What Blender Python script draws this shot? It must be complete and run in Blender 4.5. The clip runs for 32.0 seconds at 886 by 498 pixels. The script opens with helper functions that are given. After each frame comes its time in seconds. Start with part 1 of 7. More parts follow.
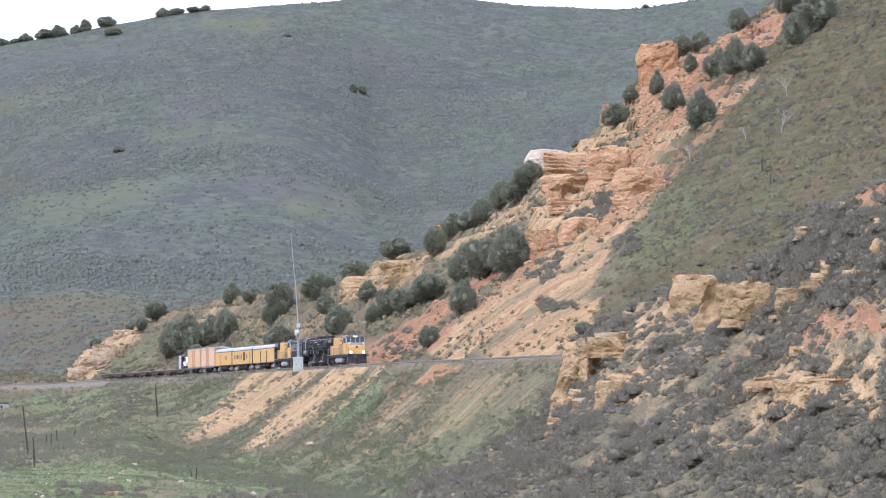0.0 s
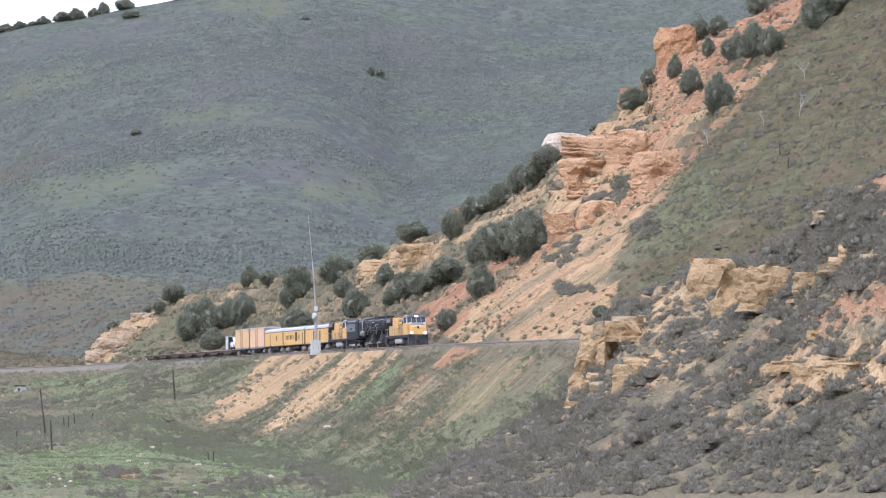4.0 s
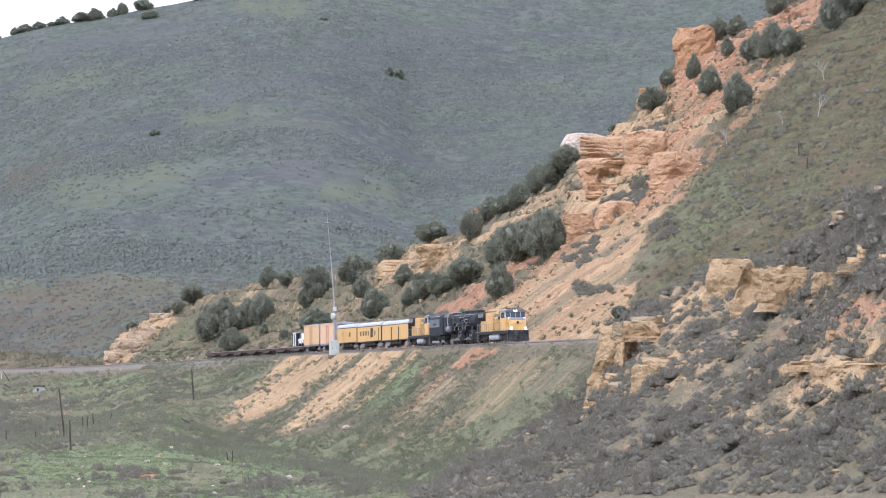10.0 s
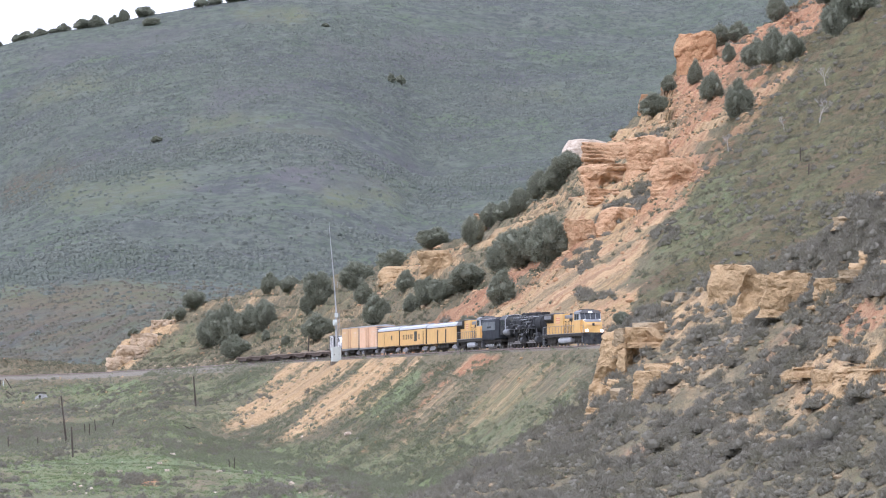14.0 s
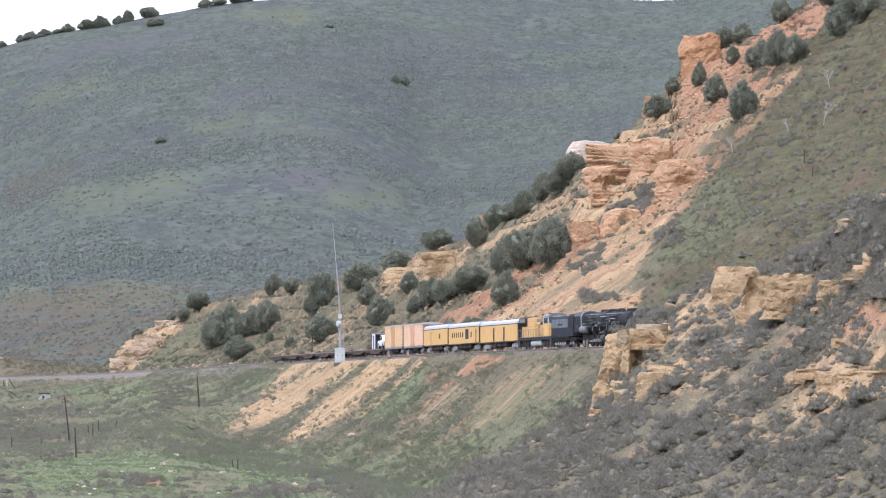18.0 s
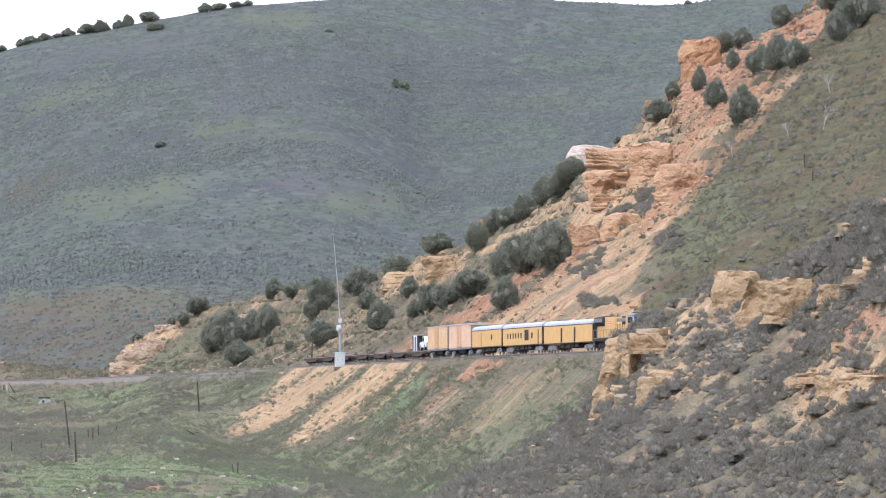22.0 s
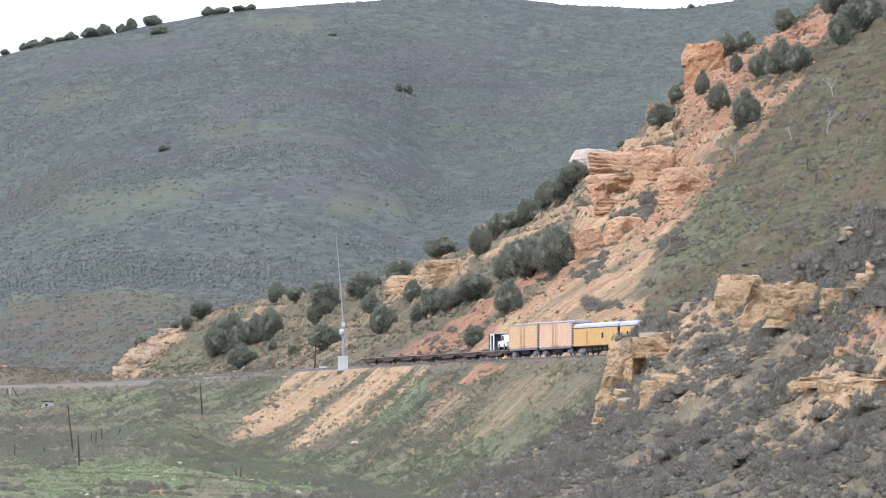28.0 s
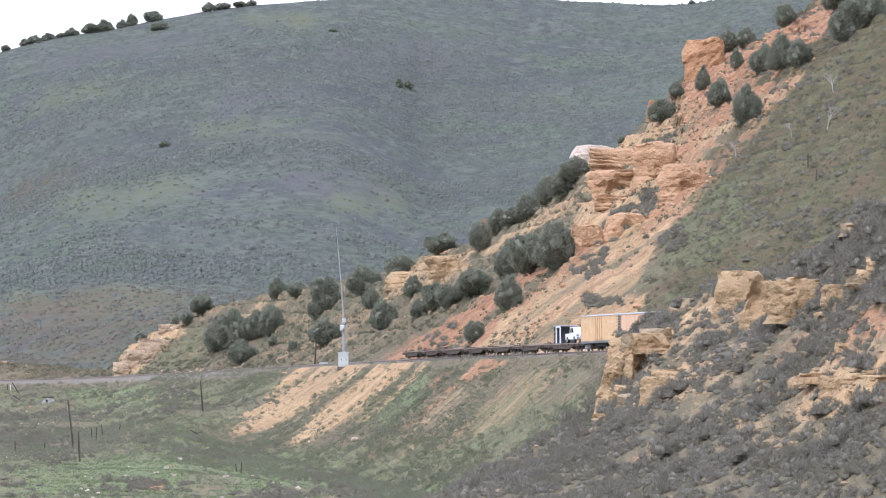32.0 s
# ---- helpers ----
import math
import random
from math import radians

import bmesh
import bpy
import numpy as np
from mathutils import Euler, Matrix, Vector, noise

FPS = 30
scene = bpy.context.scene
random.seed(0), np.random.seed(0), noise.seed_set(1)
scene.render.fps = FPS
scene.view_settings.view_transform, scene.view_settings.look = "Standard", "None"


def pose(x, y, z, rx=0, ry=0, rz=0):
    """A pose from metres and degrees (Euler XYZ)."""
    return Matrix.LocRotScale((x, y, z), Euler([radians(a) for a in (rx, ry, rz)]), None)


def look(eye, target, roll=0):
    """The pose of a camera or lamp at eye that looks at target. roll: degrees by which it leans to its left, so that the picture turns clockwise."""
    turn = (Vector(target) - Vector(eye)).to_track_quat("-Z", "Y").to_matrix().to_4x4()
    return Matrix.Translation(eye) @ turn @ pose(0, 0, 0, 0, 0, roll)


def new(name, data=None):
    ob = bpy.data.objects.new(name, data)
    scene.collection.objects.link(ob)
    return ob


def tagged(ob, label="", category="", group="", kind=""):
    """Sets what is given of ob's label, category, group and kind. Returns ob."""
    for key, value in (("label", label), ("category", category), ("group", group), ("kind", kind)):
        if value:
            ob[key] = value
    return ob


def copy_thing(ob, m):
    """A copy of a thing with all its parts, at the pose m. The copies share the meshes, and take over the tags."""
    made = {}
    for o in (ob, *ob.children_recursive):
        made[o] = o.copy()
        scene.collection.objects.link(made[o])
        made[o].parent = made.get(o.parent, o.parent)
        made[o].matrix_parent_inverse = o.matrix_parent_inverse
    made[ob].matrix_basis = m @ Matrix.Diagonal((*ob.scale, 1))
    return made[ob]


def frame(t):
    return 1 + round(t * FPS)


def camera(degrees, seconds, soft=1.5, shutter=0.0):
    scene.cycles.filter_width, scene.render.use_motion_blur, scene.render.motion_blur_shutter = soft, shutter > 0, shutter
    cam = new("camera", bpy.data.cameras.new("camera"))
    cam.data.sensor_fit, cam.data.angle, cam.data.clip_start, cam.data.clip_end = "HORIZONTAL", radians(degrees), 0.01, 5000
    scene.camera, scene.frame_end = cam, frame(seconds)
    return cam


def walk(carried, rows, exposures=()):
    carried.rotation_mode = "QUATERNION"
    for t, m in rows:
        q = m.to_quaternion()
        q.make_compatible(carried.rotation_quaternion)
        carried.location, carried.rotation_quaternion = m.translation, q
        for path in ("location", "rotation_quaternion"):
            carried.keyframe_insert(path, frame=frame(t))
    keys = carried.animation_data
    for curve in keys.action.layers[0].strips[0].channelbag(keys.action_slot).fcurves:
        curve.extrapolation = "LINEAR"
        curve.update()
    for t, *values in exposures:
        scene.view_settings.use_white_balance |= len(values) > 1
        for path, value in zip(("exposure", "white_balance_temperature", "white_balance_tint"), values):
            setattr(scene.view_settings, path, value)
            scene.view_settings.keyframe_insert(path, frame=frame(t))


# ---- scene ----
cam = camera(8.967, 32.0, soft=1.1)
# seconds, turn to the left, tilt up, lean (degrees); the tripod head stands still at the origin
PATH = [
    (0.0, -0.4618, 1.8729, -0.174), (0.5, -0.441, 1.8632, -0.102), (1.0, -0.4115, 1.8289, -0.064), (1.5, -0.3885, 1.7993, -0.002),
    (2.0, -0.3734, 1.7777, -0.004), (2.5, -0.3517, 1.7483, -0.08), (3.0, -0.3414, 1.7347, -0.022), (3.5, -0.3095, 1.7133, -0.055),
    (5.5, -0.2504, 1.6965, -0.086), (6.0, -0.2225, 1.6885, -0.061), (6.5, -0.2081, 1.6939, 0.012), (7.0, -0.185, 1.6908, -0.044),
    (7.5, -0.1659, 1.6941, -0.087), (8.0, -0.15, 1.718, -0.092), (8.5, -0.1396, 1.7133, -0.067), (9.0, -0.1324, 1.7165, -0.06),
    (9.5, -0.1157, 1.7268, -0.079), (10.0, -0.0925, 1.7086, -0.07), (10.5, -0.0917, 1.729, -0.012), (11.0, -0.0822, 1.7363, 0.011),
    (11.5, -0.0725, 1.7404, -0.025), (12.0, -0.0686, 1.757, 0.012), (12.5, -0.0774, 1.7538, -0.014), (13.0, -0.0693, 1.7597, -0.132),
    (13.5, -0.0686, 1.7732, -0.145), (14.0, -0.075, 1.7724, -0.154), (14.5, -0.0582, 1.7755, -0.116), (16.5, -0.0288, 1.8009, -0.014),
    (17.0, -0.0391, 1.7882, -0.066), (17.5, -0.0319, 1.7825, -0.012), (18.0, -0.0367, 1.785, -0.044), (18.5, -0.0335, 1.785, -0.026),
    (19.0, -0.0367, 1.797, -0.039), (19.5, -0.0445, 1.8161, -0.012), (20.0, -0.0383, 1.8152, 0.025), (20.5, -0.063, 1.8049, -0.023),
    (21.0, -0.0623, 1.8098, -0.091), (21.5, -0.0591, 1.828, -0.037), (22.0, -0.0367, 1.8289, -0.043), (22.5, -0.0159, 1.8202, -0.071),
    (23.0, -0.0096, 1.8194, -0.043), (23.5, -0.0104, 1.8336, -0.026), (24.0, 0.0016, 1.8352, -0.035), (24.5, -0.0032, 1.8472, -0.024),
    (25.0, -0.0064, 1.8456, -0.037), (25.5, -0.012, 1.8472, -0.031), (27.5, -0.008, 1.8646, 0.01), (28.0, -0.0048, 1.8671, -0.029),
    (28.5, -0.0056, 1.8493, 0.081), (29.0, -0.0016, 1.8431, 0.048), (29.5, -0.004, 1.8278, 0.087), (30.0, -0.0159, 1.8311, 0.048),
    (30.5, -0.0072, 1.8288, -0.037), (31.0, -0.0024, 1.8255, 0.022), (31.5, -0.0016, 1.8256, 0.013), (32.0, 0.0, 1.8272, 0.0),
]


def aim(turn, tilt, lean):
    a, e = radians(turn), radians(tilt)
    return look((0, 0, 0), (-math.sin(a) * math.cos(e), math.cos(a) * math.cos(e), math.sin(e)), lean)


walk(cam, [(t, aim(turn, tilt, lean)) for t, turn, tilt, lean in PATH], exposures=[(0.0, 1.05, 5690.0, 20.5), (32.0, 1.05, 5690.0, 20.5)])

# ---- world and sun: a bright overcast spring day ----
SUN_ELEVATION, SUN_TURN = radians(52), radians(215)
world = bpy.data.worlds.new("overcast_sky")
scene.world = world
world.use_nodes = True
wn, wl = world.node_tree.nodes, world.node_tree.links
sky = wn.new("ShaderNodeTexSky")
sky.sky_type, sky.sun_disc = "NISHITA", False
sky.sun_elevation, sky.sun_rotation = SUN_ELEVATION, SUN_TURN
sky.dust_density = 3.0
cloud = wn.new("ShaderNodeTexNoise")
cloud.inputs["Scale"].default_value = 2.5
cloud.inputs["Detail"].default_value = 6
ramp = wn.new("ShaderNodeValToRGB")
ramp.color_ramp.elements[0].position, ramp.color_ramp.elements[0].color = 0.25, (9.0, 9.4, 10.0, 1)
ramp.color_ramp.elements[1].position, ramp.color_ramp.elements[1].color = 0.75, (11.5, 11.8, 12.2, 1)
blend = wn.new("ShaderNodeMix")
blend.data_type = "RGBA"
blend.inputs["Factor"].default_value = 0.82
wl.new(cloud.outputs["Fac"], ramp.inputs["Fac"])
wl.new(sky.outputs["Color"], blend.inputs["A"])
wl.new(ramp.outputs["Color"], blend.inputs["B"])
back = wn["Background"]
back.inputs["Strength"].default_value = 0.105
wl.new(blend.outputs["Result"], back.inputs["Color"])

sun = new("sun", bpy.data.lights.new("sun", "SUN"))
sun.data.energy, sun.data.angle, sun.data.color = 1.0, radians(14), (1.0, 0.95, 0.87)
toward = Vector((math.sin(SUN_TURN) * math.cos(SUN_ELEVATION), math.cos(SUN_TURN) * math.cos(SUN_ELEVATION), math.sin(SUN_ELEVATION)))
sun.matrix_world = look(toward * 100, (0, 0, 0))

# ---- materials ----
def mixed(nt, fac, a, b):
    m = nt.nodes.new("ShaderNodeMix")
    m.data_type = "RGBA"
    for key, v in (("Factor", fac), ("A", a), ("B", b)):
        if isinstance(v, bpy.types.NodeSocket):
            nt.links.new(v, m.inputs[key])
        else:
            m.inputs[key].default_value = v if key == "Factor" else (*v, 1)
    return m.outputs["Result"]


def noise_out(nt, scale, detail=5, rough=0.6, stretch=(1, 1, 1), low=0.35, high=0.65):
    tc = nt.nodes.new("ShaderNodeTexCoord")
    mp = nt.nodes.new("ShaderNodeMapping")
    mp.inputs["Scale"].default_value = stretch
    nt.links.new(tc.outputs["Object"], mp.inputs["Vector"])
    n = nt.nodes.new("ShaderNodeTexNoise")
    n.inputs["Scale"].default_value, n.inputs["Detail"].default_value, n.inputs["Roughness"].default_value = scale, detail, rough
    nt.links.new(mp.outputs["Vector"], n.inputs["Vector"])
    r = nt.nodes.new("ShaderNodeMapRange")
    r.inputs["From Min"].default_value, r.inputs["From Max"].default_value = low, high
    nt.links.new(n.outputs["Fac"], r.inputs["Value"])
    return r.outputs["Result"]


def bumped(nt, bsdf, height, strength=0.5, distance=0.1):
    b = nt.nodes.new("ShaderNodeBump")
    b.inputs["Strength"].default_value, b.inputs["Distance"].default_value = strength, distance
    nt.links.new(height, b.inputs["Height"])
    nt.links.new(b.outputs["Normal"], bsdf.inputs["Normal"])


def start(name, rough=0.8, metal=0.0):
    m = bpy.data.materials.new(name)
    m.use_nodes = True
    nt = m.node_tree
    bsdf = nt.nodes["Principled BSDF"]
    bsdf.inputs["Roughness"].default_value, bsdf.inputs["Metallic"].default_value = rough, metal
    bsdf.inputs["Specular IOR Level"].default_value = 0.3 if rough < 0.7 else 0.06
    return m, nt, bsdf


def surface(name, a, b, scale=2.0, rough=0.8, metal=0.0, grime=None, grime_scale=0.4, grime_share=0.5, bump=0.0, stretch=(1, 1, 1)):
    """A worn surface: two tones by fine noise, and dirt in larger patches."""
    m, nt, bsdf = start(name, rough, metal)
    col = mixed(nt, noise_out(nt, scale, stretch=stretch), a, b)
    if grime:
        col = mixed(nt, noise_out(nt, grime_scale, 4, low=grime_share, high=grime_share + 0.2), col, grime)
    nt.links.new(col, bsdf.inputs["Base Color"])
    if bump:
        bumped(nt, bsdf, noise_out(nt, scale * 3, stretch=stretch), 0.6, bump)
    return m


def foliage(name, a, b, c=None):
    """Leaves whose tone differs from clump to clump."""
    m, nt, bsdf = start(name, 0.75)
    geo = nt.nodes.new("ShaderNodeNewGeometry")
    col = mixed(nt, geo.outputs["Random Per Island"], a, b)
    if c:
        col = mixed(nt, noise_out(nt, 0.11, 3), col, c)
    nt.links.new(col, bsdf.inputs["Base Color"])
    thin = nt.nodes.new("ShaderNodeBsdfTranslucent")
    nt.links.new(col, thin.inputs["Color"])
    both = nt.nodes.new("ShaderNodeMixShader")
    both.inputs["Fac"].default_value = 0.42
    nt.links.new(bsdf.outputs[0], both.inputs[1])
    nt.links.new(thin.outputs[0], both.inputs[2])
    nt.links.new(both.outputs[0], nt.nodes["Material Output"].inputs["Surface"])
    return m


def rock_stone(name, light, dark, stain, strata=1.6):
    m, nt, bsdf = start(name, 0.9)
    col = mixed(nt, noise_out(nt, 0.7, 6), light, dark)
    bands = noise_out(nt, strata, 4, stretch=(0.12, 0.12, 1.0), low=0.5, high=0.68)
    col = mixed(nt, bands, col, tuple(0.8 * v for v in dark))
    col = mixed(nt, noise_out(nt, 0.22, 5, low=0.55, high=0.7), col, stain)
    col = mixed(nt, noise_out(nt, 1.3, 6, 0.7, low=0.66, high=0.78), col, tuple(0.55 * v for v in dark))
    nt.links.new(col, bsdf.inputs["Base Color"])
    bumped(nt, bsdf, noise_out(nt, 1.6, 4, 0.65, low=0.2, high=0.8), 1.0, 0.42)
    return m


def ground_material():
    """Sage-country soil: the painted areas of red earth, sandstone grit, grass and gravel over grey-brown ground."""
    m, nt, bsdf = start("hill_ground", 0.95)
    at = nt.nodes.new("ShaderNodeAttribute")
    at.attribute_name = "soil"
    sep = nt.nodes.new("ShaderNodeSeparateColor")
    nt.links.new(at.outputs["Color"], sep.inputs["Color"])
    fine = noise_out(nt, 0.9, 6, 0.7)
    mid = noise_out(nt, 0.16, 5, 0.6)
    wide = noise_out(nt, 0.018, 4, 0.6)
    speck = noise_out(nt, 2.6, 4, 0.75, low=0.55, high=0.68)
    clod = noise_out(nt, 0.45, 7, 0.75, low=0.52, high=0.64)
    # rills run down the bank and the cut
    fall = nt.nodes.new("ShaderNodeAttribute")
    fall.attribute_name = "fall"
    mp = nt.nodes.new("ShaderNodeMapping")
    mp.inputs["Scale"].default_value = (0.17, 0.02, 0.02)
    nt.links.new(fall.outputs["Vector"], mp.inputs["Vector"])
    rn = nt.nodes.new("ShaderNodeTexNoise")
    rn.inputs["Scale"].default_value, rn.inputs["Detail"].default_value, rn.inputs["Roughness"].default_value = 1.0, 6, 0.65
    nt.links.new(mp.outputs["Vector"], rn.inputs["Vector"])
    rr = nt.nodes.new("ShaderNodeMapRange")
    rr.inputs["From Min"].default_value, rr.inputs["From Max"].default_value = 0.38, 0.62
    nt.links.new(rn.outputs["Fac"], rr.inputs["Value"])
    rill = rr.outputs["Result"]
    mp2 = nt.nodes.new("ShaderNodeMapping")
    mp2.inputs["Scale"].default_value = (0.42, 0.03, 0.03)
    nt.links.new(fall.outputs["Vector"], mp2.inputs["Vector"])
    rn2 = nt.nodes.new("ShaderNodeTexNoise")
    rn2.inputs["Scale"].default_value, rn2.inputs["Detail"].default_value, rn2.inputs["Roughness"].default_value = 1.0, 7, 0.75
    nt.links.new(mp2.outputs["Vector"], rn2.inputs["Vector"])
    rr2 = nt.nodes.new("ShaderNodeMapRange")
    rr2.inputs["From Min"].default_value, rr2.inputs["From Max"].default_value = 0.5, 0.64
    nt.links.new(rn2.outputs["Fac"], rr2.inputs["Value"])
    runnel = rr2.outputs["Result"]
    mp3 = nt.nodes.new("ShaderNodeMapping")
    mp3.inputs["Scale"].default_value = (1.15, 0.09, 0.09)
    nt.links.new(fall.outputs["Vector"], mp3.inputs["Vector"])
    rn3 = nt.nodes.new("ShaderNodeTexNoise")
    rn3.inputs["Scale"].default_value, rn3.inputs["Detail"].default_value, rn3.inputs["Roughness"].default_value = 1.0, 4, 0.7
    nt.links.new(mp3.outputs["Vector"], rn3.inputs["Vector"])
    rr3 = nt.nodes.new("ShaderNodeMapRange")
    rr3.inputs["From Min"].default_value, rr3.inputs["From Max"].default_value = 0.47, 0.6
    nt.links.new(rn3.outputs["Fac"], rr3.inputs["Value"])
    gully = rr3.outputs["Result"]
    mottle = noise_out(nt, 0.33, 6, 0.72, low=0.46, high=0.57)
    blotch = noise_out(nt, 0.085, 5, 0.65, low=0.48, high=0.62)
    base = mixed(nt, fine, (0.167, 0.135, 0.090), (0.241, 0.194, 0.130))
    base = mixed(nt, blotch, base, (0.167, 0.128, 0.088))
    base = mixed(nt, rill, base, (0.267, 0.217, 0.140))
    base = mixed(nt, mottle, base, (0.167, 0.159, 0.094))
    base = mixed(nt, wide, base, (0.167, 0.147, 0.096))
    base = mixed(nt, runnel, base, (0.252, 0.199, 0.130))
    base = mixed(nt, gully, base, (0.179, 0.156, 0.102))
    base = mixed(nt, clod, base, (0.141, 0.122, 0.080))
    base = mixed(nt, noise_out(nt, 1.3, 5, 0.75, low=0.54, high=0.62), base, (0.116, 0.114, 0.081))

    def over(col, weight, tone, ragged):
        # a ragged edge: the weight against fine noise
        add = nt.nodes.new("ShaderNodeMath")
        add.operation = "MULTIPLY_ADD"
        nt.links.new(weight, add.inputs[0])
        add.inputs[1].default_value = 2.0
        add.inputs[2].default_value = -1.05
        last = add.outputs[0]
        for n, share in ragged:
            plus = nt.nodes.new("ShaderNodeMath")
            plus.operation = "MULTIPLY_ADD"
            nt.links.new(n, plus.inputs[0])
            plus.inputs[1].default_value = share
            nt.links.new(last, plus.inputs[2])
            last = plus.outputs[0]
        plus.use_clamp = True
        return mixed(nt, last, col, tone)

    grass = mixed(nt, mid, (0.160, 0.208, 0.100), (0.194, 0.220, 0.118))
    grass = mixed(nt, mottle, grass, (0.136, 0.180, 0.097))
    grass = mixed(nt, wide, grass, (0.190, 0.208, 0.101))
    grass = mixed(nt, runnel, grass, (0.200, 0.183, 0.116))
    grass = mixed(nt, noise_out(nt, 0.5, 6, 0.7, low=0.62, high=0.72), grass, (0.218, 0.189, 0.124))
    grass = mixed(nt, gully, grass, (0.183, 0.222, 0.124))
    grass = mixed(nt, speck, grass, (0.099, 0.112, 0.071))
    sand = mixed(nt, mid, (0.498, 0.350, 0.187), (0.444, 0.297, 0.149))
    sand = mixed(nt, rill, sand, (0.531, 0.388, 0.222))
    sand = mixed(nt, gully, sand, (0.373, 0.249, 0.134))
    sand = mixed(nt, runnel, sand, (0.357, 0.264, 0.163))
    sand = mixed(nt, clod, sand, (0.348, 0.240, 0.141))
    sand = mixed(nt, speck, sand, (0.274, 0.194, 0.127))
    red = mixed(nt, mid, (0.383, 0.196, 0.110), (0.405, 0.246, 0.141))
    red = mixed(nt, rill, red, (0.427, 0.277, 0.164))
    red = mixed(nt, gully, red, (0.373, 0.196, 0.112))
    red = mixed(nt, runnel, red, (0.275, 0.157, 0.099))
    red = mixed(nt, clod, red, (0.297, 0.161, 0.099))
    red = mixed(nt, speck, red, (0.225, 0.123, 0.084))
    gravel = mixed(nt, speck, (0.221, 0.201, 0.162), (0.163, 0.147, 0.117))
    gravel = mixed(nt, clod, gravel, (0.171, 0.154, 0.122))
    terrace = noise_out(nt, 0.9, 4, 0.65, (0.3, 0.12, 1.5), 0.45, 0.6)
    turf = mixed(nt, mid, (0.127, 0.108, 0.062), (0.140, 0.130, 0.068))
    turf = mixed(nt, blotch, turf, (0.151, 0.107, 0.070))
    turf = mixed(nt, terrace, turf, (0.094, 0.088, 0.053))
    turf = mixed(nt, noise_out(nt, 0.8, 5, 0.7, (0.5, 0.2, 1.2), 0.56, 0.66), turf, (0.181, 0.136, 0.088))
    turf = mixed(nt, noise_out(nt, 0.7, 6, 0.75, low=0.54, high=0.64), turf, (0.081, 0.079, 0.050))
    hill = nt.nodes.new("ShaderNodeAttribute")
    hill.attribute_name = "turf"
    base = mixed(nt, hill.outputs["Fac"], base, turf)
    col = over(base, sep.outputs["Blue"], grass, ((fine, 0.4), (mid, 0.5)))
    col = over(col, sep.outputs["Green"], sand, ((fine, 0.3), (rill, 0.8), (gully, -0.3)))
    col = over(col, sep.outputs["Red"], red, ((fine, 0.3), (rill, 0.7)))
    col = over(col, at.outputs["Alpha"], gravel, ((fine, 0.3), (mid, 0.3)))
    nt.links.new(col, bsdf.inputs["Base Color"])
    dip = nt.nodes.new("ShaderNodeMath")
    dip.operation = "MULTIPLY_ADD"
    nt.links.new(gully, dip.inputs[0])
    dip.inputs[1].default_value = -0.22
    nt.links.new(noise_out(nt, 0.8, 4, 0.75, low=0.1, high=0.9), dip.inputs[2])
    bumped(nt, bsdf, dip.outputs[0], 1.0, 0.85)
    return m


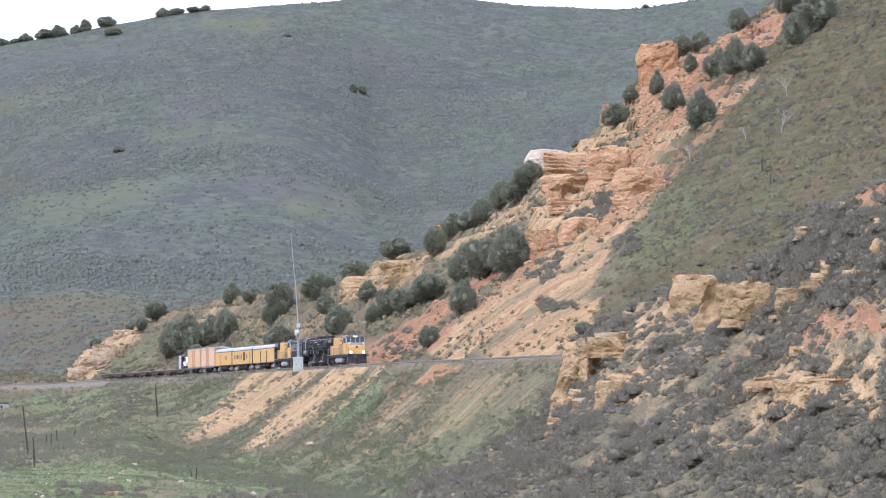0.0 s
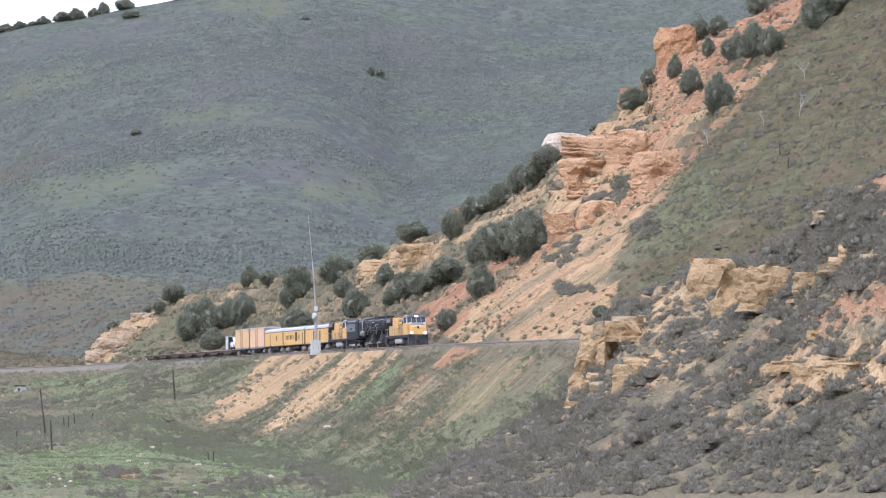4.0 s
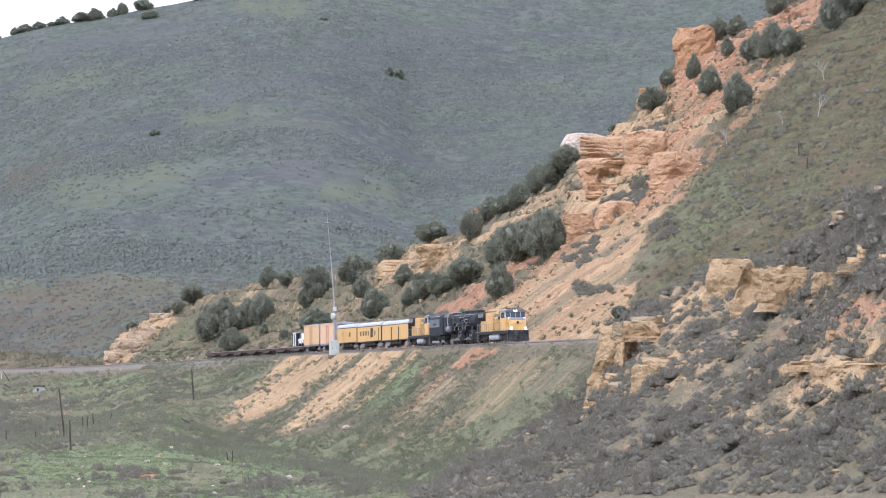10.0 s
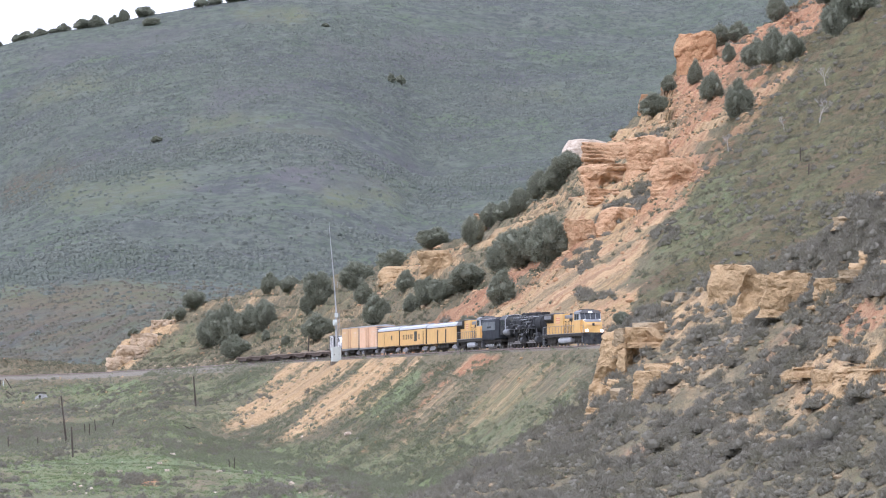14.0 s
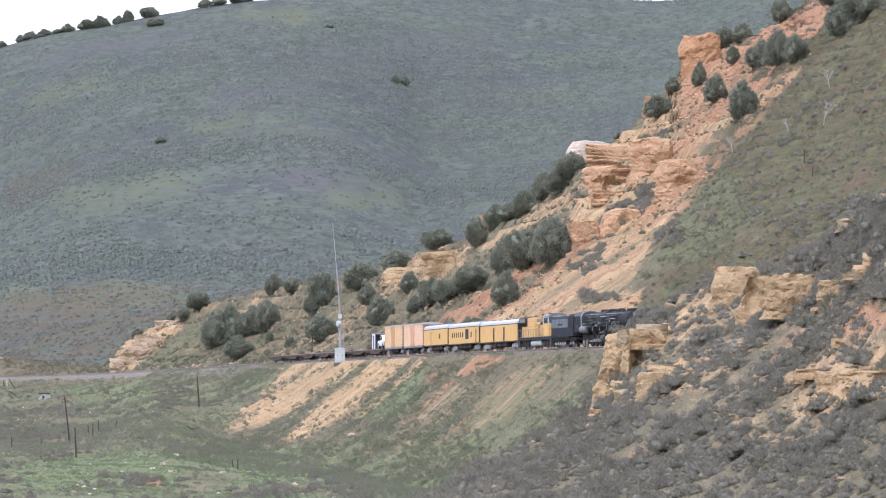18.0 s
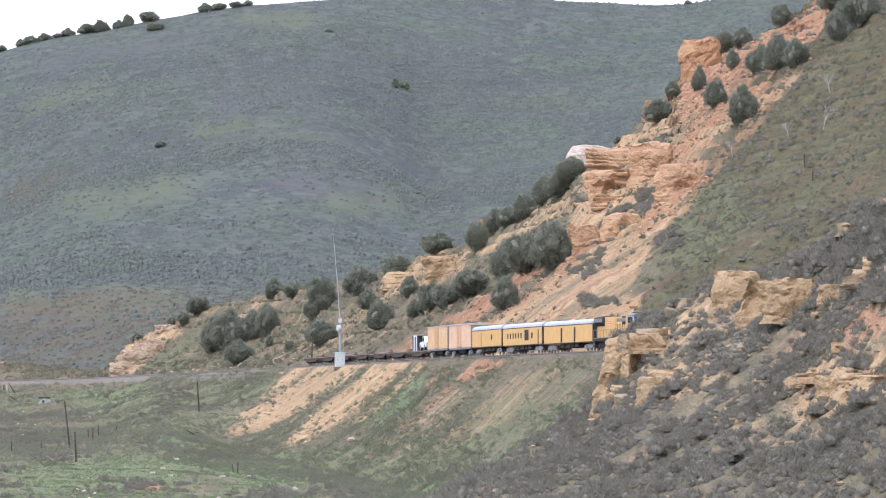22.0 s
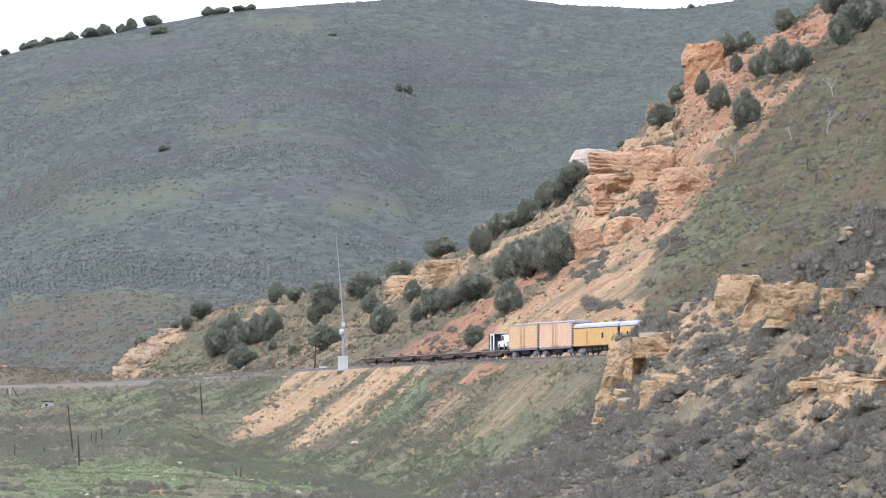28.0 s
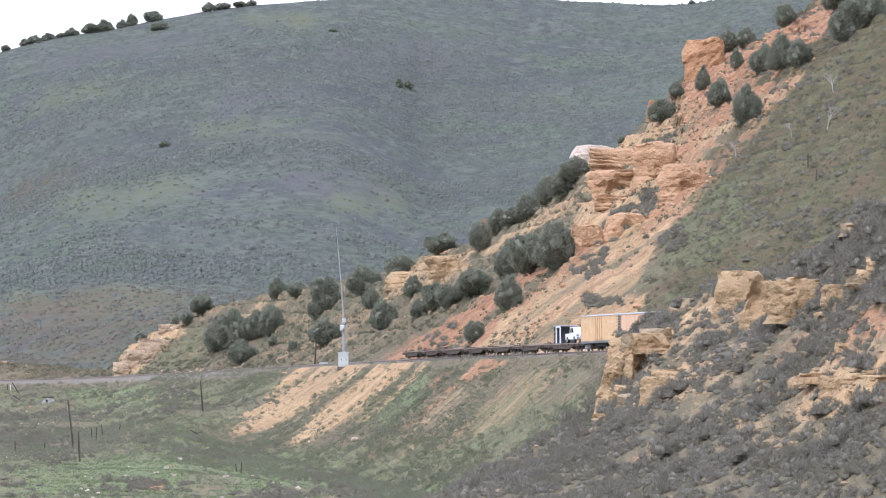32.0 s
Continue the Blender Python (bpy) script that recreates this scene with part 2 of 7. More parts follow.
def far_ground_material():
    """The sage-grown far hill: grey-green cover with haze mixed into its colours, paler grass and brown earth showing
    through.
    """
    m, nt, bsdf = start("far_hill_ground_hazed", 0.95)
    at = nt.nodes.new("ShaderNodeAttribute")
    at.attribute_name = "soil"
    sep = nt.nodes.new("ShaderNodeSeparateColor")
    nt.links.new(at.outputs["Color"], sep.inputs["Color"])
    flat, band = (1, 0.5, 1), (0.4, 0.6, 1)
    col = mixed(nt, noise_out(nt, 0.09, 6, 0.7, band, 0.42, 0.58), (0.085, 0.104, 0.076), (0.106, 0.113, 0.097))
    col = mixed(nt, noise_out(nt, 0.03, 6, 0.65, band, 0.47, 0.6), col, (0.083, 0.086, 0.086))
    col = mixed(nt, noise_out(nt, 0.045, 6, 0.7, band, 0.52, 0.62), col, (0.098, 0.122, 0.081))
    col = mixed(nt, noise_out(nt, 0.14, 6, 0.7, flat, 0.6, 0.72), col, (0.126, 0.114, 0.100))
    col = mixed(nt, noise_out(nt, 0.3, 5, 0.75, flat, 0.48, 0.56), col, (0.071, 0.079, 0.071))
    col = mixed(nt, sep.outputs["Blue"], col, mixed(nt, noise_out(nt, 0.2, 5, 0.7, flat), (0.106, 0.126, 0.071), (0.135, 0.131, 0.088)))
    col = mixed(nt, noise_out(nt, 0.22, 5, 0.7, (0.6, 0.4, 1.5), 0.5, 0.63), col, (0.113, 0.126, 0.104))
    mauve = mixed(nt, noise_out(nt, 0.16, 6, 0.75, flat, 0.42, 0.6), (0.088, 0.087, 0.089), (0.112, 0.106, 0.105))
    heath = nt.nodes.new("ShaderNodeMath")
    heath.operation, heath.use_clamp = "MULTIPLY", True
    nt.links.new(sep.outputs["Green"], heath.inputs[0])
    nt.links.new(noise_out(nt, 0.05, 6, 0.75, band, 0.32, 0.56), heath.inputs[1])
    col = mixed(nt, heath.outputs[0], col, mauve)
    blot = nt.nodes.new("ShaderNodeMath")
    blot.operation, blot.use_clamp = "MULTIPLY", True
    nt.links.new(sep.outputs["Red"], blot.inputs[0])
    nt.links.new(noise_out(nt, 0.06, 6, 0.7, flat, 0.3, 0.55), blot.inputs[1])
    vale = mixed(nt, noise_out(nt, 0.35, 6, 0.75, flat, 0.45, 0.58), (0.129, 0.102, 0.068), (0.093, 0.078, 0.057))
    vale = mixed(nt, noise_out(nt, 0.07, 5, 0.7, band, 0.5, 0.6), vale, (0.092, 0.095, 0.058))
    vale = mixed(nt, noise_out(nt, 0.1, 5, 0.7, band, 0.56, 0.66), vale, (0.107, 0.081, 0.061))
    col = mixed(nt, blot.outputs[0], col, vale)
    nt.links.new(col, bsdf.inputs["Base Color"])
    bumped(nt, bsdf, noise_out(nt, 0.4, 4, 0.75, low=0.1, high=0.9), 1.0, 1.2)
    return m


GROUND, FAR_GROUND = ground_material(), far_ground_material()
BALLAST = surface("grey_ballast", (0.2, 0.178, 0.145), (0.12, 0.105, 0.085), 3.0, 0.95, bump=0.06)
RAIL = surface("rusty_rail", (0.16, 0.1, 0.075), (0.22, 0.17, 0.14), 4.0, 0.5, 0.6)
TIMBER = surface("weathered_timber", (0.085, 0.065, 0.05), (0.13, 0.105, 0.085), 3.0, 0.9, stretch=(1, 1, 0.2))
# Cooler than the near sage: a little distance haze is kept in this colour.
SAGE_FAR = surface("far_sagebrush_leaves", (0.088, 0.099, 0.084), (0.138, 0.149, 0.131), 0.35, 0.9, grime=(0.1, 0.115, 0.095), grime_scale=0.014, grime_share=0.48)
VALE_SCRUB = surface("vale_scrub_leaves", (0.1, 0.096, 0.074), (0.13, 0.125, 0.1), 0.5, 0.95)
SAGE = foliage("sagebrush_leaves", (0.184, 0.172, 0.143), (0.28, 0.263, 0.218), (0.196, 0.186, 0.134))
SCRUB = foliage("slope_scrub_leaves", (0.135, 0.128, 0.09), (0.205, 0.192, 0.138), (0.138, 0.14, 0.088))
# The core tones are for darker filler domes added inside the bushes.
SCRUB_CORE = surface("slope_scrub_core", (0.1, 0.1, 0.068), (0.135, 0.13, 0.09), 3.0, 0.95)
SAGE_CORE = surface("sagebrush_core", (0.139, 0.132, 0.107), (0.186, 0.176, 0.145), 3.0, 0.95, grime=(0.122, 0.122, 0.094), grime_scale=0.06, grime_share=0.5)
TUFT = foliage("grass_tufts", (0.142, 0.19, 0.086), (0.21, 0.236, 0.13))
BANK_SCRUB = foliage("bank_bush_leaves", (0.178, 0.184, 0.13), (0.268, 0.272, 0.196), (0.18, 0.196, 0.125))
# Needle tones are raised above real foliage to stand in for haze.
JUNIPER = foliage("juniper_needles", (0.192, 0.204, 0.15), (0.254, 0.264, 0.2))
JUNIPER_CORE = surface("juniper_filler_painted_shade", (0.145, 0.152, 0.114), (0.185, 0.193, 0.148), 6.0, 0.95)
BARK = surface("juniper_bark", (0.12, 0.095, 0.075), (0.2, 0.165, 0.135), 4.0, 0.95, stretch=(1, 1, 0.2), bump=0.03)
DEADWOOD = surface("bleached_dead_wood", (0.32, 0.295, 0.265), (0.42, 0.39, 0.355), 4.0, 0.9)
SANDSTONE = rock_stone("tan_sandstone", (0.462, 0.34, 0.2), (0.398, 0.278, 0.153), (0.344, 0.225, 0.128))
REDSTONE = rock_stone("red_sandstone", (0.479, 0.295, 0.162), (0.416, 0.230, 0.124), (0.461, 0.338, 0.203))
ORANGESTONE = rock_stone("orange_sandstone", (0.507, 0.342, 0.204), (0.444, 0.267, 0.151), (0.325, 0.224, 0.147))
PALESTONE = rock_stone("pale_limestone", (0.647, 0.559, 0.464), (0.510, 0.416, 0.324), (0.451, 0.353, 0.270))
TANSTONE = rock_stone("pale_tan_rock", (0.481, 0.385, 0.274), (0.385, 0.284, 0.182), (0.263, 0.205, 0.146))
GREYSTONE = rock_stone("grey_boulder_stone", (0.37, 0.295, 0.19), (0.27, 0.205, 0.128), (0.33, 0.235, 0.14))

# ---- the lie of the land ----
# Break lines of the ground, each from left to right: (bearing in thousandths, metres away, height over the camera)
FORE = [
    (-108.4, 635, -9.2), (-78.4, 635, -9.2), (-38.4, 635, -9.2), (-18.4, 612, -8.9), (-2.4, 553, -8), (11.6, 535, -7.8), (31.6, 524, -7.3),
    (78.4, 471, -6.4), (121.6, 447, -5.8),
]
SPUR = [
    (-108.4, 753, -5.3), (-78.4, 753, -6.4), (-38.4, 753, -7.4), (-18.4, 706, -7.8), (-8.4, 641, -8.1), (-2.4, 600, -7.9), (1.6, 595, -7.1),
    (7.6, 612, -5), (11.6, 629, -2.9), (18.6, 665, -0.7), (25.6, 696, 1.5), (27.6, 706, 3.2), (30.1, 711, 9.2), (32.6, 706, 11.3),
    (36.6, 694, 13.3), (41.6, 680, 14.6), (47.8, 661, 16.4), (54.6, 647, 16.8), (61.6, 633, 18.1), (69.6, 612, 20.9), (78.4, 588, 24.2),
    (101.6, 541, 28.1),
]
TOE = [
    (-108.4, 1000, -1), (-78.4, 1000, -0.5), (-58.4, 988, 0.5), (-48.4, 937, 1.4), (-38.4, 906, -2.3), (-33.4, 887, -3.5), (-28.4, 863, -4.7),
    (-23.4, 835, -5.7), (-18.4, 812, -6.3), (-13.4, 789, -7.3), (-8.4, 767, -8.3), (1.6, 733, -9.5), (11.6, 711, -9.9), (21.6, 705, -6.3),
    (27.6, 724, 1.4), (31.6, 726, 8), (41.6, 704, 9.8), (61.6, 659, 10.5), (78.4, 618, 10.8), (101.6, 553, 10.5),
]
BENCH = [
    (-108.4, 1647, 19.8), (-78.4, 1435, 14.6), (-63.4, 1353, 13), (-58.9, 1324, 12.6), (-54.9, 1318, 15.2), (-48.4, 1303, 16.9), (-41.4, 1285, 18.2),
    (-33.4, 1234, 19.1), (-26.4, 1193, 20.1), (-18.4, 1132, 20.6), (-8.4, 1070, 21.8), (1.6, 1020, 25), (7.6, 984, 25.6), (15.6, 985, 31.5),
    (21.6, 964, 32.8), (25.6, 960, 35), (31.6, 970, 38.8), (37.6, 960, 41.3), (44.6, 980, 49), (51.6, 977, 53.2), (58.6, 993, 60.6),
    (65.6, 995, 65.7), (78.4, 980, 71.7), (101.6, 932, 78.3),
]
CREST = [
    (-108.4, 1741, 22.6), (-78.4, 1518, 17), (-63.4, 1400, 14), (-58.9, 1347, 13.3), (-56.9, 1338, 17.7), (-52.4, 1342, 22.1), (-46.4, 1338, 26),
    (-41.4, 1338, 29), (-33.4, 1319, 30.6), (-26.4, 1292, 32.1), (-22.4, 1267, 32.2), (-14.4, 1213, 32.5), (-8.4, 1178, 33), (-4.4, 1163, 34.9),
    (4.6, 1103, 35.6), (11.6, 1090, 39), (17.6, 1086, 42.7), (21.6, 1082, 44.9), (24.6, 1082, 49.8), (31.1, 1064, 53.2), (35.6, 1078, 58.7),
    (39.8, 1068, 61.7), (43.1, 1091, 69), (48.6, 1098, 73.5), (56.6, 1095, 75.8), (61.6, 1111, 80.2), (65.6, 1141, 85.8), (78.4, 1162, 98.7),
    (101.6, 1147, 113.6),
]
DIP = [
    (-108.4, 1835, 40.4), (-78.4, 1612, 21.8), (-63.4, 1518, 18.2), (-58.4, 1482, 17.5), (-52.4, 1412, 18.4), (-41.4, 1400, 22.4), (-14.4, 1329, 26.6),
    (11.6, 1188, 30.9), (21.6, 1176, 37.6), (41.6, 1200, 61.2), (61.6, 1224, 74.6), (101.6, 1271, 96.6),
]
FOOT = [
    (-108.4, 1741, 41.8), (-78.4, 1741, 41.6), (-58.4, 1741, 44.4), (-38.4, 1741, 43.5), (-8.4, 1741, 40), (21.6, 1741, 48.8), (41.6, 1741, 59.2),
    (101.6, 1741, 80.1),
]
SHOULDER = [
    (-108.4, 2176, 74), (-78.4, 2118, 82.2), (-63.4, 2094, 95.3), (-48.4, 2082, 101.6), (-30.4, 2071, 107.7), (-18.4, 2071, 105.6), (-8.4, 2082, 97.5),
    (-2.4, 2106, 91.6), (11.6, 2176, 100.1), (21.6, 2176, 102.3), (41.6, 2176, 111), (101.6, 2176, 126.2),
]
SADDLE = [
    (-108.4, 2271, 70.5), (-78.4, 2213, 78.7), (-63.4, 2189, 91.8), (-48.4, 2177, 98.1), (-30.4, 2166, 104.2), (-18.4, 2166, 102.1), (-8.4, 2177, 94), (-2.4, 2201, 88.1), (11.6, 2271, 107.1), (21.6, 2271, 109.3), (41.6, 2271, 118), (101.6, 2271, 133.2),
]
SKYLINE = [
    (-108.4, 2647, 162.3), (-78.4, 2647, 178.1), (-73.4, 2647, 182.4), (-68.4, 2647, 185.3), (-63.4, 2647, 187.4), (-58.4, 2647, 189.5), (-52.4, 2647, 193.5),
    (-45.4, 2647, 197.2), (-41.4, 2647, 199.1), (-33.4, 2647, 201.2), (-26.4, 2647, 202.2), (-22.4, 2647, 203), (-8.4, 2682, 209.2), (11.6, 2729, 212.9),
    (21.6, 2729, 209.6), (29.5, 2729, 208), (35.5, 2729, 206.6), (43.5, 2729, 206.6), (51.5, 2706, 208.4), (66.6, 2706, 216.5), (101.6, 2706, 227.3),
]
TRACK = [
    (-430, 1835), (-310, 1690), (-200, 1535), (-130, 1420), (-93, 1340), (-76, 1285), (-69, 1250), (-62.9, 1217),
    (-55.1, 1177.6), (-47.7, 1138), (-40.5, 1098.5), (-33.4, 1058.9), (-26.3, 1019.3), (-19.2, 979.8), (-12.2, 940.2), (-5.2, 900.6),
    (1.8, 861), (9.3, 821.6), (18.3, 782.5), (21.6, 770.4), (24.3, 760.7), (26.6, 752.5), (41.1, 709.1), (65.4, 656.1),
    (106.8, 588.7), (168.5, 511.6),
]


def bed_height(y):
    """The formation falls gently towards the camera."""
    return np.interp(y, [600, 790, 950, 1250, 1700], [9.9, 10.1, 10.7, 11.25, 11.6])


def smooth_line(v, n=41):
    k = np.hanning(n)
    k /= k.sum()
    h = n // 2
    return np.convolve(np.r_[2 * v[0] - v[h:0:-1], v, 2 * v[-1] - v[-2:-h - 2:-1]], k, "valid")


def track_line():
    p = np.array(TRACK, float)
    s = np.r_[0, np.cumsum(np.hypot(*np.diff(p, axis=0).T))]
    u = np.linspace(0, s[-1], 800)
    line = np.c_[smooth_line(np.interp(u, s, p[:, 0])), smooth_line(np.interp(u, s, p[:, 1]))]
    way = np.gradient(line, axis=0)
    way /= np.hypot(*way.T)[:, None]
    return line, way, np.r_[0, np.cumsum(np.hypot(*np.diff(line, axis=0).T))]


LINE, WAY, REACH = track_line()
SIDE = np.c_[-WAY[:, 1], WAY[:, 0]]  # towards the hill


def on_track(s, q=0.0):
    """The place s metres along the track and q metres to its hill side."""
    i = np.clip(np.interp(s, REACH, np.arange(len(REACH))), 0, len(REACH) - 1.001)
    a = int(i)
    f = i - a
    p = LINE[a] * (1 - f) + LINE[a + 1] * f
    n = SIDE[a] * (1 - f) + SIDE[a + 1] * f
    return p + n * q


def down_slope(x, y):
    """Metres along the track and away from it, counted down the fall of the bank and the cut."""
    q = x - np.interp(y, LINE[::-1, 1], LINE[::-1, 0])
    foot = y - np.where(q < 0, 0.5, 0.34) * q
    q = x - np.interp(foot, LINE[::-1, 1], LINE[::-1, 0])
    return np.interp(foot, LINE[::-1, 1], REACH[::-1]), q


def lattice(seed):
    return np.random.RandomState(seed).rand(256, 256)


TABLES = [lattice(900 + i) for i in range(6)]


def value_noise(x, y, k=0):
    """Smooth noise in -1..1."""
    xi, yi = np.floor(x).astype(int), np.floor(y).astype(int)
    fx, fy = x - xi, y - yi
    fx, fy = fx * fx * (3 - 2 * fx), fy * fy * (3 - 2 * fy)
    t = TABLES[k % 6]
    a, b = t[xi % 256, yi % 256], t[(xi + 1) % 256, yi % 256]
    c, d = t[xi % 256, (yi + 1) % 256], t[(xi + 1) % 256, (yi + 1) % 256]
    return 2 * ((a * (1 - fx) + b * fx) * (1 - fy) + (c * (1 - fx) + d * fx) * fy) - 1


def fbm(x, y, octaves=4, k=0):
    out, amp, total = 0, 1.0, 0
    for o in range(octaves):
        out = out + amp * value_noise(x * 2 ** o + 17 * o, y * 2 ** o + 31 * o, k + o)
        total += amp
        amp *= 0.55
    return out / total


# columns of the sheet: bearings, close together towards the scene and wide apart behind the camera
TURN = np.r_[np.radians(np.arange(-180, -8, 4.0)), np.linspace(-0.132, -0.092, 24), np.arange(-0.09, 0.0901, 0.0005), np.linspace(0.092, 0.132, 24), np.radians(np.arange(8, 180.1, 4.0))]
BEAR = np.tan(np.clip(TURN, -0.13, 0.13))


def line_on(rows, width=5):
    r = np.array(rows, float)
    b = BEAR * 1000
    out = []
    for k in (1, 2):
        v = np.interp(b, r[:, 0], r[:, k])
        out.append(np.convolve(np.pad(v, width // 2, "edge"), np.ones(width) / width, "valid"))
    return out


def beside_track(q, z):
    p = LINE + SIDE * q
    d = np.interp(BEAR, p[:, 0] / p[:, 1], p[:, 1])
    return [d, bed_height(np.clip(d, 300, 1600)) + z]


FLAT = np.ones(len(BEAR))
STRIPS = [  # the line where each strip begins, its rows, and the height of its roughness: wide, fine
    ("home", [0.3 * FLAT, -1.7 * FLAT], 2, 0, 0), ("yard", [9 * FLAT, -1.75 * FLAT], 4, 0, 0), ("near", [70 * FLAT, -4.2 * FLAT], 5, 0.1, 0),
    ("plain", [260 * FLAT, -9.5 * FLAT], 10, 0.4, 0.1), ("spur", line_on(FORE, 9), 80, 0.55, 0.42), ("hollow", line_on(SPUR), 40, 0.35, 0.25),
    ("bank", line_on(TOE, 9), 70, 0.3, 0.3), ("bed", beside_track(-3.5, 0.0), 8, 0, 0), ("ditch", beside_track(3.4, 0.0), 5, 0, 0),
    ("cut", beside_track(5.8, -0.2), 110, 0.8, 0.7), ("scarp", line_on(BENCH, 7), 110, 1.1, 1.3), ("lee", line_on(CREST, 3), 14, 0.6, 0.3),
    ("vale", line_on(DIP, 9), 34, 1.2, 0.3), ("far", line_on(FOOT, 15), 70, 5.0, 1.0), ("height", line_on(SHOULDER, 9), 8, 1.0, 0.8), ("saddle", line_on(SADDLE, 9), 60, 6.0, 1.0),
    ("beyond", line_on(SKYLINE, 3), 5, 0, 0), ("rim", [3600 * FLAT, 130 * FLAT], 3, 0, 0), ("end", [4700 * FLAT, 90 * FLAT], 0, 0, 0)]


def lay_land():
    away, high, strip, wide, fine = [], [], [], [], []
    for k in range(len(STRIPS) - 1):
        (_, (d0, z0), n, w, f), (_, (d1, z1), _, w1, f1) = STRIPS[k], STRIPS[k + 1]
        d1 = np.maximum(d1, d0 + 0.5)
        STRIPS[k + 1][1][0] = d1
        for i in range(n):
            v = i / n
            # round the brink of steep strips a little
            away.append(d0 + (d1 - d0) * v)
            high.append(z0 + (z1 - z0) * v)
            strip.append(k + v)
            edge = min(1.0, 4 * min(v, 1 - v) + (0.35 if w and w1 else 0.0))
            wide.append(w * edge)
            fine.append(f * min(1.0, edge + 0.3))
    away.append(STRIPS[-1][1][0])
    high.append(STRIPS[-1][1][1])
    strip.append(len(STRIPS) - 1.0)
    wide.append(0.0)
    fine.append(0.0)
    away, high = np.array(away), np.array(high)
    strip = np.array(strip)
    # soften the breaks, but not the level bed of the track
    keep = ((strip >= 7) & (strip <= 9.02)) | (strip < 4)
    for _ in range(3):
        soft = high.copy()
        soft[1:-1] = (high[:-2] + 2 * high[1:-1] + high[2:]) / 4
        high = np.where(keep[:, None], high, soft)
    x, y = away * np.sin(TURN), away * np.cos(TURN)
    w, f = np.array(wide)[:, None], np.array(fine)[:, None]
    far = np.clip((away - 1500) / 600, 0, 1)
    z = high + w * (fbm(x / 14, y / 26, 3, 0) * (1 - far) + far * 1.6 * fbm(x / 120, y / 130, 4, 1))
    z += f * ((0.35 - np.abs(fbm(x / 3.4, y / 6.5, 3, 2))) * 1.5 * (1 - far) + far * fbm(x / 16, y / 30, 3, 3))
    # rills down the bank and the cut, ledges in the scarp
    rows = (strip >= 6) & (strip < 11)
    px, py = x[rows], y[rows]
    along, q = down_slope(px, py)
    ease = np.clip((np.abs(q) - 6) / 6, 0, 1)
    rill = value_noise(along / 5.5, q / 40, 4) + 0.6 * value_noise(along / 2.2, q / 30, 5) + 0.35 * value_noise(along / 1.1, q / 14, 3)
    brink = np.clip((10.95 - strip[rows]) / 0.3, 0.12, 1)[:, None]
    z[rows] += np.where(q < 0, 0.62, 0.75) * np.clip(1.9 - q / 30, 0.2, 1) * ease * brink * rill
    step = np.clip((strip[rows] - 9.4) / 0.4, 0, 1)[:, None] * ease
    lev = z[rows] / 2.7 + 0.5 * fbm(px / 22, py / 40, 2, 1)
    z[rows] += step * 0.45 * np.sin(2 * np.pi * lev)
    return x, y, z, strip


LX, LY, LZ, STRIP = lay_land()
AWAY = np.hypot(LX, LY)


def land(x, y):
    """The height of the ground at a place."""
    c = np.interp(math.atan2(x, y), TURN, np.arange(len(TURN)))
    a = min(int(c), len(TURN) - 2)
    f = c - a
    d = math.hypot(x, y)
    return (1 - f) * np.interp(d, AWAY[:, a], LZ[:, a]) + f * np.interp(d, AWAY[:, a + 1], LZ[:, a + 1])


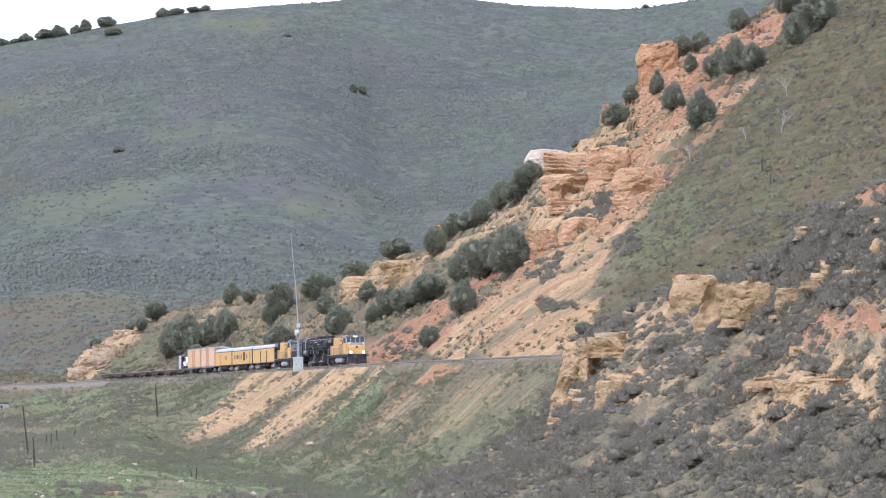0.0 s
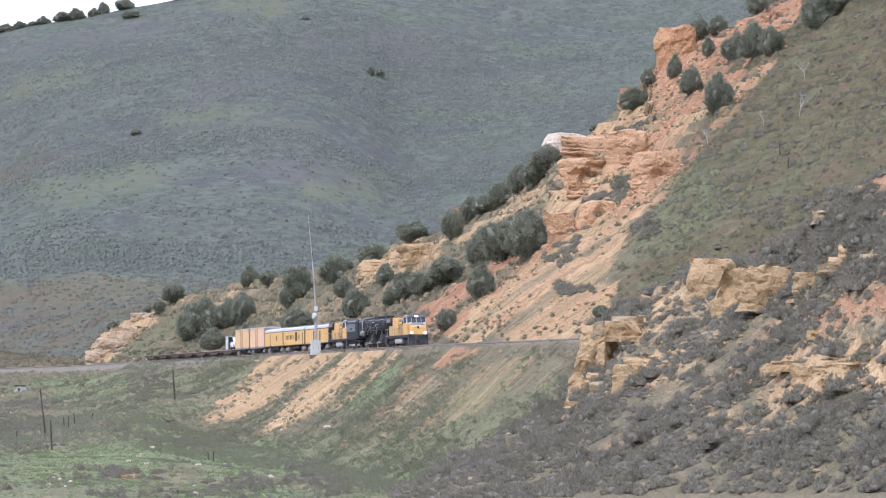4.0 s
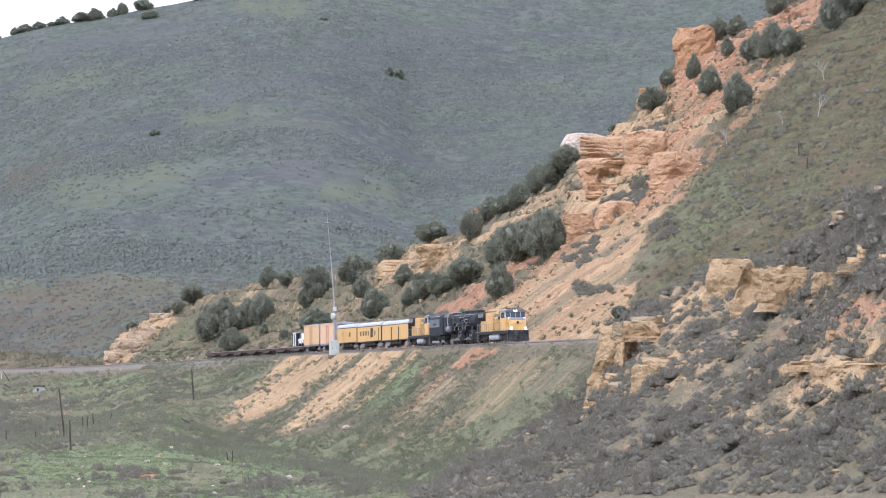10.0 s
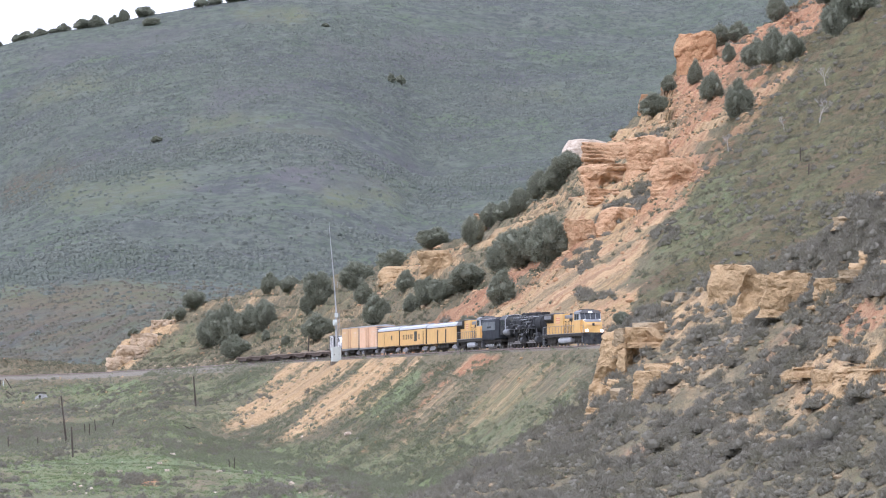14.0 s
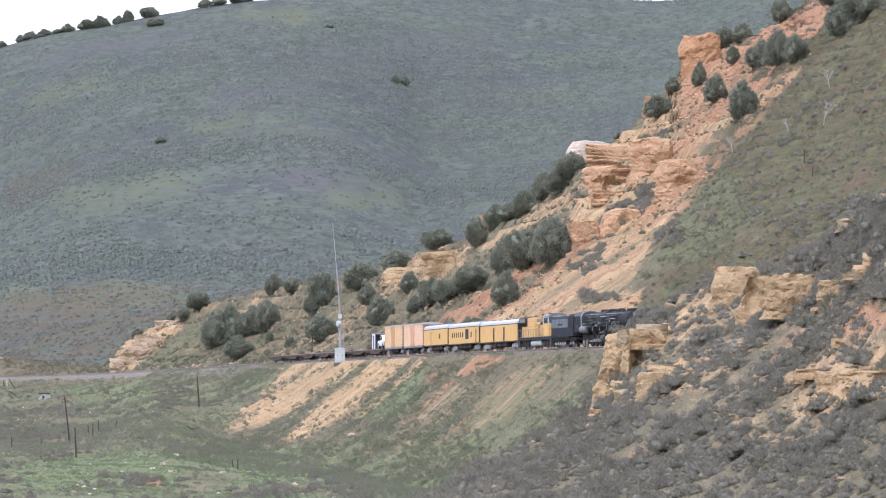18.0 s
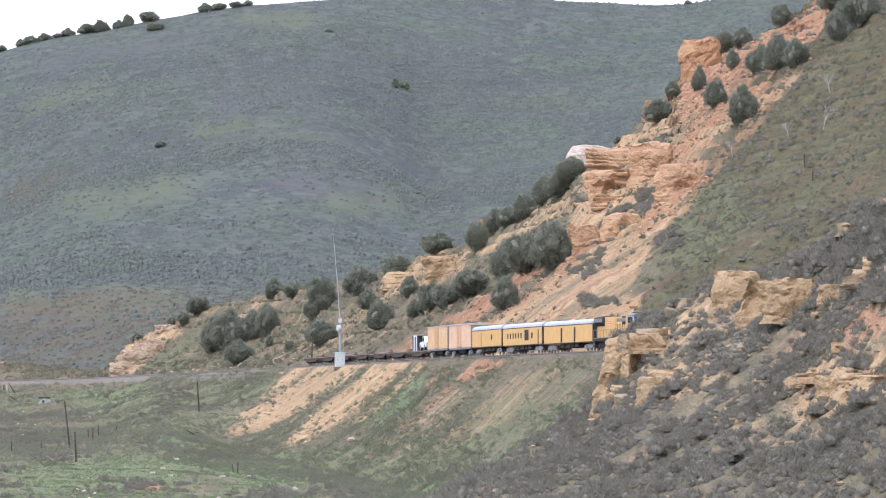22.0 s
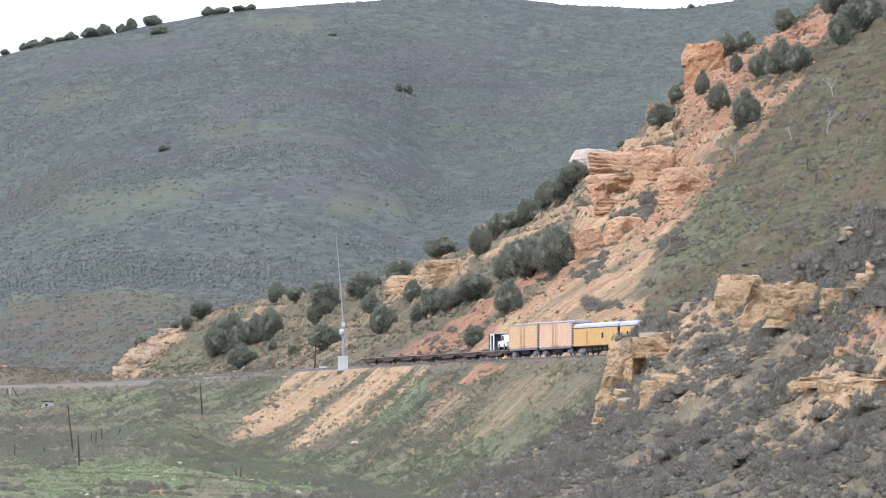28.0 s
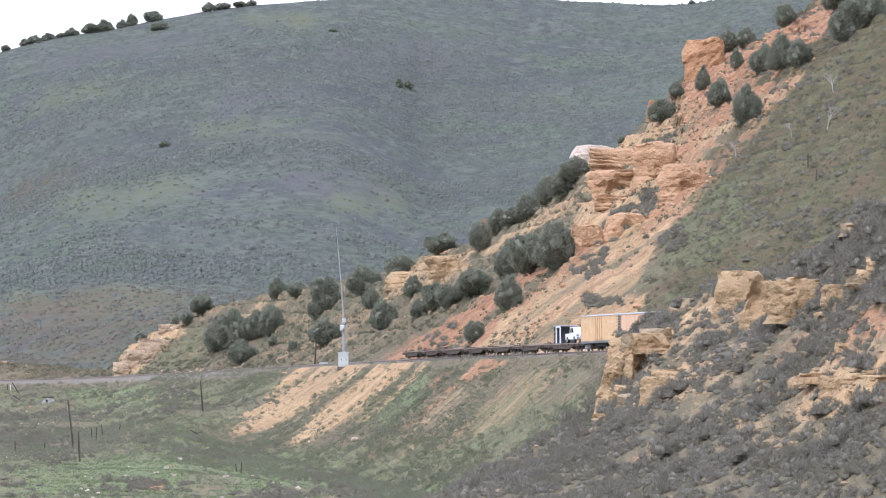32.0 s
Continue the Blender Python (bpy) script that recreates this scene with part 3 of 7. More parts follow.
# areas of bare earth and grass on the plan: kind, weight, outline
SOILS = [
    ("red", 1, [(-13, 982), (-9, 988), (-4, 988), (2, 975), (8, 966), (11, 948), (11, 920), (8, 906), (5, 895), (-5, 940)]),
    ("red", 0.9, [(22, 977), (26, 960), (25, 918), (22, 910), (16, 920), (13, 907), (11, 906), (11, 948), (17, 957)]),
    ("red", 1, [(44, 1072), (44, 1077), (53, 1092), (62, 1091), (70, 1114), (74, 1124), (78, 1112), (70, 1013), (65, 1010), (54, 983), (47, 983), (42, 980)]),
    ("grass", 0.45, [(25.9, 842), (30.7, 823), (34.7, 822), (33, 800), (26.4, 806)]),
    ("red", 0.45, [(15, 930), (22, 960), (30, 935), (38, 960), (44, 935), (40, 905), (36, 887), (31, 872), (29, 830), (23, 800), (18, 815), (10, 870)]),
    ("red", 0.8, [(38, 997), (46, 984), (45, 939), (41, 919), (35, 893), (33, 911)]),
    ("sand", 1, [(4, 898), (11, 920), (15, 930), (20, 945), (22, 977), (26, 1003), (27, 1076), (38, 1067), (46, 984), (45, 939), (41, 918), (37, 887), (31, 874), (29, 814), (23, 792), (18, 812), (4, 882)]),
    ("sand", 0.82, [(37, 1066), (42, 1068), (51, 1064), (54, 983), (64, 1000), (63, 964), (52, 957), (45, 970)]),
    ("sand", 1, [(-77, 1313), (-77, 1338), (-63, 1335), (-60, 1315), (-67, 1308), (-70, 1294)]),
    ("sand", 0.4, [(-62, 1336), (-45, 1319), (-28, 1264), (-22, 1208), (-25, 1179), (-35, 1220), (-43, 1255), (-50, 1302)]),
    ("sand", 0.8, [(-12, 1157), (-4, 1155), (7, 1086), (5, 1025), (-3, 1063), (-10, 1112)]),
    ("sand", 0.7, [(7, 1053), (19, 1086), (26, 1037), (23, 985), (18, 1016), (12, 1022)]),
    ("sand", 0.45, [(-28, 1156), (-21, 1156), (-17, 1175), (-12, 1113), (-15, 1060), (-24, 1059)]),
    ("sand", 0.36, [(-41, 1204), (-32, 1195), (-26, 1142), (-24, 1059), (-38, 1134)]),
    ("grass", 0.6, [(-60, 1315), (-54, 1311), (-46, 1199), (-69, 1287), (-67, 1308)]),
    ("grass", 0.36, [(-50, 1302), (-33, 1248), (-17, 1175), (-3, 1065), (-5, 1026), (-20, 1086), (-38, 1142), (-46, 1199)]),
    ("grass", 0.55, [(-8, 983), (-4, 989), (3, 920), (-2, 929), (-9, 971)]),
    ("sand", 0.26, [(-59, 1300), (-32, 1226), (-9, 1121), (10, 995), (21, 958), (19, 883), (7, 919), (-8, 979), (-28, 1069), (-56, 1229)]),
    ("grass", 0.46, [(43, 928), (46, 891), (50, 859), (47, 830), (41, 834), (35, 832), (30, 837), (33, 872), (38, 893)]),
    ("grass", 0.34, [(29, 817), (31, 872), (37, 881), (43, 927), (53, 971), (65, 990), (76, 969), (85, 927), (68, 746), (60, 767), (47, 757), (38, 778), (30, 796)]),
    ("red", 0.62, [(45, 939), (54, 983), (61, 993), (65, 992), (62, 970), (53, 945), (44, 907), (36, 873), (35, 880)]),
    ("sand", 1, [(-27, 1006), (-21, 974), (-17, 950), (-18, 925), (-24, 926), (-30, 922), (-34, 890), (-36, 890), (-35, 954), (-31, 980)]),
    ("sand", 1, [(-17, 946), (-1, 862), (-4, 854), (-8, 852), (-12, 848), (-17, 858), (-23, 866), (-26, 879), (-21, 897), (-18, 916)]),
    ("sand", 0.5, [(-28, 928), (-25, 934), (-18, 928), (-17, 916), (-20, 908), (-26, 899)]),
    ("red", 0.75, [(-3, 840), (-1, 849), (3, 834), (1, 830), (-1, 827)]),
    ("red", 1, [(2, 822), (4, 824), (6, 821), (9, 808), (7, 807), (4, 811)]),
    ("red", 0.9, [(-0, 820), (1, 824), (2, 819), (1, 815)]),
    ("red", 0.95, [(-6, 820), (-4, 822), (-1, 822), (-0, 820), (-2, 819), (-5, 813)]),
    ("red", 0.62, [(-13, 814), (-11, 821), (-7, 820), (-6, 811), (-8, 810), (-10, 807)]),
    ("grass", 0.8, [(-33, 863), (-27, 881), (-15, 841), (-4, 805), (0, 777), (-7, 778), (-19, 706), (-30, 768)]),
    ("sand", 0.4, [(-2, 828), (5, 805), (12, 790), (20, 758), (19, 743), (12, 759), (5, 769), (-3, 777), (-11, 797), (-5, 811)]),
    ("grass", 0.8, [(-14, 859), (-11, 867), (-6, 860), (-2, 854), (-2, 836), (-4, 825), (-8, 835)]),
    ("grass", 0.75, [(-35, 910), (-28, 881), (-19, 859), (-14, 832), (-11, 791), (-21, 756), (-29, 797)]),
    ("grass", 0.42, [(6, 814), (20, 760), (19, 743), (13, 763), (8, 791)]),
    ("grass", 0.85, [(-7, 777), (1, 751), (9, 744), (13, 739), (15, 729), (7, 646), (-0, 626), (-6, 666)]),
    ("grass", 0.56, [(-12, 856), (-1, 821), (9, 782), (19, 745), (19, 726), (9, 745), (-2, 762), (-11, 791)]),
    ("grass", 0.95, [(-78, 1198), (-77, 1228), (-55, 1100), (-50, 1003), (-61, 1037), (-70, 1085)]),
    ("grass", 0.6, [(-110, 1302), (-80, 1229), (-53, 1089), (-31, 1015), (-28, 996), (-36, 911), (-46, 922), (-57, 946), (-75, 1094), (-92, 1095)]),
    ("grass", 0.8, [(-50, 938), (-39, 905), (-30, 890), (-25, 850), (-24, 812), (-34, 795), (-46, 850)]),
    ("grass", 1, [(-43, 862), (-45, 920), (-42, 951), (-39, 922), (-38, 855)]),
    ("red", 0.5, [(-65, 1003), (-65, 1055), (-61, 1004), (-63, 998)]),
    ("red", 0.45, [(-41, 1012), (-40, 1034), (-38, 1025), (-39, 1010)]),
    ("red", 0.45, [(-39, 858), (-40, 882), (-38, 886), (-38, 858)]),
    ("red", 1, [(-38, 718), (-39, 757), (-38, 757), (-35, 718), (-36, 703)]),
    ("red", 0.6, [(-42, 798), (-43, 818), (-41, 815), (-40, 796)]),
    ("sand", 0.8, [(-39, 785), (-39, 804), (-38, 798), (-38, 784)]),
    ("grass", 1, [(-58, 763), (-58, 806), (-53, 846), (-44, 849), (-38, 839), (-35, 783), (-34, 704), (-42, 691), (-50, 692)]),
    ("grass", 1, [(-28, 683), (-29, 717), (-24, 746), (-17, 698), (-14, 635), (-26, 634)]),
    ("grass", 0.6, [(-74, 873), (-48, 898), (-35, 872), (-29, 808), (-14, 766), (-2, 739), (-1, 554), (-53, 633)]),
    ("sand", 0.44, [(19, 690), (22, 709), (25, 691), (32, 659), (39, 632), (44, 563), (47, 543), (42, 484), (30, 530), (19, 592), (17, 681)]),
    ("sand", 1, [(34, 549), (36, 546), (43, 505), (42, 492), (34, 531)]),
    ("sand", 1, [(20, 612), (23, 617), (26, 619), (30, 588), (26, 587), (23, 587)]),
    ("sand", 0.8, [(19, 689), (21, 709), (27, 670), (32, 655), (31, 628), (25, 634), (20, 618)]),
    ("red", 0.9, [(44, 598), (46, 588), (49, 569), (48, 557), (45, 589)]),
    ("red", 0.9, [(39, 561), (42, 540), (45, 524), (44, 513), (39, 544)]),
    ("red", 0.6, [(32, 585), (36, 584), (38, 569), (36, 564), (32, 561)]),
    ("red", 0.5, [(16, 582), (20, 567), (23, 558), (20, 549), (17, 552)]),
    ("sand", 0.6, [(25, 535), (30, 542), (33, 520), (30, 514)]),
    ("grass", 0.5, [(-170, 2260), (-119, 2007), (-90, 2024), (-83, 1961), (-93, 1914), (-129, 1936)]),
    ("grass", 0.5, [(-194, 2473), (-156, 2467), (-141, 2420), (-159, 2400)]),
    ("grass", 0.45, [(-44, 1943), (-5, 2075), (-17, 1981), (-35, 1911)]),
    ("red", 0.35, [(-176, 2250), (-147, 2248), (-133, 2061), (-154, 2064)]),
    ("red", 0.9, [(-132, 1564), (-143, 1698), (-121, 1716), (-105, 1743), (-77, 1670), (-61, 1337), (-85, 1494), (-96, 1514), (-107, 1474)]),
    ("grass", 0.3, [(-93, 1429), (-95, 1521), (-82, 1488), (-77, 1338)]),
    ("grass", 1, [(-137, 1774), (-116, 1702), (-99, 1734), (-81, 1713), (-73, 1654), (-83, 1598), (-108, 1654), (-131, 1690)]),
    ("red", 0.9, [(-135, 1690), (-115, 1690), (-106, 1649), (-81, 1587), (-74, 1500), (-95, 1490), (-125, 1510)]),
    ("red", 0.7, [(-176, 2284), (-162, 2275), (-144, 2254), (-139, 2233), (-144, 2083), (-158, 2071), (-161, 2080)]),
    ("sand", 1, [(-54, 1998), (-37, 2010), (-25, 2016), (-16, 2000), (-41, 1948), (-57, 1957)]),
    ("sand", 0.8, [(-32, 2068), (-16, 2245), (-3, 2252), (-15, 2045), (-27, 2047)]),
    ("sand", 0.7, [(-170, 2319), (-135, 2274), (-91, 2061), (-95, 2010), (-140, 2254)]),
    ("sand", 0.8, [(-53, 2479), (33, 2604), (32, 2526), (-32, 2438), (-52, 2445)]),
    ("sand", 0.7, [(-99, 2342), (-59, 2347), (-49, 2300), (-90, 2289)]),
    ("sand", 0.7, [(7, 2456), (47, 2485), (50, 2424), (12, 2394)]),
    ("sand", 0.6, [(-190, 2560), (-120, 2590), (-100, 2540), (-170, 2500)]),
    ("grass", 0.8, [(-183, 2490), (-142, 2432), (-137, 2399), (-173, 2426)]),
    ("grass", 0.9, [(-117, 2044), (-89, 2012), (-81, 1954), (-106, 1949)]),
    ("grass", 0.8, [(-101, 2285), (-68, 2259), (-65, 2226), (-95, 2253)]),
    ("grass", 0.9, [(-41, 1940), (-18, 1989), (-14, 1978), (-33, 1928)]),
    ("grass", 0.9, [(-92, 2611), (-66, 2597), (-54, 2553), (-82, 2551)]),
    ("grass", 0.5, [(21, 2436), (53, 2448), (58, 2426), (21, 2408)]),
    ("grass", 0.6, [(-99, 2242), (-79, 2229), (-61, 2230), (-39, 2244), (-38, 2229), (-60, 2064), (-87, 2064)]),
    ("grass", 0.9, [(-134, 2018), (-118, 1998), (-115, 1973), (-128, 1992)]),
]


def inside(x, y, outline):
    p = np.array(outline, float)
    hit = np.zeros(x.shape, bool)
    for (x0, y0), (x1, y1) in zip(p, np.roll(p, -1, axis=0)):
        if y0 == y1:
            continue
        cross = (y0 > y) != (y1 > y)
        hit ^= cross & (x < (x1 - x0) * (y - y0) / (y1 - y0) + x0)
    return hit


def soil_weights():
    jx = 2.0 * fbm(LX / 7, LY / 14, 3, 3) + np.where((STRIP > 9) & (STRIP < 11.2), 2.8, 1.3)[:, None] * fbm(LX / 1.8, LY / 4, 2, 1)
    jy = 8.0 * fbm(LX / 9, LY / 18, 3, 4)
    far = AWAY > 1400
    x, y = LX + np.where(far, 4, 1) * jx, LY + np.where(far, 2.5, 1) * jy
    w = np.zeros((*LX.shape, 4), np.float32)
    place = {"red": 0, "sand": 1, "grass": 2}
    for kind, share, outline in SOILS:
        w[..., place[kind]] = np.maximum(w[..., place[kind]], inside(x, y, outline) * share)
    # the bank is striped with grass, the bare slopes with washed-out rills
    along, q = down_slope(LX, LY)
    streak = value_noise(along / 7.0, q / 60, 2) + 0.7 * value_noise(along / 2.6, q / 25, 3)
    bank = ((STRIP >= 5.3) & (STRIP < 7))[:, None]
    w[..., 1] *= np.where(bank, np.clip(1.0 + 0.7 * streak, 0, 1), np.clip(0.85 + 0.35 * streak, 0, 1))
    w[..., 0] *= np.clip(0.85 + 0.4 * streak, 0, 1)
    # the bare streaks of the bank thin out downhill
    thin = np.clip((STRIP - 5.9) / 0.55, 0.3, 1)[:, None] + 0.25 * streak
    w[..., 1] *= np.where(bank, np.clip(thin, 0, 1), 1)
    w[..., 2] *= np.clip(0.8 + 0.6 * fbm(LX / 20, LY / 40, 3, 5), 0, 1)
    left = np.clip((-LX - 25) / 20, 0, 1)
    bed = (STRIP >= 7.0)[:, None] & (STRIP[:, None] < 8.3) & (np.abs(BEAR) < 0.12)[None, :]
    w[..., 3] = bed * (0.55 + 0.45 * left)
    w[..., 3] = np.maximum(w[..., 3], left * ((STRIP >= 6.9) & (STRIP < 8.8))[:, None] * (np.abs(BEAR) < 0.12)[None, :])
    # soften
    for _ in range(2):
        w[1:-1] = (w[:-2] + 2 * w[1:-1] + w[2:]) / 4
        w[:, 1:-1] = (w[:, :-2] + 2 * w[:, 1:-1] + w[:, 2:]) / 4
    return w


SOIL = soil_weights()


def mesh_of(name, verts, faces, smooth=False):
    """A mesh from arrays of corners and of triangles or quads."""
    me = bpy.data.meshes.new(name)
    verts, faces = np.asarray(verts, np.float32), np.asarray(faces, np.int32)
    n, k = faces.shape
    me.vertices.add(len(verts))
    me.vertices.foreach_set("co", verts.ravel())
    me.loops.add(n * k)
    me.loops.foreach_set("vertex_index", faces.ravel())
    me.polygons.add(n)
    me.polygons.foreach_set("loop_start", np.arange(0, n * k, k, dtype=np.int32))
    me.polygons.foreach_set("loop_total", np.full(n, k, np.int32))
    me.polygons.foreach_set("use_smooth", np.full(n, smooth))
    me.update(calc_edges=True)
    return me


def build_ground():
    rows, cols = LX.shape
    v = np.stack([LX, LY, LZ], -1).reshape(-1, 3)
    i = np.arange(rows * cols).reshape(rows, cols)
    f = np.stack([i[:-1, :-1], i[:-1, 1:], i[1:, 1:], i[1:, :-1]], -1).reshape(-1, 4)[:, ::-1]
    # close the sheet under the tripod
    n = rows * cols
    v = np.concatenate([v, [[0, 0, -1.7]]])
    hub = np.array([(n, i[0, k + 2], i[0, k + 1], i[0, k]) for k in range(0, cols - 2, 2)])
    f = np.concatenate([f, hub])
    me = mesh_of("ground", v, f, True)
    at = me.color_attributes.new("soil", "FLOAT_COLOR", "POINT")
    at.data.foreach_set("color", np.concatenate([SOIL.reshape(-1, 4), np.zeros((1, 4))]).astype(np.float32).ravel())
    # metres along the track and away from it, for the rills of the slopes
    along, q = down_slope(LX, LY)
    level = ((STRIP < 5.2) | (STRIP > 11.2))[:, None]
    fall = np.stack([np.where(level, LX, along), np.where(level, LY * 2, q), LZ], -1).reshape(-1, 3)
    at = me.attributes.new("fall", "FLOAT_VECTOR", "POINT")
    at.data.foreach_set("vector", np.concatenate([fall, np.zeros((1, 3))]).astype(np.float32).ravel())
    turf = (STRIP > 9)[:, None] * (STRIP < 11.2)[:, None] * np.clip((LX - np.interp(LY, [800, 880, 950, 1000], [25, 33, 43, 52]) + 4 * fbm(LX / 3, LY / 7, 3, 6)) / 6, 0, 1)
    at = me.attributes.new("turf", "FLOAT", "POINT")
    at.data.foreach_set("value", np.append(turf.ravel(), 0).astype(np.float32))
    me.materials.append(GROUND)
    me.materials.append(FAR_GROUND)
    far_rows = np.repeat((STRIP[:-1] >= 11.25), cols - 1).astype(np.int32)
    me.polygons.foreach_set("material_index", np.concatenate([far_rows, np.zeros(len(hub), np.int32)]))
    return tagged(new("ground", me), "sagebrush hills with red cut slopes and green meadow", "ground", kind="structure")


build_ground()


# ---- helpers for things ----
def part(name, bm, material, parent, label="", m=None, smooth=False):
    """Links a bmesh as one mesh object under a thing or a part."""
    me = bpy.data.meshes.new(name)
    bm.to_mesh(me)
    bm.free()
    if smooth:
        me.polygons.foreach_set("use_smooth", np.ones(len(me.polygons), bool))
    me.materials.append(material)
    return placed(name, me, parent, label, m)


def placed(name, me, parent=None, label="", m=None):
    ob = new(name, me)
    ob.parent = parent
    if m is not None:
        ob.matrix_basis = m
    if label:
        tagged(ob, label)
    return ob


def thing(name, label, category, m=None, group="", kind=""):
    ob = new(name)
    ob.empty_display_size = 0.2
    if m is not None:
        ob.matrix_basis = m
    return tagged(ob, label, category, group, kind)


def box(bm, x0, x1, y0, y1, z0, z1, bevel=0.0):
    r = bmesh.ops.create_cube(bm, size=1.0, matrix=Matrix.LocRotScale(((x0 + x1) / 2, (y0 + y1) / 2, (z0 + z1) / 2), None, (x1 - x0, y1 - y0, z1 - z0)))
    if bevel:
        edges = list({e for v in r["verts"] for e in v.link_edges})
        bmesh.ops.bevel(bm, geom=edges, offset=bevel, segments=2, affect="EDGES", profile=0.5)
    return bm


def boxes(*dims, bevel=0.0):
    bm = bmesh.new()
    for d in dims:
        box(bm, *d, bevel=bevel)
    return bm


def tube(bm, a, b, r0, r1=None, seg=10):
    a, b = Vector(a), Vector(b)
    m = Matrix.Translation((a + b) / 2) @ (b - a).to_track_quat("Z", "Y").to_matrix().to_4x4()
    bmesh.ops.create_cone(bm, cap_ends=True, segments=seg, radius1=r0, radius2=r0 if r1 is None else r1, depth=(b - a).length, matrix=m)
    return bm


def tubes(*rows, seg=10):
    bm = bmesh.new()
    for r in rows:
        tube(bm, *r, seg=seg)
    return bm


def extruded(profile, x0, x1):
    """A solid whose (y, z) profile runs from x0 to x1."""
    bm = bmesh.new()
    a = [bm.verts.new((x0, y, z)) for y, z in profile]
    b = [bm.verts.new((x1, y, z)) for y, z in profile]
    n = len(profile)
    for i in range(n):
        bm.faces.new((a[i], a[(i + 1) % n], b[(i + 1) % n], b[i]))
    bm.faces.new(a[::-1])
    bm.faces.new(b)
    bmesh.ops.recalc_face_normals(bm, faces=bm.faces)
    return bm


def sideways(profile, y0, y1):
    """A solid whose (x, z) profile runs from y0 to y1."""
    bm = bmesh.new()
    a = [bm.verts.new((x, y0, z)) for x, z in profile]
    b = [bm.verts.new((x, y1, z)) for x, z in profile]
    n = len(profile)
    for i in range(n):
        bm.faces.new((a[i], a[(i + 1) % n], b[(i + 1) % n], b[i]))
    bm.faces.new(a[::-1])
    bm.faces.new(b)
    bmesh.ops.recalc_face_normals(bm, faces=bm.faces)
    return bm


# ---- the railway ----
def ribbon(q_list, z_list, s0, s1, step=6.0):
    """A strip along the track with the given cross-section."""
    ss = np.arange(s0, s1, step)
    v = [(*on_track(s, q), z + bed_height(on_track(s)[1])) for s in ss for q, z in zip(q_list, z_list)]
    n = len(q_list)
    f = [(i * n + j, i * n + (j + 1) % n, (i + 1) * n + (j + 1) % n, (i + 1) * n + j) for i in range(len(ss) - 1) for j in range(n)]
    return v, f


RAIL_TOP = 0.62


def build_track():
    track = thing("railway_track", "single railway track on a grey ballast bed", "railway track", kind="structure")
    v, f = ribbon([-2.9, -1.7, 1.7, 2.9], [-0.12, 0.36, 0.36, -0.12], 60, 1500)
    me = mesh_of("ballast", v, f)
    me.materials.append(BALLAST)
    placed("ballast", me, track, "grey crushed-stone ballast")
    for q in (-0.75, 0.75):
        v, f = ribbon([q - 0.07, q - 0.035, q + 0.035, q + 0.07], [RAIL_TOP - 0.17, RAIL_TOP, RAIL_TOP, RAIL_TOP - 0.17], 60, 1500)
        me = mesh_of("rail", v, f)
        me.materials.append(RAIL)
        placed("rail", me, track, "rusty steel rail")
    cv, cf = [], []
    corner = np.array([(a, b, c) for a in (-0.11, 0.11) for b in (-1.3, 1.3) for c in (-0.14, 0.05)])
    quads = np.array([(0, 1, 3, 2), (4, 6, 7, 5), (0, 4, 5, 1), (2, 3, 7, 6), (1, 5, 7, 3)])
    for k, s in enumerate(np.arange(500, 1330, 0.6)):
        p, d = on_track(s), on_track(s + 0.5) - on_track(s - 0.5)
        d = d / np.hypot(*d)
        c = np.c_[p[0] + corner[:, 0] * d[0] - corner[:, 1] * d[1], p[1] + corner[:, 0] * d[1] + corner[:, 1] * d[0], bed_height(p[1]) + 0.4 + corner[:, 2]]
        cv.append(c)
        cf.append(quads + 8 * k)
    me = mesh_of("sleepers", np.concatenate(cv), np.concatenate(cf))
    me.materials.append(TIMBER)
    tagged(placed("sleepers", me, track, "dark timber sleepers"), kind="stuff")


build_track()


# ---- the train ----
YELLOW = surface("armour_yellow_paint", (0.63, 0.388, 0.137), (0.55, 0.328, 0.11), 0.8, 0.6, grime=(0.42, 0.29, 0.14), grime_scale=0.5, grime_share=0.58)
FADED_PINK = surface("faded_pink_orange_paint", (0.71, 0.49, 0.335), (0.64, 0.42, 0.275), 0.7, 0.7, grime=(0.46, 0.3, 0.2), grime_scale=0.5, grime_share=0.55)
FADED = surface("faded_orange_paint", (0.67, 0.475, 0.27), (0.6, 0.4, 0.22), 0.7, 0.7, grime=(0.44, 0.29, 0.17), grime_scale=0.5, grime_share=0.55)
ROOF_GREY = surface("light_grey_roof_paint", (0.44, 0.45, 0.46), (0.36, 0.37, 0.38), 1.0, 0.7, grime=(0.24, 0.23, 0.22), grime_share=0.6)
HARBOUR_GREY = surface("mid_grey_paint", (0.19, 0.197, 0.205), (0.14, 0.144, 0.148), 1.0, 0.55, grime=(0.15, 0.13, 0.11), grime_share=0.55)
SILVER = surface("silver_truck_paint", (0.42, 0.425, 0.43), (0.26, 0.26, 0.26), 2.0, 0.6, 0.1, grime=(0.12, 0.1, 0.085), grime_share=0.55)
ENGINE_BLACK = surface("dull_engine_black", (0.02, 0.021, 0.023), (0.042, 0.043, 0.044), 1.5, 0.72, grime=(0.1, 0.1, 0.088), grime_scale=0.8, grime_share=0.55)
GRAPHITE = surface("graphite_fittings", (0.062, 0.064, 0.067), (0.034, 0.035, 0.037), 1.5, 0.6, 0.0, grime=(0.14, 0.128, 0.112), grime_share=0.6)
SMOKEBOX = surface("sooty_smokebox", (0.026, 0.027, 0.028), (0.04, 0.041, 0.042), 1.5, 0.7, 0.0, grime=(0.07, 0.064, 0.056), grime_share=0.55)
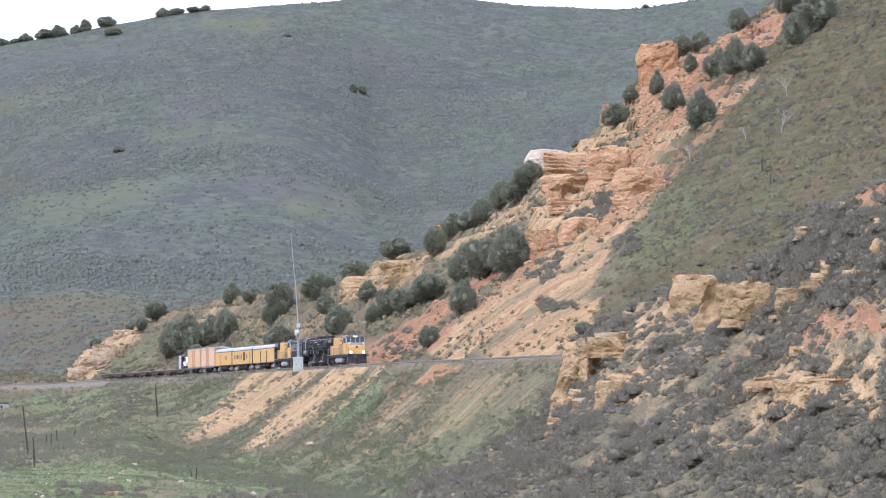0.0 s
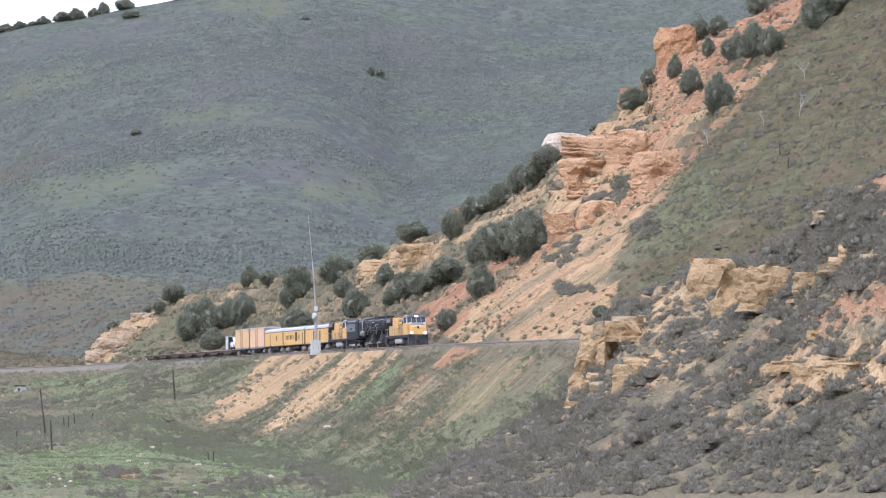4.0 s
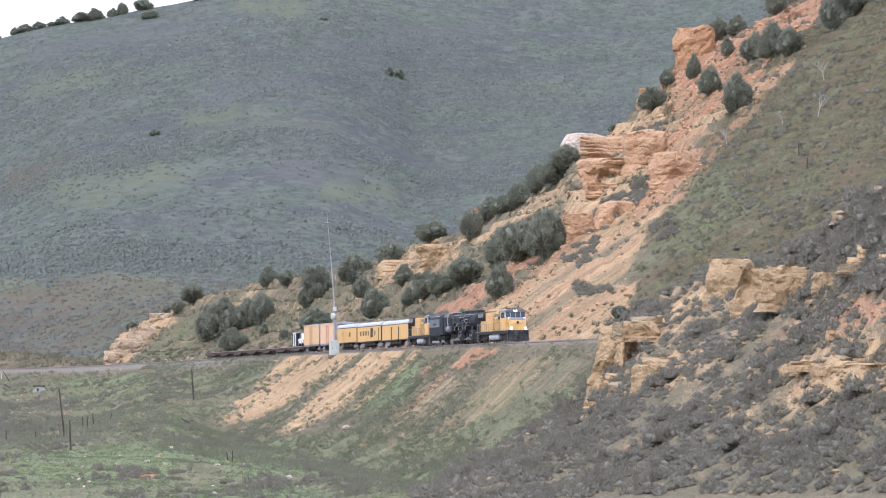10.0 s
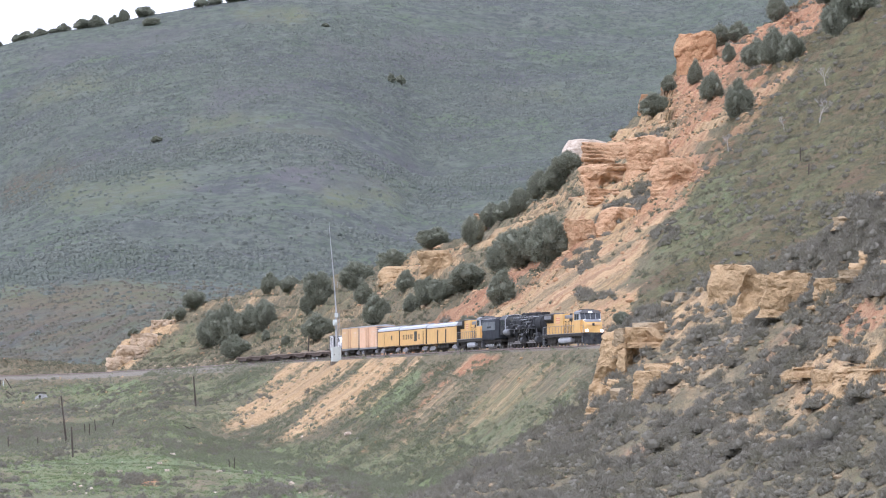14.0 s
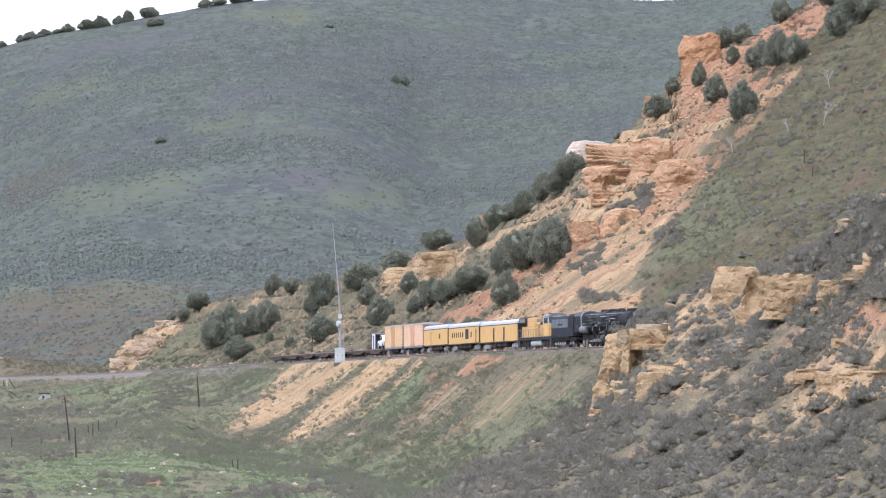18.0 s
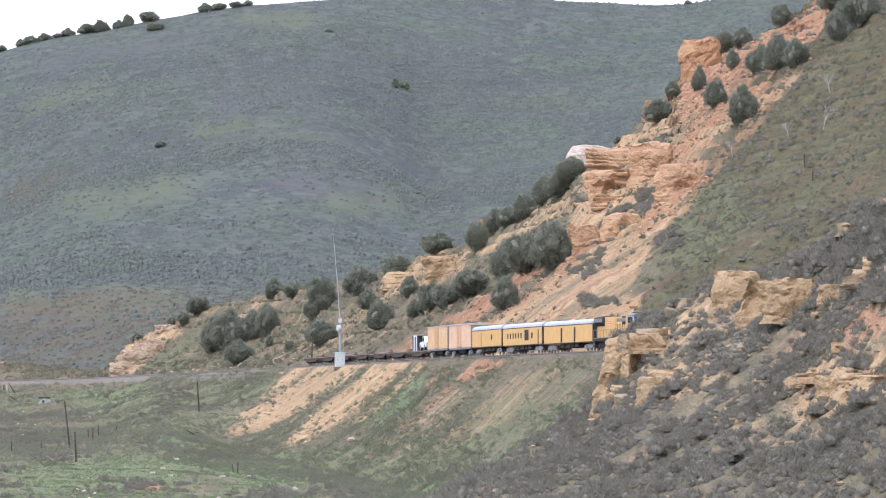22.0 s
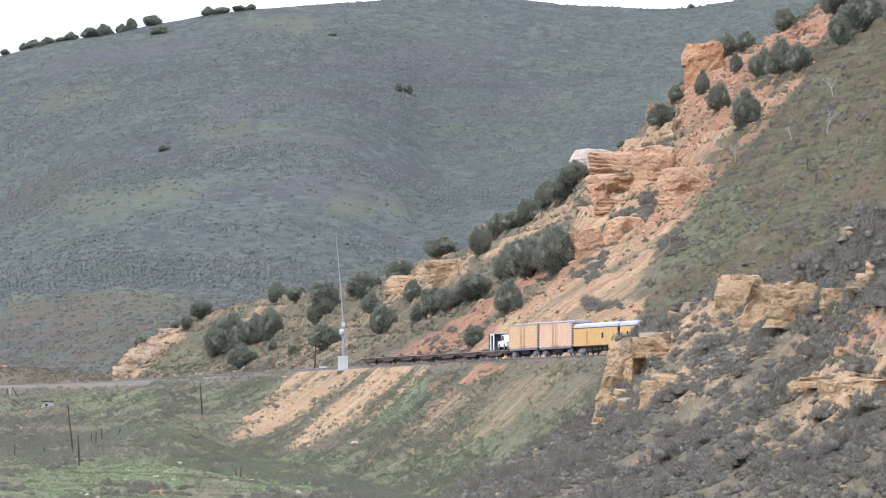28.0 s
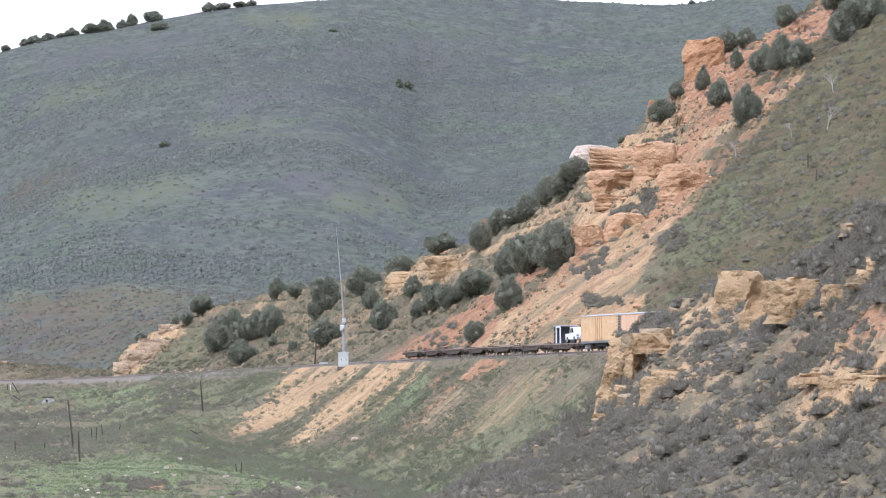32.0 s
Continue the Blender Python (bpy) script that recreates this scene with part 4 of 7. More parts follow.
SLATE_BLUE = surface("faded_blue_black_steel", (0.026, 0.029, 0.034), (0.042, 0.046, 0.052), 0.9, 0.72, grime=(0.058, 0.06, 0.063), grime_scale=0.6, grime_share=0.55)
UNDER = surface("grimy_underframe", (0.035, 0.033, 0.031), (0.07, 0.064, 0.057), 2.0, 0.8)
STEEL = surface("worn_wheel_steel", (0.3, 0.29, 0.28), (0.2, 0.18, 0.165), 3.0, 0.4, 0.6)
RUST = surface("rusty_flatcar_steel", (0.085, 0.07, 0.062), (0.14, 0.11, 0.09), 1.5, 0.85)
DECK = surface("grey_plank_deck", (0.25, 0.2, 0.155), (0.34, 0.285, 0.23), 1.5, 0.9, stretch=(0.3, 3, 1))
RED_PAINT = surface("red_stripe_paint", (0.5, 0.035, 0.025), (0.42, 0.03, 0.02), 1.0, 0.5)
WHITE_PAINT = surface("white_vehicle_paint", (0.78, 0.79, 0.8), (0.7, 0.71, 0.72), 0.8, 0.35)
# Dusty tender panel, made paler still to stand in for its sky reflection.
DUST_SHEEN_PANEL = surface("dusty_panel_painted_sheen", (0.1, 0.114, 0.12), (0.14, 0.157, 0.162), 0.7, 0.6, grime=(0.06, 0.068, 0.074), grime_scale=0.5, grime_share=0.5)
ROD_RUST = surface("rusty_door_rods", (0.34, 0.2, 0.12), (0.45, 0.3, 0.19), 2.0, 0.8)
FADED_LETTERS = surface("faded_pale_lettering", (0.68, 0.53, 0.38), (0.6, 0.42, 0.27), 1.5, 0.7)
BLACK_RUBBER = surface("black_rubber", (0.02, 0.02, 0.02), (0.035, 0.034, 0.033), 3.0, 0.9)


def glass_material():
    m, nt, b = start("dark_window_glass", 0.08)
    b.inputs["Base Color"].default_value = (0.02, 0.024, 0.028, 1)
    b.inputs["Specular IOR Level"].default_value = 0.6
    return m


GLASS = glass_material()


def lamp_glow():
    m, nt, b = start("lit_headlight", 0.2)
    b.inputs["Base Color"].default_value = (0.9, 0.9, 0.85, 1)
    b.inputs["Emission Color"].default_value = (1, 1, 1, 1)
    b.inputs["Emission Strength"].default_value = 1.6
    return m


HEADLIGHT = lamp_glow()


def each(name, dims, material, parent, label="", bevel=0.0):
    """One box-shaped part for every row of dims."""
    for d in dims:
        part(name, boxes(d, bevel=bevel), material, parent, label)


def span(s, a, b):
    """A stretch on the left (s 1) or right (s -1) of a vehicle."""
    return tuple(sorted((s * a, s * b)))


def wheelset(parent, x, r=0.5, name="wheelset", material=None, gauge=0.75):
    """Two wheels on an axle."""
    bm = tubes(((x, -gauge, r), (x, gauge, r), 0.09))
    for y in (-gauge, gauge):
        tube(bm, (x, y - 0.07, r), (x, y + 0.07, r), r, seg=18)
        s = 1 if y > 0 else -1
        tube(bm, (x, y + s * 0.07, r), (x, y + s * 0.13, r), r * 0.55, r * 0.35, seg=14)
    return part(name, bm, material or STEEL, parent)


def bogie(parent, x, axles, spacing, r=0.5, frame=None, width=1.0, high=0.95, name="truck"):
    """A truck: side frames with journal boxes and springs, bolster, and its wheelsets."""
    half = spacing * (axles - 1) / 2
    bm = bmesh.new()
    for s in (-1, 1):
        y = s * width
        prof = [(x - half - 0.55, 0.62), (x - half - 0.3, high - 0.1), (x - half * 0.5, high), (x + half * 0.5, high), (x + half + 0.3, high - 0.1),
                (x + half + 0.55, 0.62), (x + half + 0.2, 0.48), (x + half * 0.45, 0.36), (x - half * 0.45, 0.36), (x - half - 0.2, 0.48)]
        side = sideways(prof, y - 0.09, y + 0.09)
        me = bpy.data.meshes.new("t")
        side.to_mesh(me)
        side.free()
        bm.from_mesh(me)
        bpy.data.meshes.remove(me)
        for k in range(axles):
            xa = x - half + k * spacing
            box(bm, xa - 0.2, xa + 0.2, min(y, y + s * 0.2), max(y, y + s * 0.2), 0.32, 0.72, 0.03)
        for k in range(axles - 1):
            xa = x - half + (k + 0.5) * spacing
            for o in (-0.18, 0.18):
                tube(bm, (xa + o, y + s * 0.14, 0.42), (xa + o, y + s * 0.14, 0.8), 0.1, seg=8)
    box(bm, x - 0.3, x + 0.3, -width, width, 0.6, high + 0.1)
    t = part(name, bm, frame or SILVER, parent)
    for k in range(axles):
        wheelset(t, x - half + k * spacing, r)
    return t


def coupler(parent, x, s):
    bm = boxes((min(x, x + s * 0.5), max(x, x + s * 0.5), -0.13, 0.13, 0.72, 0.98), (min(x + s * 0.4, x + s * 0.72), max(x + s * 0.4, x + s * 0.72), -0.2, 0.2, 0.65, 1.02), bevel=0.03)
    part("coupler", bm, UNDER, parent)


def roof_profile(half, eave, top, n=9):
    """An arched section: (y, z) from one eave over the ridge to the other."""
    return [(half * math.cos(math.pi * i / (n - 1)), eave + (top - eave) * math.sin(math.pi * i / (n - 1)) ** 0.75) for i in range(n)]


def diesel_locomotive(label, lit, stretch=1.0):
    """A six-axle road diesel, 21.6 m over its couplers; it looks along +x."""
    loco = thing("diesel_locomotive", label, "locomotive")
    part("frame", boxes((-10.4, 10.3, -1.5, 1.5, 1.25, 1.62), (-10.4, 10.3, -1.1, 1.1, 1.0, 1.25)), UNDER, loco, "dark grey underframe")
    part("walkway", boxes((-10.5, 10.4, -1.55, 1.55, 1.62, 1.7)), HARBOUR_GREY, loco)
    # hood: low engine hood, equipment housing behind the cab, flared radiator at the rear
    hood = part("engine_hood", boxes((-4.6, 4.2, -0.98, 0.98, 1.7, 3.75), bevel=0.08), YELLOW, loco, "yellow engine hood")
    each("hood_door", [(-4.4 + k * 0.78, -3.7 + k * 0.78, *span(s, 0.98, 1.01), 1.85, 3.3) for k in range(11) for s in (-1, 1)], YELLOW, hood, bevel=0.01)
    each("door_seam", [(-3.72 + k * 0.78, -3.5 + k * 0.78, *span(s, 0.98, 1.02), 1.8, 3.45) for k in range(10) for s in (-1, 1)], UNDER, hood)
    part("hood_top", boxes((-4.6, 4.2, -0.9, 0.9, 3.75, 4.25), bevel=0.1), HARBOUR_GREY, loco, "grey hood top")
    part("exhaust_stack", boxes((-0.6, 0.9, -0.35, 0.35, 4.25, 4.5), bevel=0.05), UNDER, loco)
    rad = part("radiator_housing", extruded([(-1.0, 1.7), (-1.0, 3.25), (1.0, 3.25), (1.0, 1.7)], -10.0, -4.6), YELLOW, loco, "yellow radiator housing")
    prof = [(-1.0, 3.25), (-1.45, 3.7), (-1.45, 4.35), (-1.1, 4.55), (1.1, 4.55), (1.45, 4.35), (1.45, 3.7), (1.0, 3.25)]
    part("radiator_wing", extruded(prof, -10.0, -6.0), UNDER, rad, "dark flared radiator wing")
    block = part("equipment_housing", boxes((-6.0, -1.2, -1.15, 1.15, 1.7, 4.45), bevel=0.06), YELLOW, loco, "tall yellow equipment housing")
    for s in (-1, 1):
        flag = part("flag_panel", boxes((-4.6, -2.7, *span(s, 1.15, 1.17), 3.1, 4.1)), FADED, block, "faded flag emblem panel")
        each("stripe", [(-4.6, -2.7, *span(s, 1.17, 1.18), 3.2 + 0.32 * k, 3.27 + 0.32 * k) for k in range(3)], RED_PAINT, flag, "red stripe")
    each("radiator_grille", [(-9.7, -6.3, *span(s, 1.44, 1.48), 3.8, 4.3) for s in (-1, 1)], HARBOUR_GREY, rad, "grey radiator grille")
    for x in (-9.2, -7.9, -6.7):
        part("radiator_fan", tubes(((x, 0, 4.55), (x, 0, 4.68), 0.62), seg=20), HARBOUR_GREY, rad)
    part("blower_housing", boxes((4.2, 5.7, -1.3, 1.3, 1.7, 4.5), bevel=0.08), YELLOW, loco)
    each("dynamic_brake_grille", [(1.6, 4.0, *span(s, 0.98, 1.02), 3.35, 3.75) for s in (-1, 1)], UNDER, hood)
    cab = part("cab", sideways([(5.7, 1.7), (5.7, 3.4), (8.78, 3.4), (8.78, 1.7)], -1.52, 1.52), YELLOW, loco, "yellow wide-nose cab")
    part("cab_upper", sideways([(5.7, 3.4), (5.7, 4.4), (8.36, 4.4), (8.76, 3.4)], -1.5, 1.5), ROOF_GREY, cab, "pale grey upper cab and window pillars")
    part("cab_roof", extruded([(-1.54, 4.38), (-1.5, 4.52), (-1.1, 4.74), (-0.5, 4.84), (0.5, 4.84), (1.1, 4.74), (1.5, 4.52), (1.54, 4.38)], 5.6, 8.55), HARBOUR_GREY, cab, "dark grey arched cab roof")
    each("side_window", [(x0, x1, *span(s, 1.49, 1.525), 3.48, 4.28) for s in (-1, 1) for x0, x1 in ((5.95, 6.95), (7.1, 8.05))], GLASS, cab, "dark cab side window")
    for y0, y1 in ((-1.4, -0.8), (-0.7, -0.05), (0.05, 0.7), (0.8, 1.4)):
        part("windscreen_pane", sideways([(8.74, 3.5), (8.41, 4.32), (8.46, 4.34), (8.8, 3.52)], y0, y1), GLASS, cab, "dark windscreen pane")
    nose_prof = [(8.7, 1.7), (8.7, 3.5), (9.4, 3.42), (9.95, 3.15), (10.12, 2.6), (10.12, 1.7)]
    nose = part("nose", sideways(nose_prof, -1.25, 1.25), YELLOW, loco, "blunt yellow nose")
    part("nose_top", sideways([(8.8, 3.495), (8.8, 3.54), (9.4, 3.47), (9.97, 3.19), (9.945, 3.15), (9.39, 3.425)], -1.15, 1.15), HARBOUR_GREY, nose)
    band = part("nose_band", boxes((10.09, 10.15, -0.85, 0.85, 2.7, 2.92), bevel=0.02), FADED, nose, "faded winged emblem band")
    part("emblem", boxes((10.15, 10.17, -0.16, 0.16, 2.62, 2.98), bevel=0.008), SLATE_BLUE, band, "plain dark shield shape")
    for s in (-1, 1):
        part("number_board", boxes((9.45, 9.52, min(s * 0.95, s * 1.24), max(s * 0.95, s * 1.24), 3.3, 3.55)), WHITE_PAINT, nose, "plain white number board")
    each("step", [(x - 0.35, x + 0.35, *span(s, 1.2, 1.5), z, z + 0.06) for x in (9.9, -9.9) for s in (-1, 1) for z in (0.35, 0.75, 1.15)], HARBOUR_GREY, loco)
    each("step_side", [(x - 0.4, x - 0.35, *span(s, 1.2, 1.5), 0.3, 1.62) for x in (9.9, -9.9) for s in (-1, 1)], HARBOUR_GREY, loco)
    part("pilot", boxes((10.3, 10.55, -1.5, 1.5, 0.75, 1.7), bevel=0.04), ENGINE_BLACK, loco, "black pilot sheet")
    plow = sideways([(10.4, 0.14), (10.4, 1.2), (10.62, 1.1), (10.74, 0.7), (11.0, 0.16)], -1.5, 1.5)
    each("pilot_plate", [(10.54, 10.6, *span(s, 0.12, 1.45), 0.78, 1.45) for s in (-1, 1)], ENGINE_BLACK, loco)
    part("snow_plow", plow, ENGINE_BLACK, loco, "black snow plow")
    part("fuel_tank", boxes((-3.2, 3.2, -1.38, 1.38, 0.36, 1.24), bevel=0.34), ROOF_GREY, loco, "pale grey rounded fuel tank")
    part("rear_pilot", boxes((-10.65, -10.4, -1.5, 1.5, 0.75, 1.7)), UNDER, loco)
    for s in (-1, 1):
        rail = bmesh.new()
        y = s * 1.5
        tube(rail, (-10.2, y, 2.75), (5.6, y, 2.75), 0.03, seg=6)
        for x in np.linspace(-10.2, 5.6, 11):
            tube(rail, (x, y, 1.7), (x, y, 2.75), 0.028, seg=6)
        part("handrail", rail, HARBOUR_GREY, loco)
        nr = tubes(((8.9, s * 1.45, 2.7), (10.35, s * 1.45, 2.7), 0.03), ((10.35, s * 1.45, 1.7), (10.35, s * 1.45, 2.7), 0.03), seg=6)
        part("nose_handrail", nr, HARBOUR_GREY, loco)
    part("horn", tubes(((6.6, -0.3, 4.8), (7.3, -0.3, 4.85), 0.06, 0.13), ((6.6, 0.0, 4.8), (7.2, 0.0, 4.85), 0.05, 0.12)), SILVER, loco)
    part("air_conditioner", boxes((6.0, 7.4, -0.9, 0.9, 4.7, 4.92), bevel=0.06), UNDER, cab)
    glow = HEADLIGHT if lit else SILVER
    for y in (-1.05, 1.05):
        part("ditch_light", tubes(((10.5, y, 1.95), (10.64, y, 1.95), 0.19), seg=14), glow, loco, "bright ditch light" if lit else "")
    for y in (-0.15, 0.15):
        part("headlight", tubes(((8.4, y, 4.5), (8.62, y, 4.5), 0.11), seg=12), glow, cab)
    for x in (-6.9, 6.9):
        bogie(loco, x, 3, 1.75, 0.53, UNDER, 1.05, 1.05)
    for s in (-1, 1):
        coupler(loco, s * 10.55, s)
    loco.scale = (stretch, 1.0, 1.0)
    return loco


def steam_locomotive():
    """A big articulated steam engine with two sets of eight coupled wheels; it looks along +x."""
    eng = thing("steam_locomotive", "large black articulated steam locomotive towed cold", "steam locomotive")
    part("boiler", tubes(((-6.6, 0, 3.25), (1.5, 0, 3.25), 1.42), ((1.5, 0, 3.25), (7.2, 0, 3.25), 1.42, 1.34), seg=28), ENGINE_BLACK, eng, "dull black boiler", smooth=False)
    part("smokebox", tubes(((7.2, 0, 3.25), (10.6, 0, 3.25), 1.34), ((10.6, 0, 3.25), (10.85, 0, 3.25), 1.22, 1.0), seg=28), SMOKEBOX, eng, "sooty dark smokebox")
    for x in (-5.8, -4.2, -2.5, -0.8, 0.9, 2.6, 4.3, 6.0, 7.2):
        part("boiler_band", tubes(((x - 0.05, 0, 3.25), (x + 0.05, 0, 3.25), 1.445), seg=28), GRAPHITE, eng)
    part("firebox", boxes((-8.6, -5.6, -1.5, 1.5, 1.6, 4.45), bevel=0.35), ENGINE_BLACK, eng)
    for x in (8.4, 9.4):
        part("stack", tubes(((x, 0, 4.5), (x, 0, 4.9), 0.48), seg=16), ENGINE_BLACK, eng)
    for x, r in ((4.6, 0.6), (1.2, 0.7), (-2.4, 0.6)):
        part("dome", tubes(((x, 0, 4.4), (x, 0, 4.85), r), ((x, 0, 4.85), (x, 0, 5.0), r, r * 0.6), seg=18), ENGINE_BLACK, eng)
    cab_prof = [(-1.55, 2.0), (-1.55, 4.15), (-1.2, 4.65), (-0.5, 4.85), (0.5, 4.85), (1.2, 4.65), (1.55, 4.15), (1.55, 2.0)]
    cab = part("cab", extruded(cab_prof, -11.3, -8.4), ENGINE_BLACK, eng, "black cab")
    part("cab_roof", extruded([(y * 1.02, z + 0.05) for y, z in cab_prof[1:-1]] + [(1.3, 4.2), (-1.3, 4.2)], -11.7, -8.3), GRAPHITE, cab)
    part("cab_sheet_rim", extruded([(y * 1.02, z + 0.06) for y, z in cab_prof] + [(y * 0.97, z) for y, z in cab_prof[::-1]], -8.38, -8.28), ROOF_GREY, cab, "pale rim of the cab sheet")
    each("cab_window", [(x, x + 0.8, *span(s, 1.54, 1.57), 3.3, 4.05) for s in (-1, 1) for x in (-10.7, -9.6)], GLASS, cab)
    for s in (-1, 1):
        y0, y1 = sorted((s * 1.3, s * 1.75))
        part("running_board", boxes((-8.4, 9.6, y0, y1, 2.62, 2.7)), GRAPHITE, eng)
    rnd = random.Random(5)
    for s in (-1, 1):
        for k in range(22):
            z = 2.75 + rnd.random() * 1.25
            x = rnd.uniform(-7, 5)
            y = s * (math.sqrt(max(0.1, 1.46 ** 2 - (z - 3.25) ** 2)) + 0.04)
            part("pipe", tubes(((x, y, z), (x + rnd.uniform(2, 5), y, z), 0.06), ((x, y, z), (x, s * 1.5, 2.1), 0.055), seg=6), (GRAPHITE, ENGINE_BLACK, GRAPHITE, SILVER)[k % 4], eng, "grey boiler pipe")
        for k in range(5):
            x = -6.5 + 3.2 * k + rnd.uniform(-0.6, 0.6)
            part("air_tank", tubes(((x, s * 1.55, 2.95), (x + 1.1, s * 1.55, 2.95), 0.27), seg=12), ENGINE_BLACK if k % 2 else GRAPHITE, eng)
        each("frame_sheet", [(x, x + 1.5, *span(s, 1.0, 1.16), 1.75, 2.6) for x in (-7.4, -4.6, -1.5, 1.4, 4.2, 7.0)], ENGINE_BLACK, eng, bevel=0.04)
        each("lubricator", [(x, x + 0.45, *span(s, 1.35, 1.7), 2.7, 3.05) for x in (-3.2, 0.4, 5.4)], GRAPHITE, eng, bevel=0.05)
        for x in (4.6, -2.4):
            part("sand_pipe", tubes(((x, s * 0.6, 4.6), (x - 0.65, s * 1.47, 3.2), 0.045), ((x - 0.65, s * 1.47, 3.2), (x - 0.85, s * 1.1, 1.2), 0.045), seg=6), GRAPHITE, eng)
        part("reservoir", tubes(((-8.1, s * 1.5, 2.35), (-5.9, s * 1.5, 2.35), 0.46), ((-5.9, s * 1.5, 2.35), (-5.75, s * 1.5, 2.35), 0.46, 0.25), seg=16), HARBOUR_GREY, eng, "grey air reservoir below the cab")
        part("lagging_patch", tubes(((-1.9, s * 0.12, 3.3), (0.6, s * 0.12, 3.3), 1.41), seg=28), SMOKEBOX, eng, "worn grey boiler lagging")
        part("hand_rail", tubes(((-8, s * 1.05, 4.35), (9, s * 1.02, 4.3), 0.035), seg=6), SILVER, eng)
        part("step_ladder", tubes(((9.7, s * 1.5, 1.5), (9.2, s * 1.5, 2.7), 0.05), ((10.0, s * 1.5, 1.5), (9.5, s * 1.5, 2.7), 0.05), seg=6), GRAPHITE, eng)
        each("spring_rigging", [(x, x + 1.0, *span(s, 0.95, 1.05), 1.35, 1.5) for x in (-5.4, -3.5, -1.7, 3.0, 4.9, 6.7)], GRAPHITE, eng)
    part("frame", boxes((-10.5, 11.6, -0.6, 0.6, 0.75, 1.9)), UNDER, eng)
    for x0 in (-5.6, 2.8):
        for k in range(4):
            wheelset(eng, x0 + k * 1.85 + 0.0, 0.86, "driving_wheels", UNDER)
        for s in (-1, 1):
            y = s * 1.08
            part("side_rod", boxes((x0 - 0.15, x0 + 5.7, min(y, y + s * 0.1), max(y, y + s * 0.1), 0.62, 0.82)), STEEL, eng, "steel side rod")
            cx = x0 + 6.6
            part("cylinder", tubes(((cx - 0.6, s * 1.22, 1.05), (cx + 0.75, s * 1.22, 1.05), 0.46), ((cx - 0.5, s * 1.22, 1.75), (cx + 0.65, s * 1.22, 1.75), 0.3), seg=18), GRAPHITE, eng)
            part("main_rod", boxes((x0 + 1.8, cx - 0.6, min(y + s * 0.12, y + s * 0.2), max(y + s * 0.12, y + s * 0.2), 0.85, 1.0)), STEEL, eng)
            part("valve_gear", tubes(((x0 + 3.7, y + s * 0.2, 0.9), (x0 + 4.4, y + s * 0.2, 1.9), 0.06), ((x0 + 4.4, y + s * 0.2, 1.9), (cx - 0.4, y + s * 0.2, 1.75), 0.05)), STEEL, eng)
    for x in (10.3, 11.5, -8.0, -9.4):
        wheelset(eng, x, 0.48)
    part("pilot_deck", boxes((10.6, 12.2, -1.45, 1.45, 1.35, 1.6)), ENGINE_BLACK, eng)
    part("pilot", sideways([(11.6, 0.25), (11.7, 1.35), (12.2, 1.35), (12.35, 0.25)], -1.3, 1.3), ENGINE_BLACK, eng)
    part("headlight", tubes(((10.9, 0, 4.25), (11.25, 0, 4.25), 0.25), seg=14), GRAPHITE, eng)
    part("smokebox_door", tubes(((10.85, 0, 3.25), (11.0, 0, 3.25), 0.62, 0.5), seg=20), ENGINE_BLACK, eng)
    eng.scale = (1.04, 1.0, 1.0)
    each("air_pump", [(10.6, 11.4, *span(s, 0.45, 0.95), 1.6, 2.7) for s in (-1, 1)], GRAPHITE, eng, bevel=0.1)
    return eng


def tender():
    t = thing("tender", "dark blue-black tender behind the steam locomotive", "tender")
    prof = [(-1.55, 1.35), (-1.6, 1.6), (-1.6, 4.0), (-1.4, 4.35), (1.4, 4.35), (1.6, 4.0), (1.6, 1.6), (1.55, 1.35)]
    part("tank", extruded(prof, -6.4, 3.4), SLATE_BLUE, t, "large dark blue-black water tank")
    part("coal_bunker", extruded([(-1.6, 1.5), (-1.6, 4.3), (-1.3, 4.6), (1.3, 4.6), (1.6, 4.3), (1.6, 1.5)], 3.4, 6.3), SLATE_BLUE, t)
    part("tank_deck", boxes((-6.3, 3.3, -1.3, 1.3, 4.35, 4.42)), ROOF_GREY, t, "pale dusty tank top")
    part("frame", boxes((-6.6, 6.6, -1.3, 1.3, 1.0, 1.35)), UNDER, t)
    for s in (-1, 1):
        panel = part("side_panel", boxes((-6.2, 3.2, *span(s, 1.6, 1.62), 2.75, 3.95)), DUST_SHEEN_PANEL, t, "dusty blue-grey upper side panel with a painted reflection")
        part("lettering_bar", boxes((-2.6, 0.2, *span(s, 1.62, 1.626), 3.05, 3.3)), SLATE_BLUE, panel, "rubbed unreadable lettering bar")
    for x in (-5.2, -3.85, -2.5, -1.15, 0.2, 3.4, 4.9):
        wheelset(t, x, 0.53)
    for s in (-1, 1):
        y0, y1 = sorted((s * 1.0, s * 1.15))
        each("truck_side", [(-5.9, 0.9, y0, y1, 0.55, 0.98), (2.8, 5.6, y0, y1, 0.55, 0.98)], UNDER, t, bevel=0.05)
    each("journal_box", [(x - 0.17, x + 0.17, *span(s, 1.15, 1.3), 0.38, 0.72) for x in (-5.2, -3.85, -2.5, -1.15, 0.2, 3.4, 4.9) for s in (-1, 1)], ROOF_GREY, t, "pale journal box", 0.03)
    part("ladder", tubes(((-6.45, -1.3, 1.2), (-6.45, -1.3, 4.5), 0.03), ((-6.45, -0.9, 1.2), (-6.45, -0.9, 4.5), 0.03)), SILVER, t)
    for s in (-1, 1):
        coupler(t, s * 6.5, s)
    t.scale = (0.9, 1.0, 1.0)
    return t


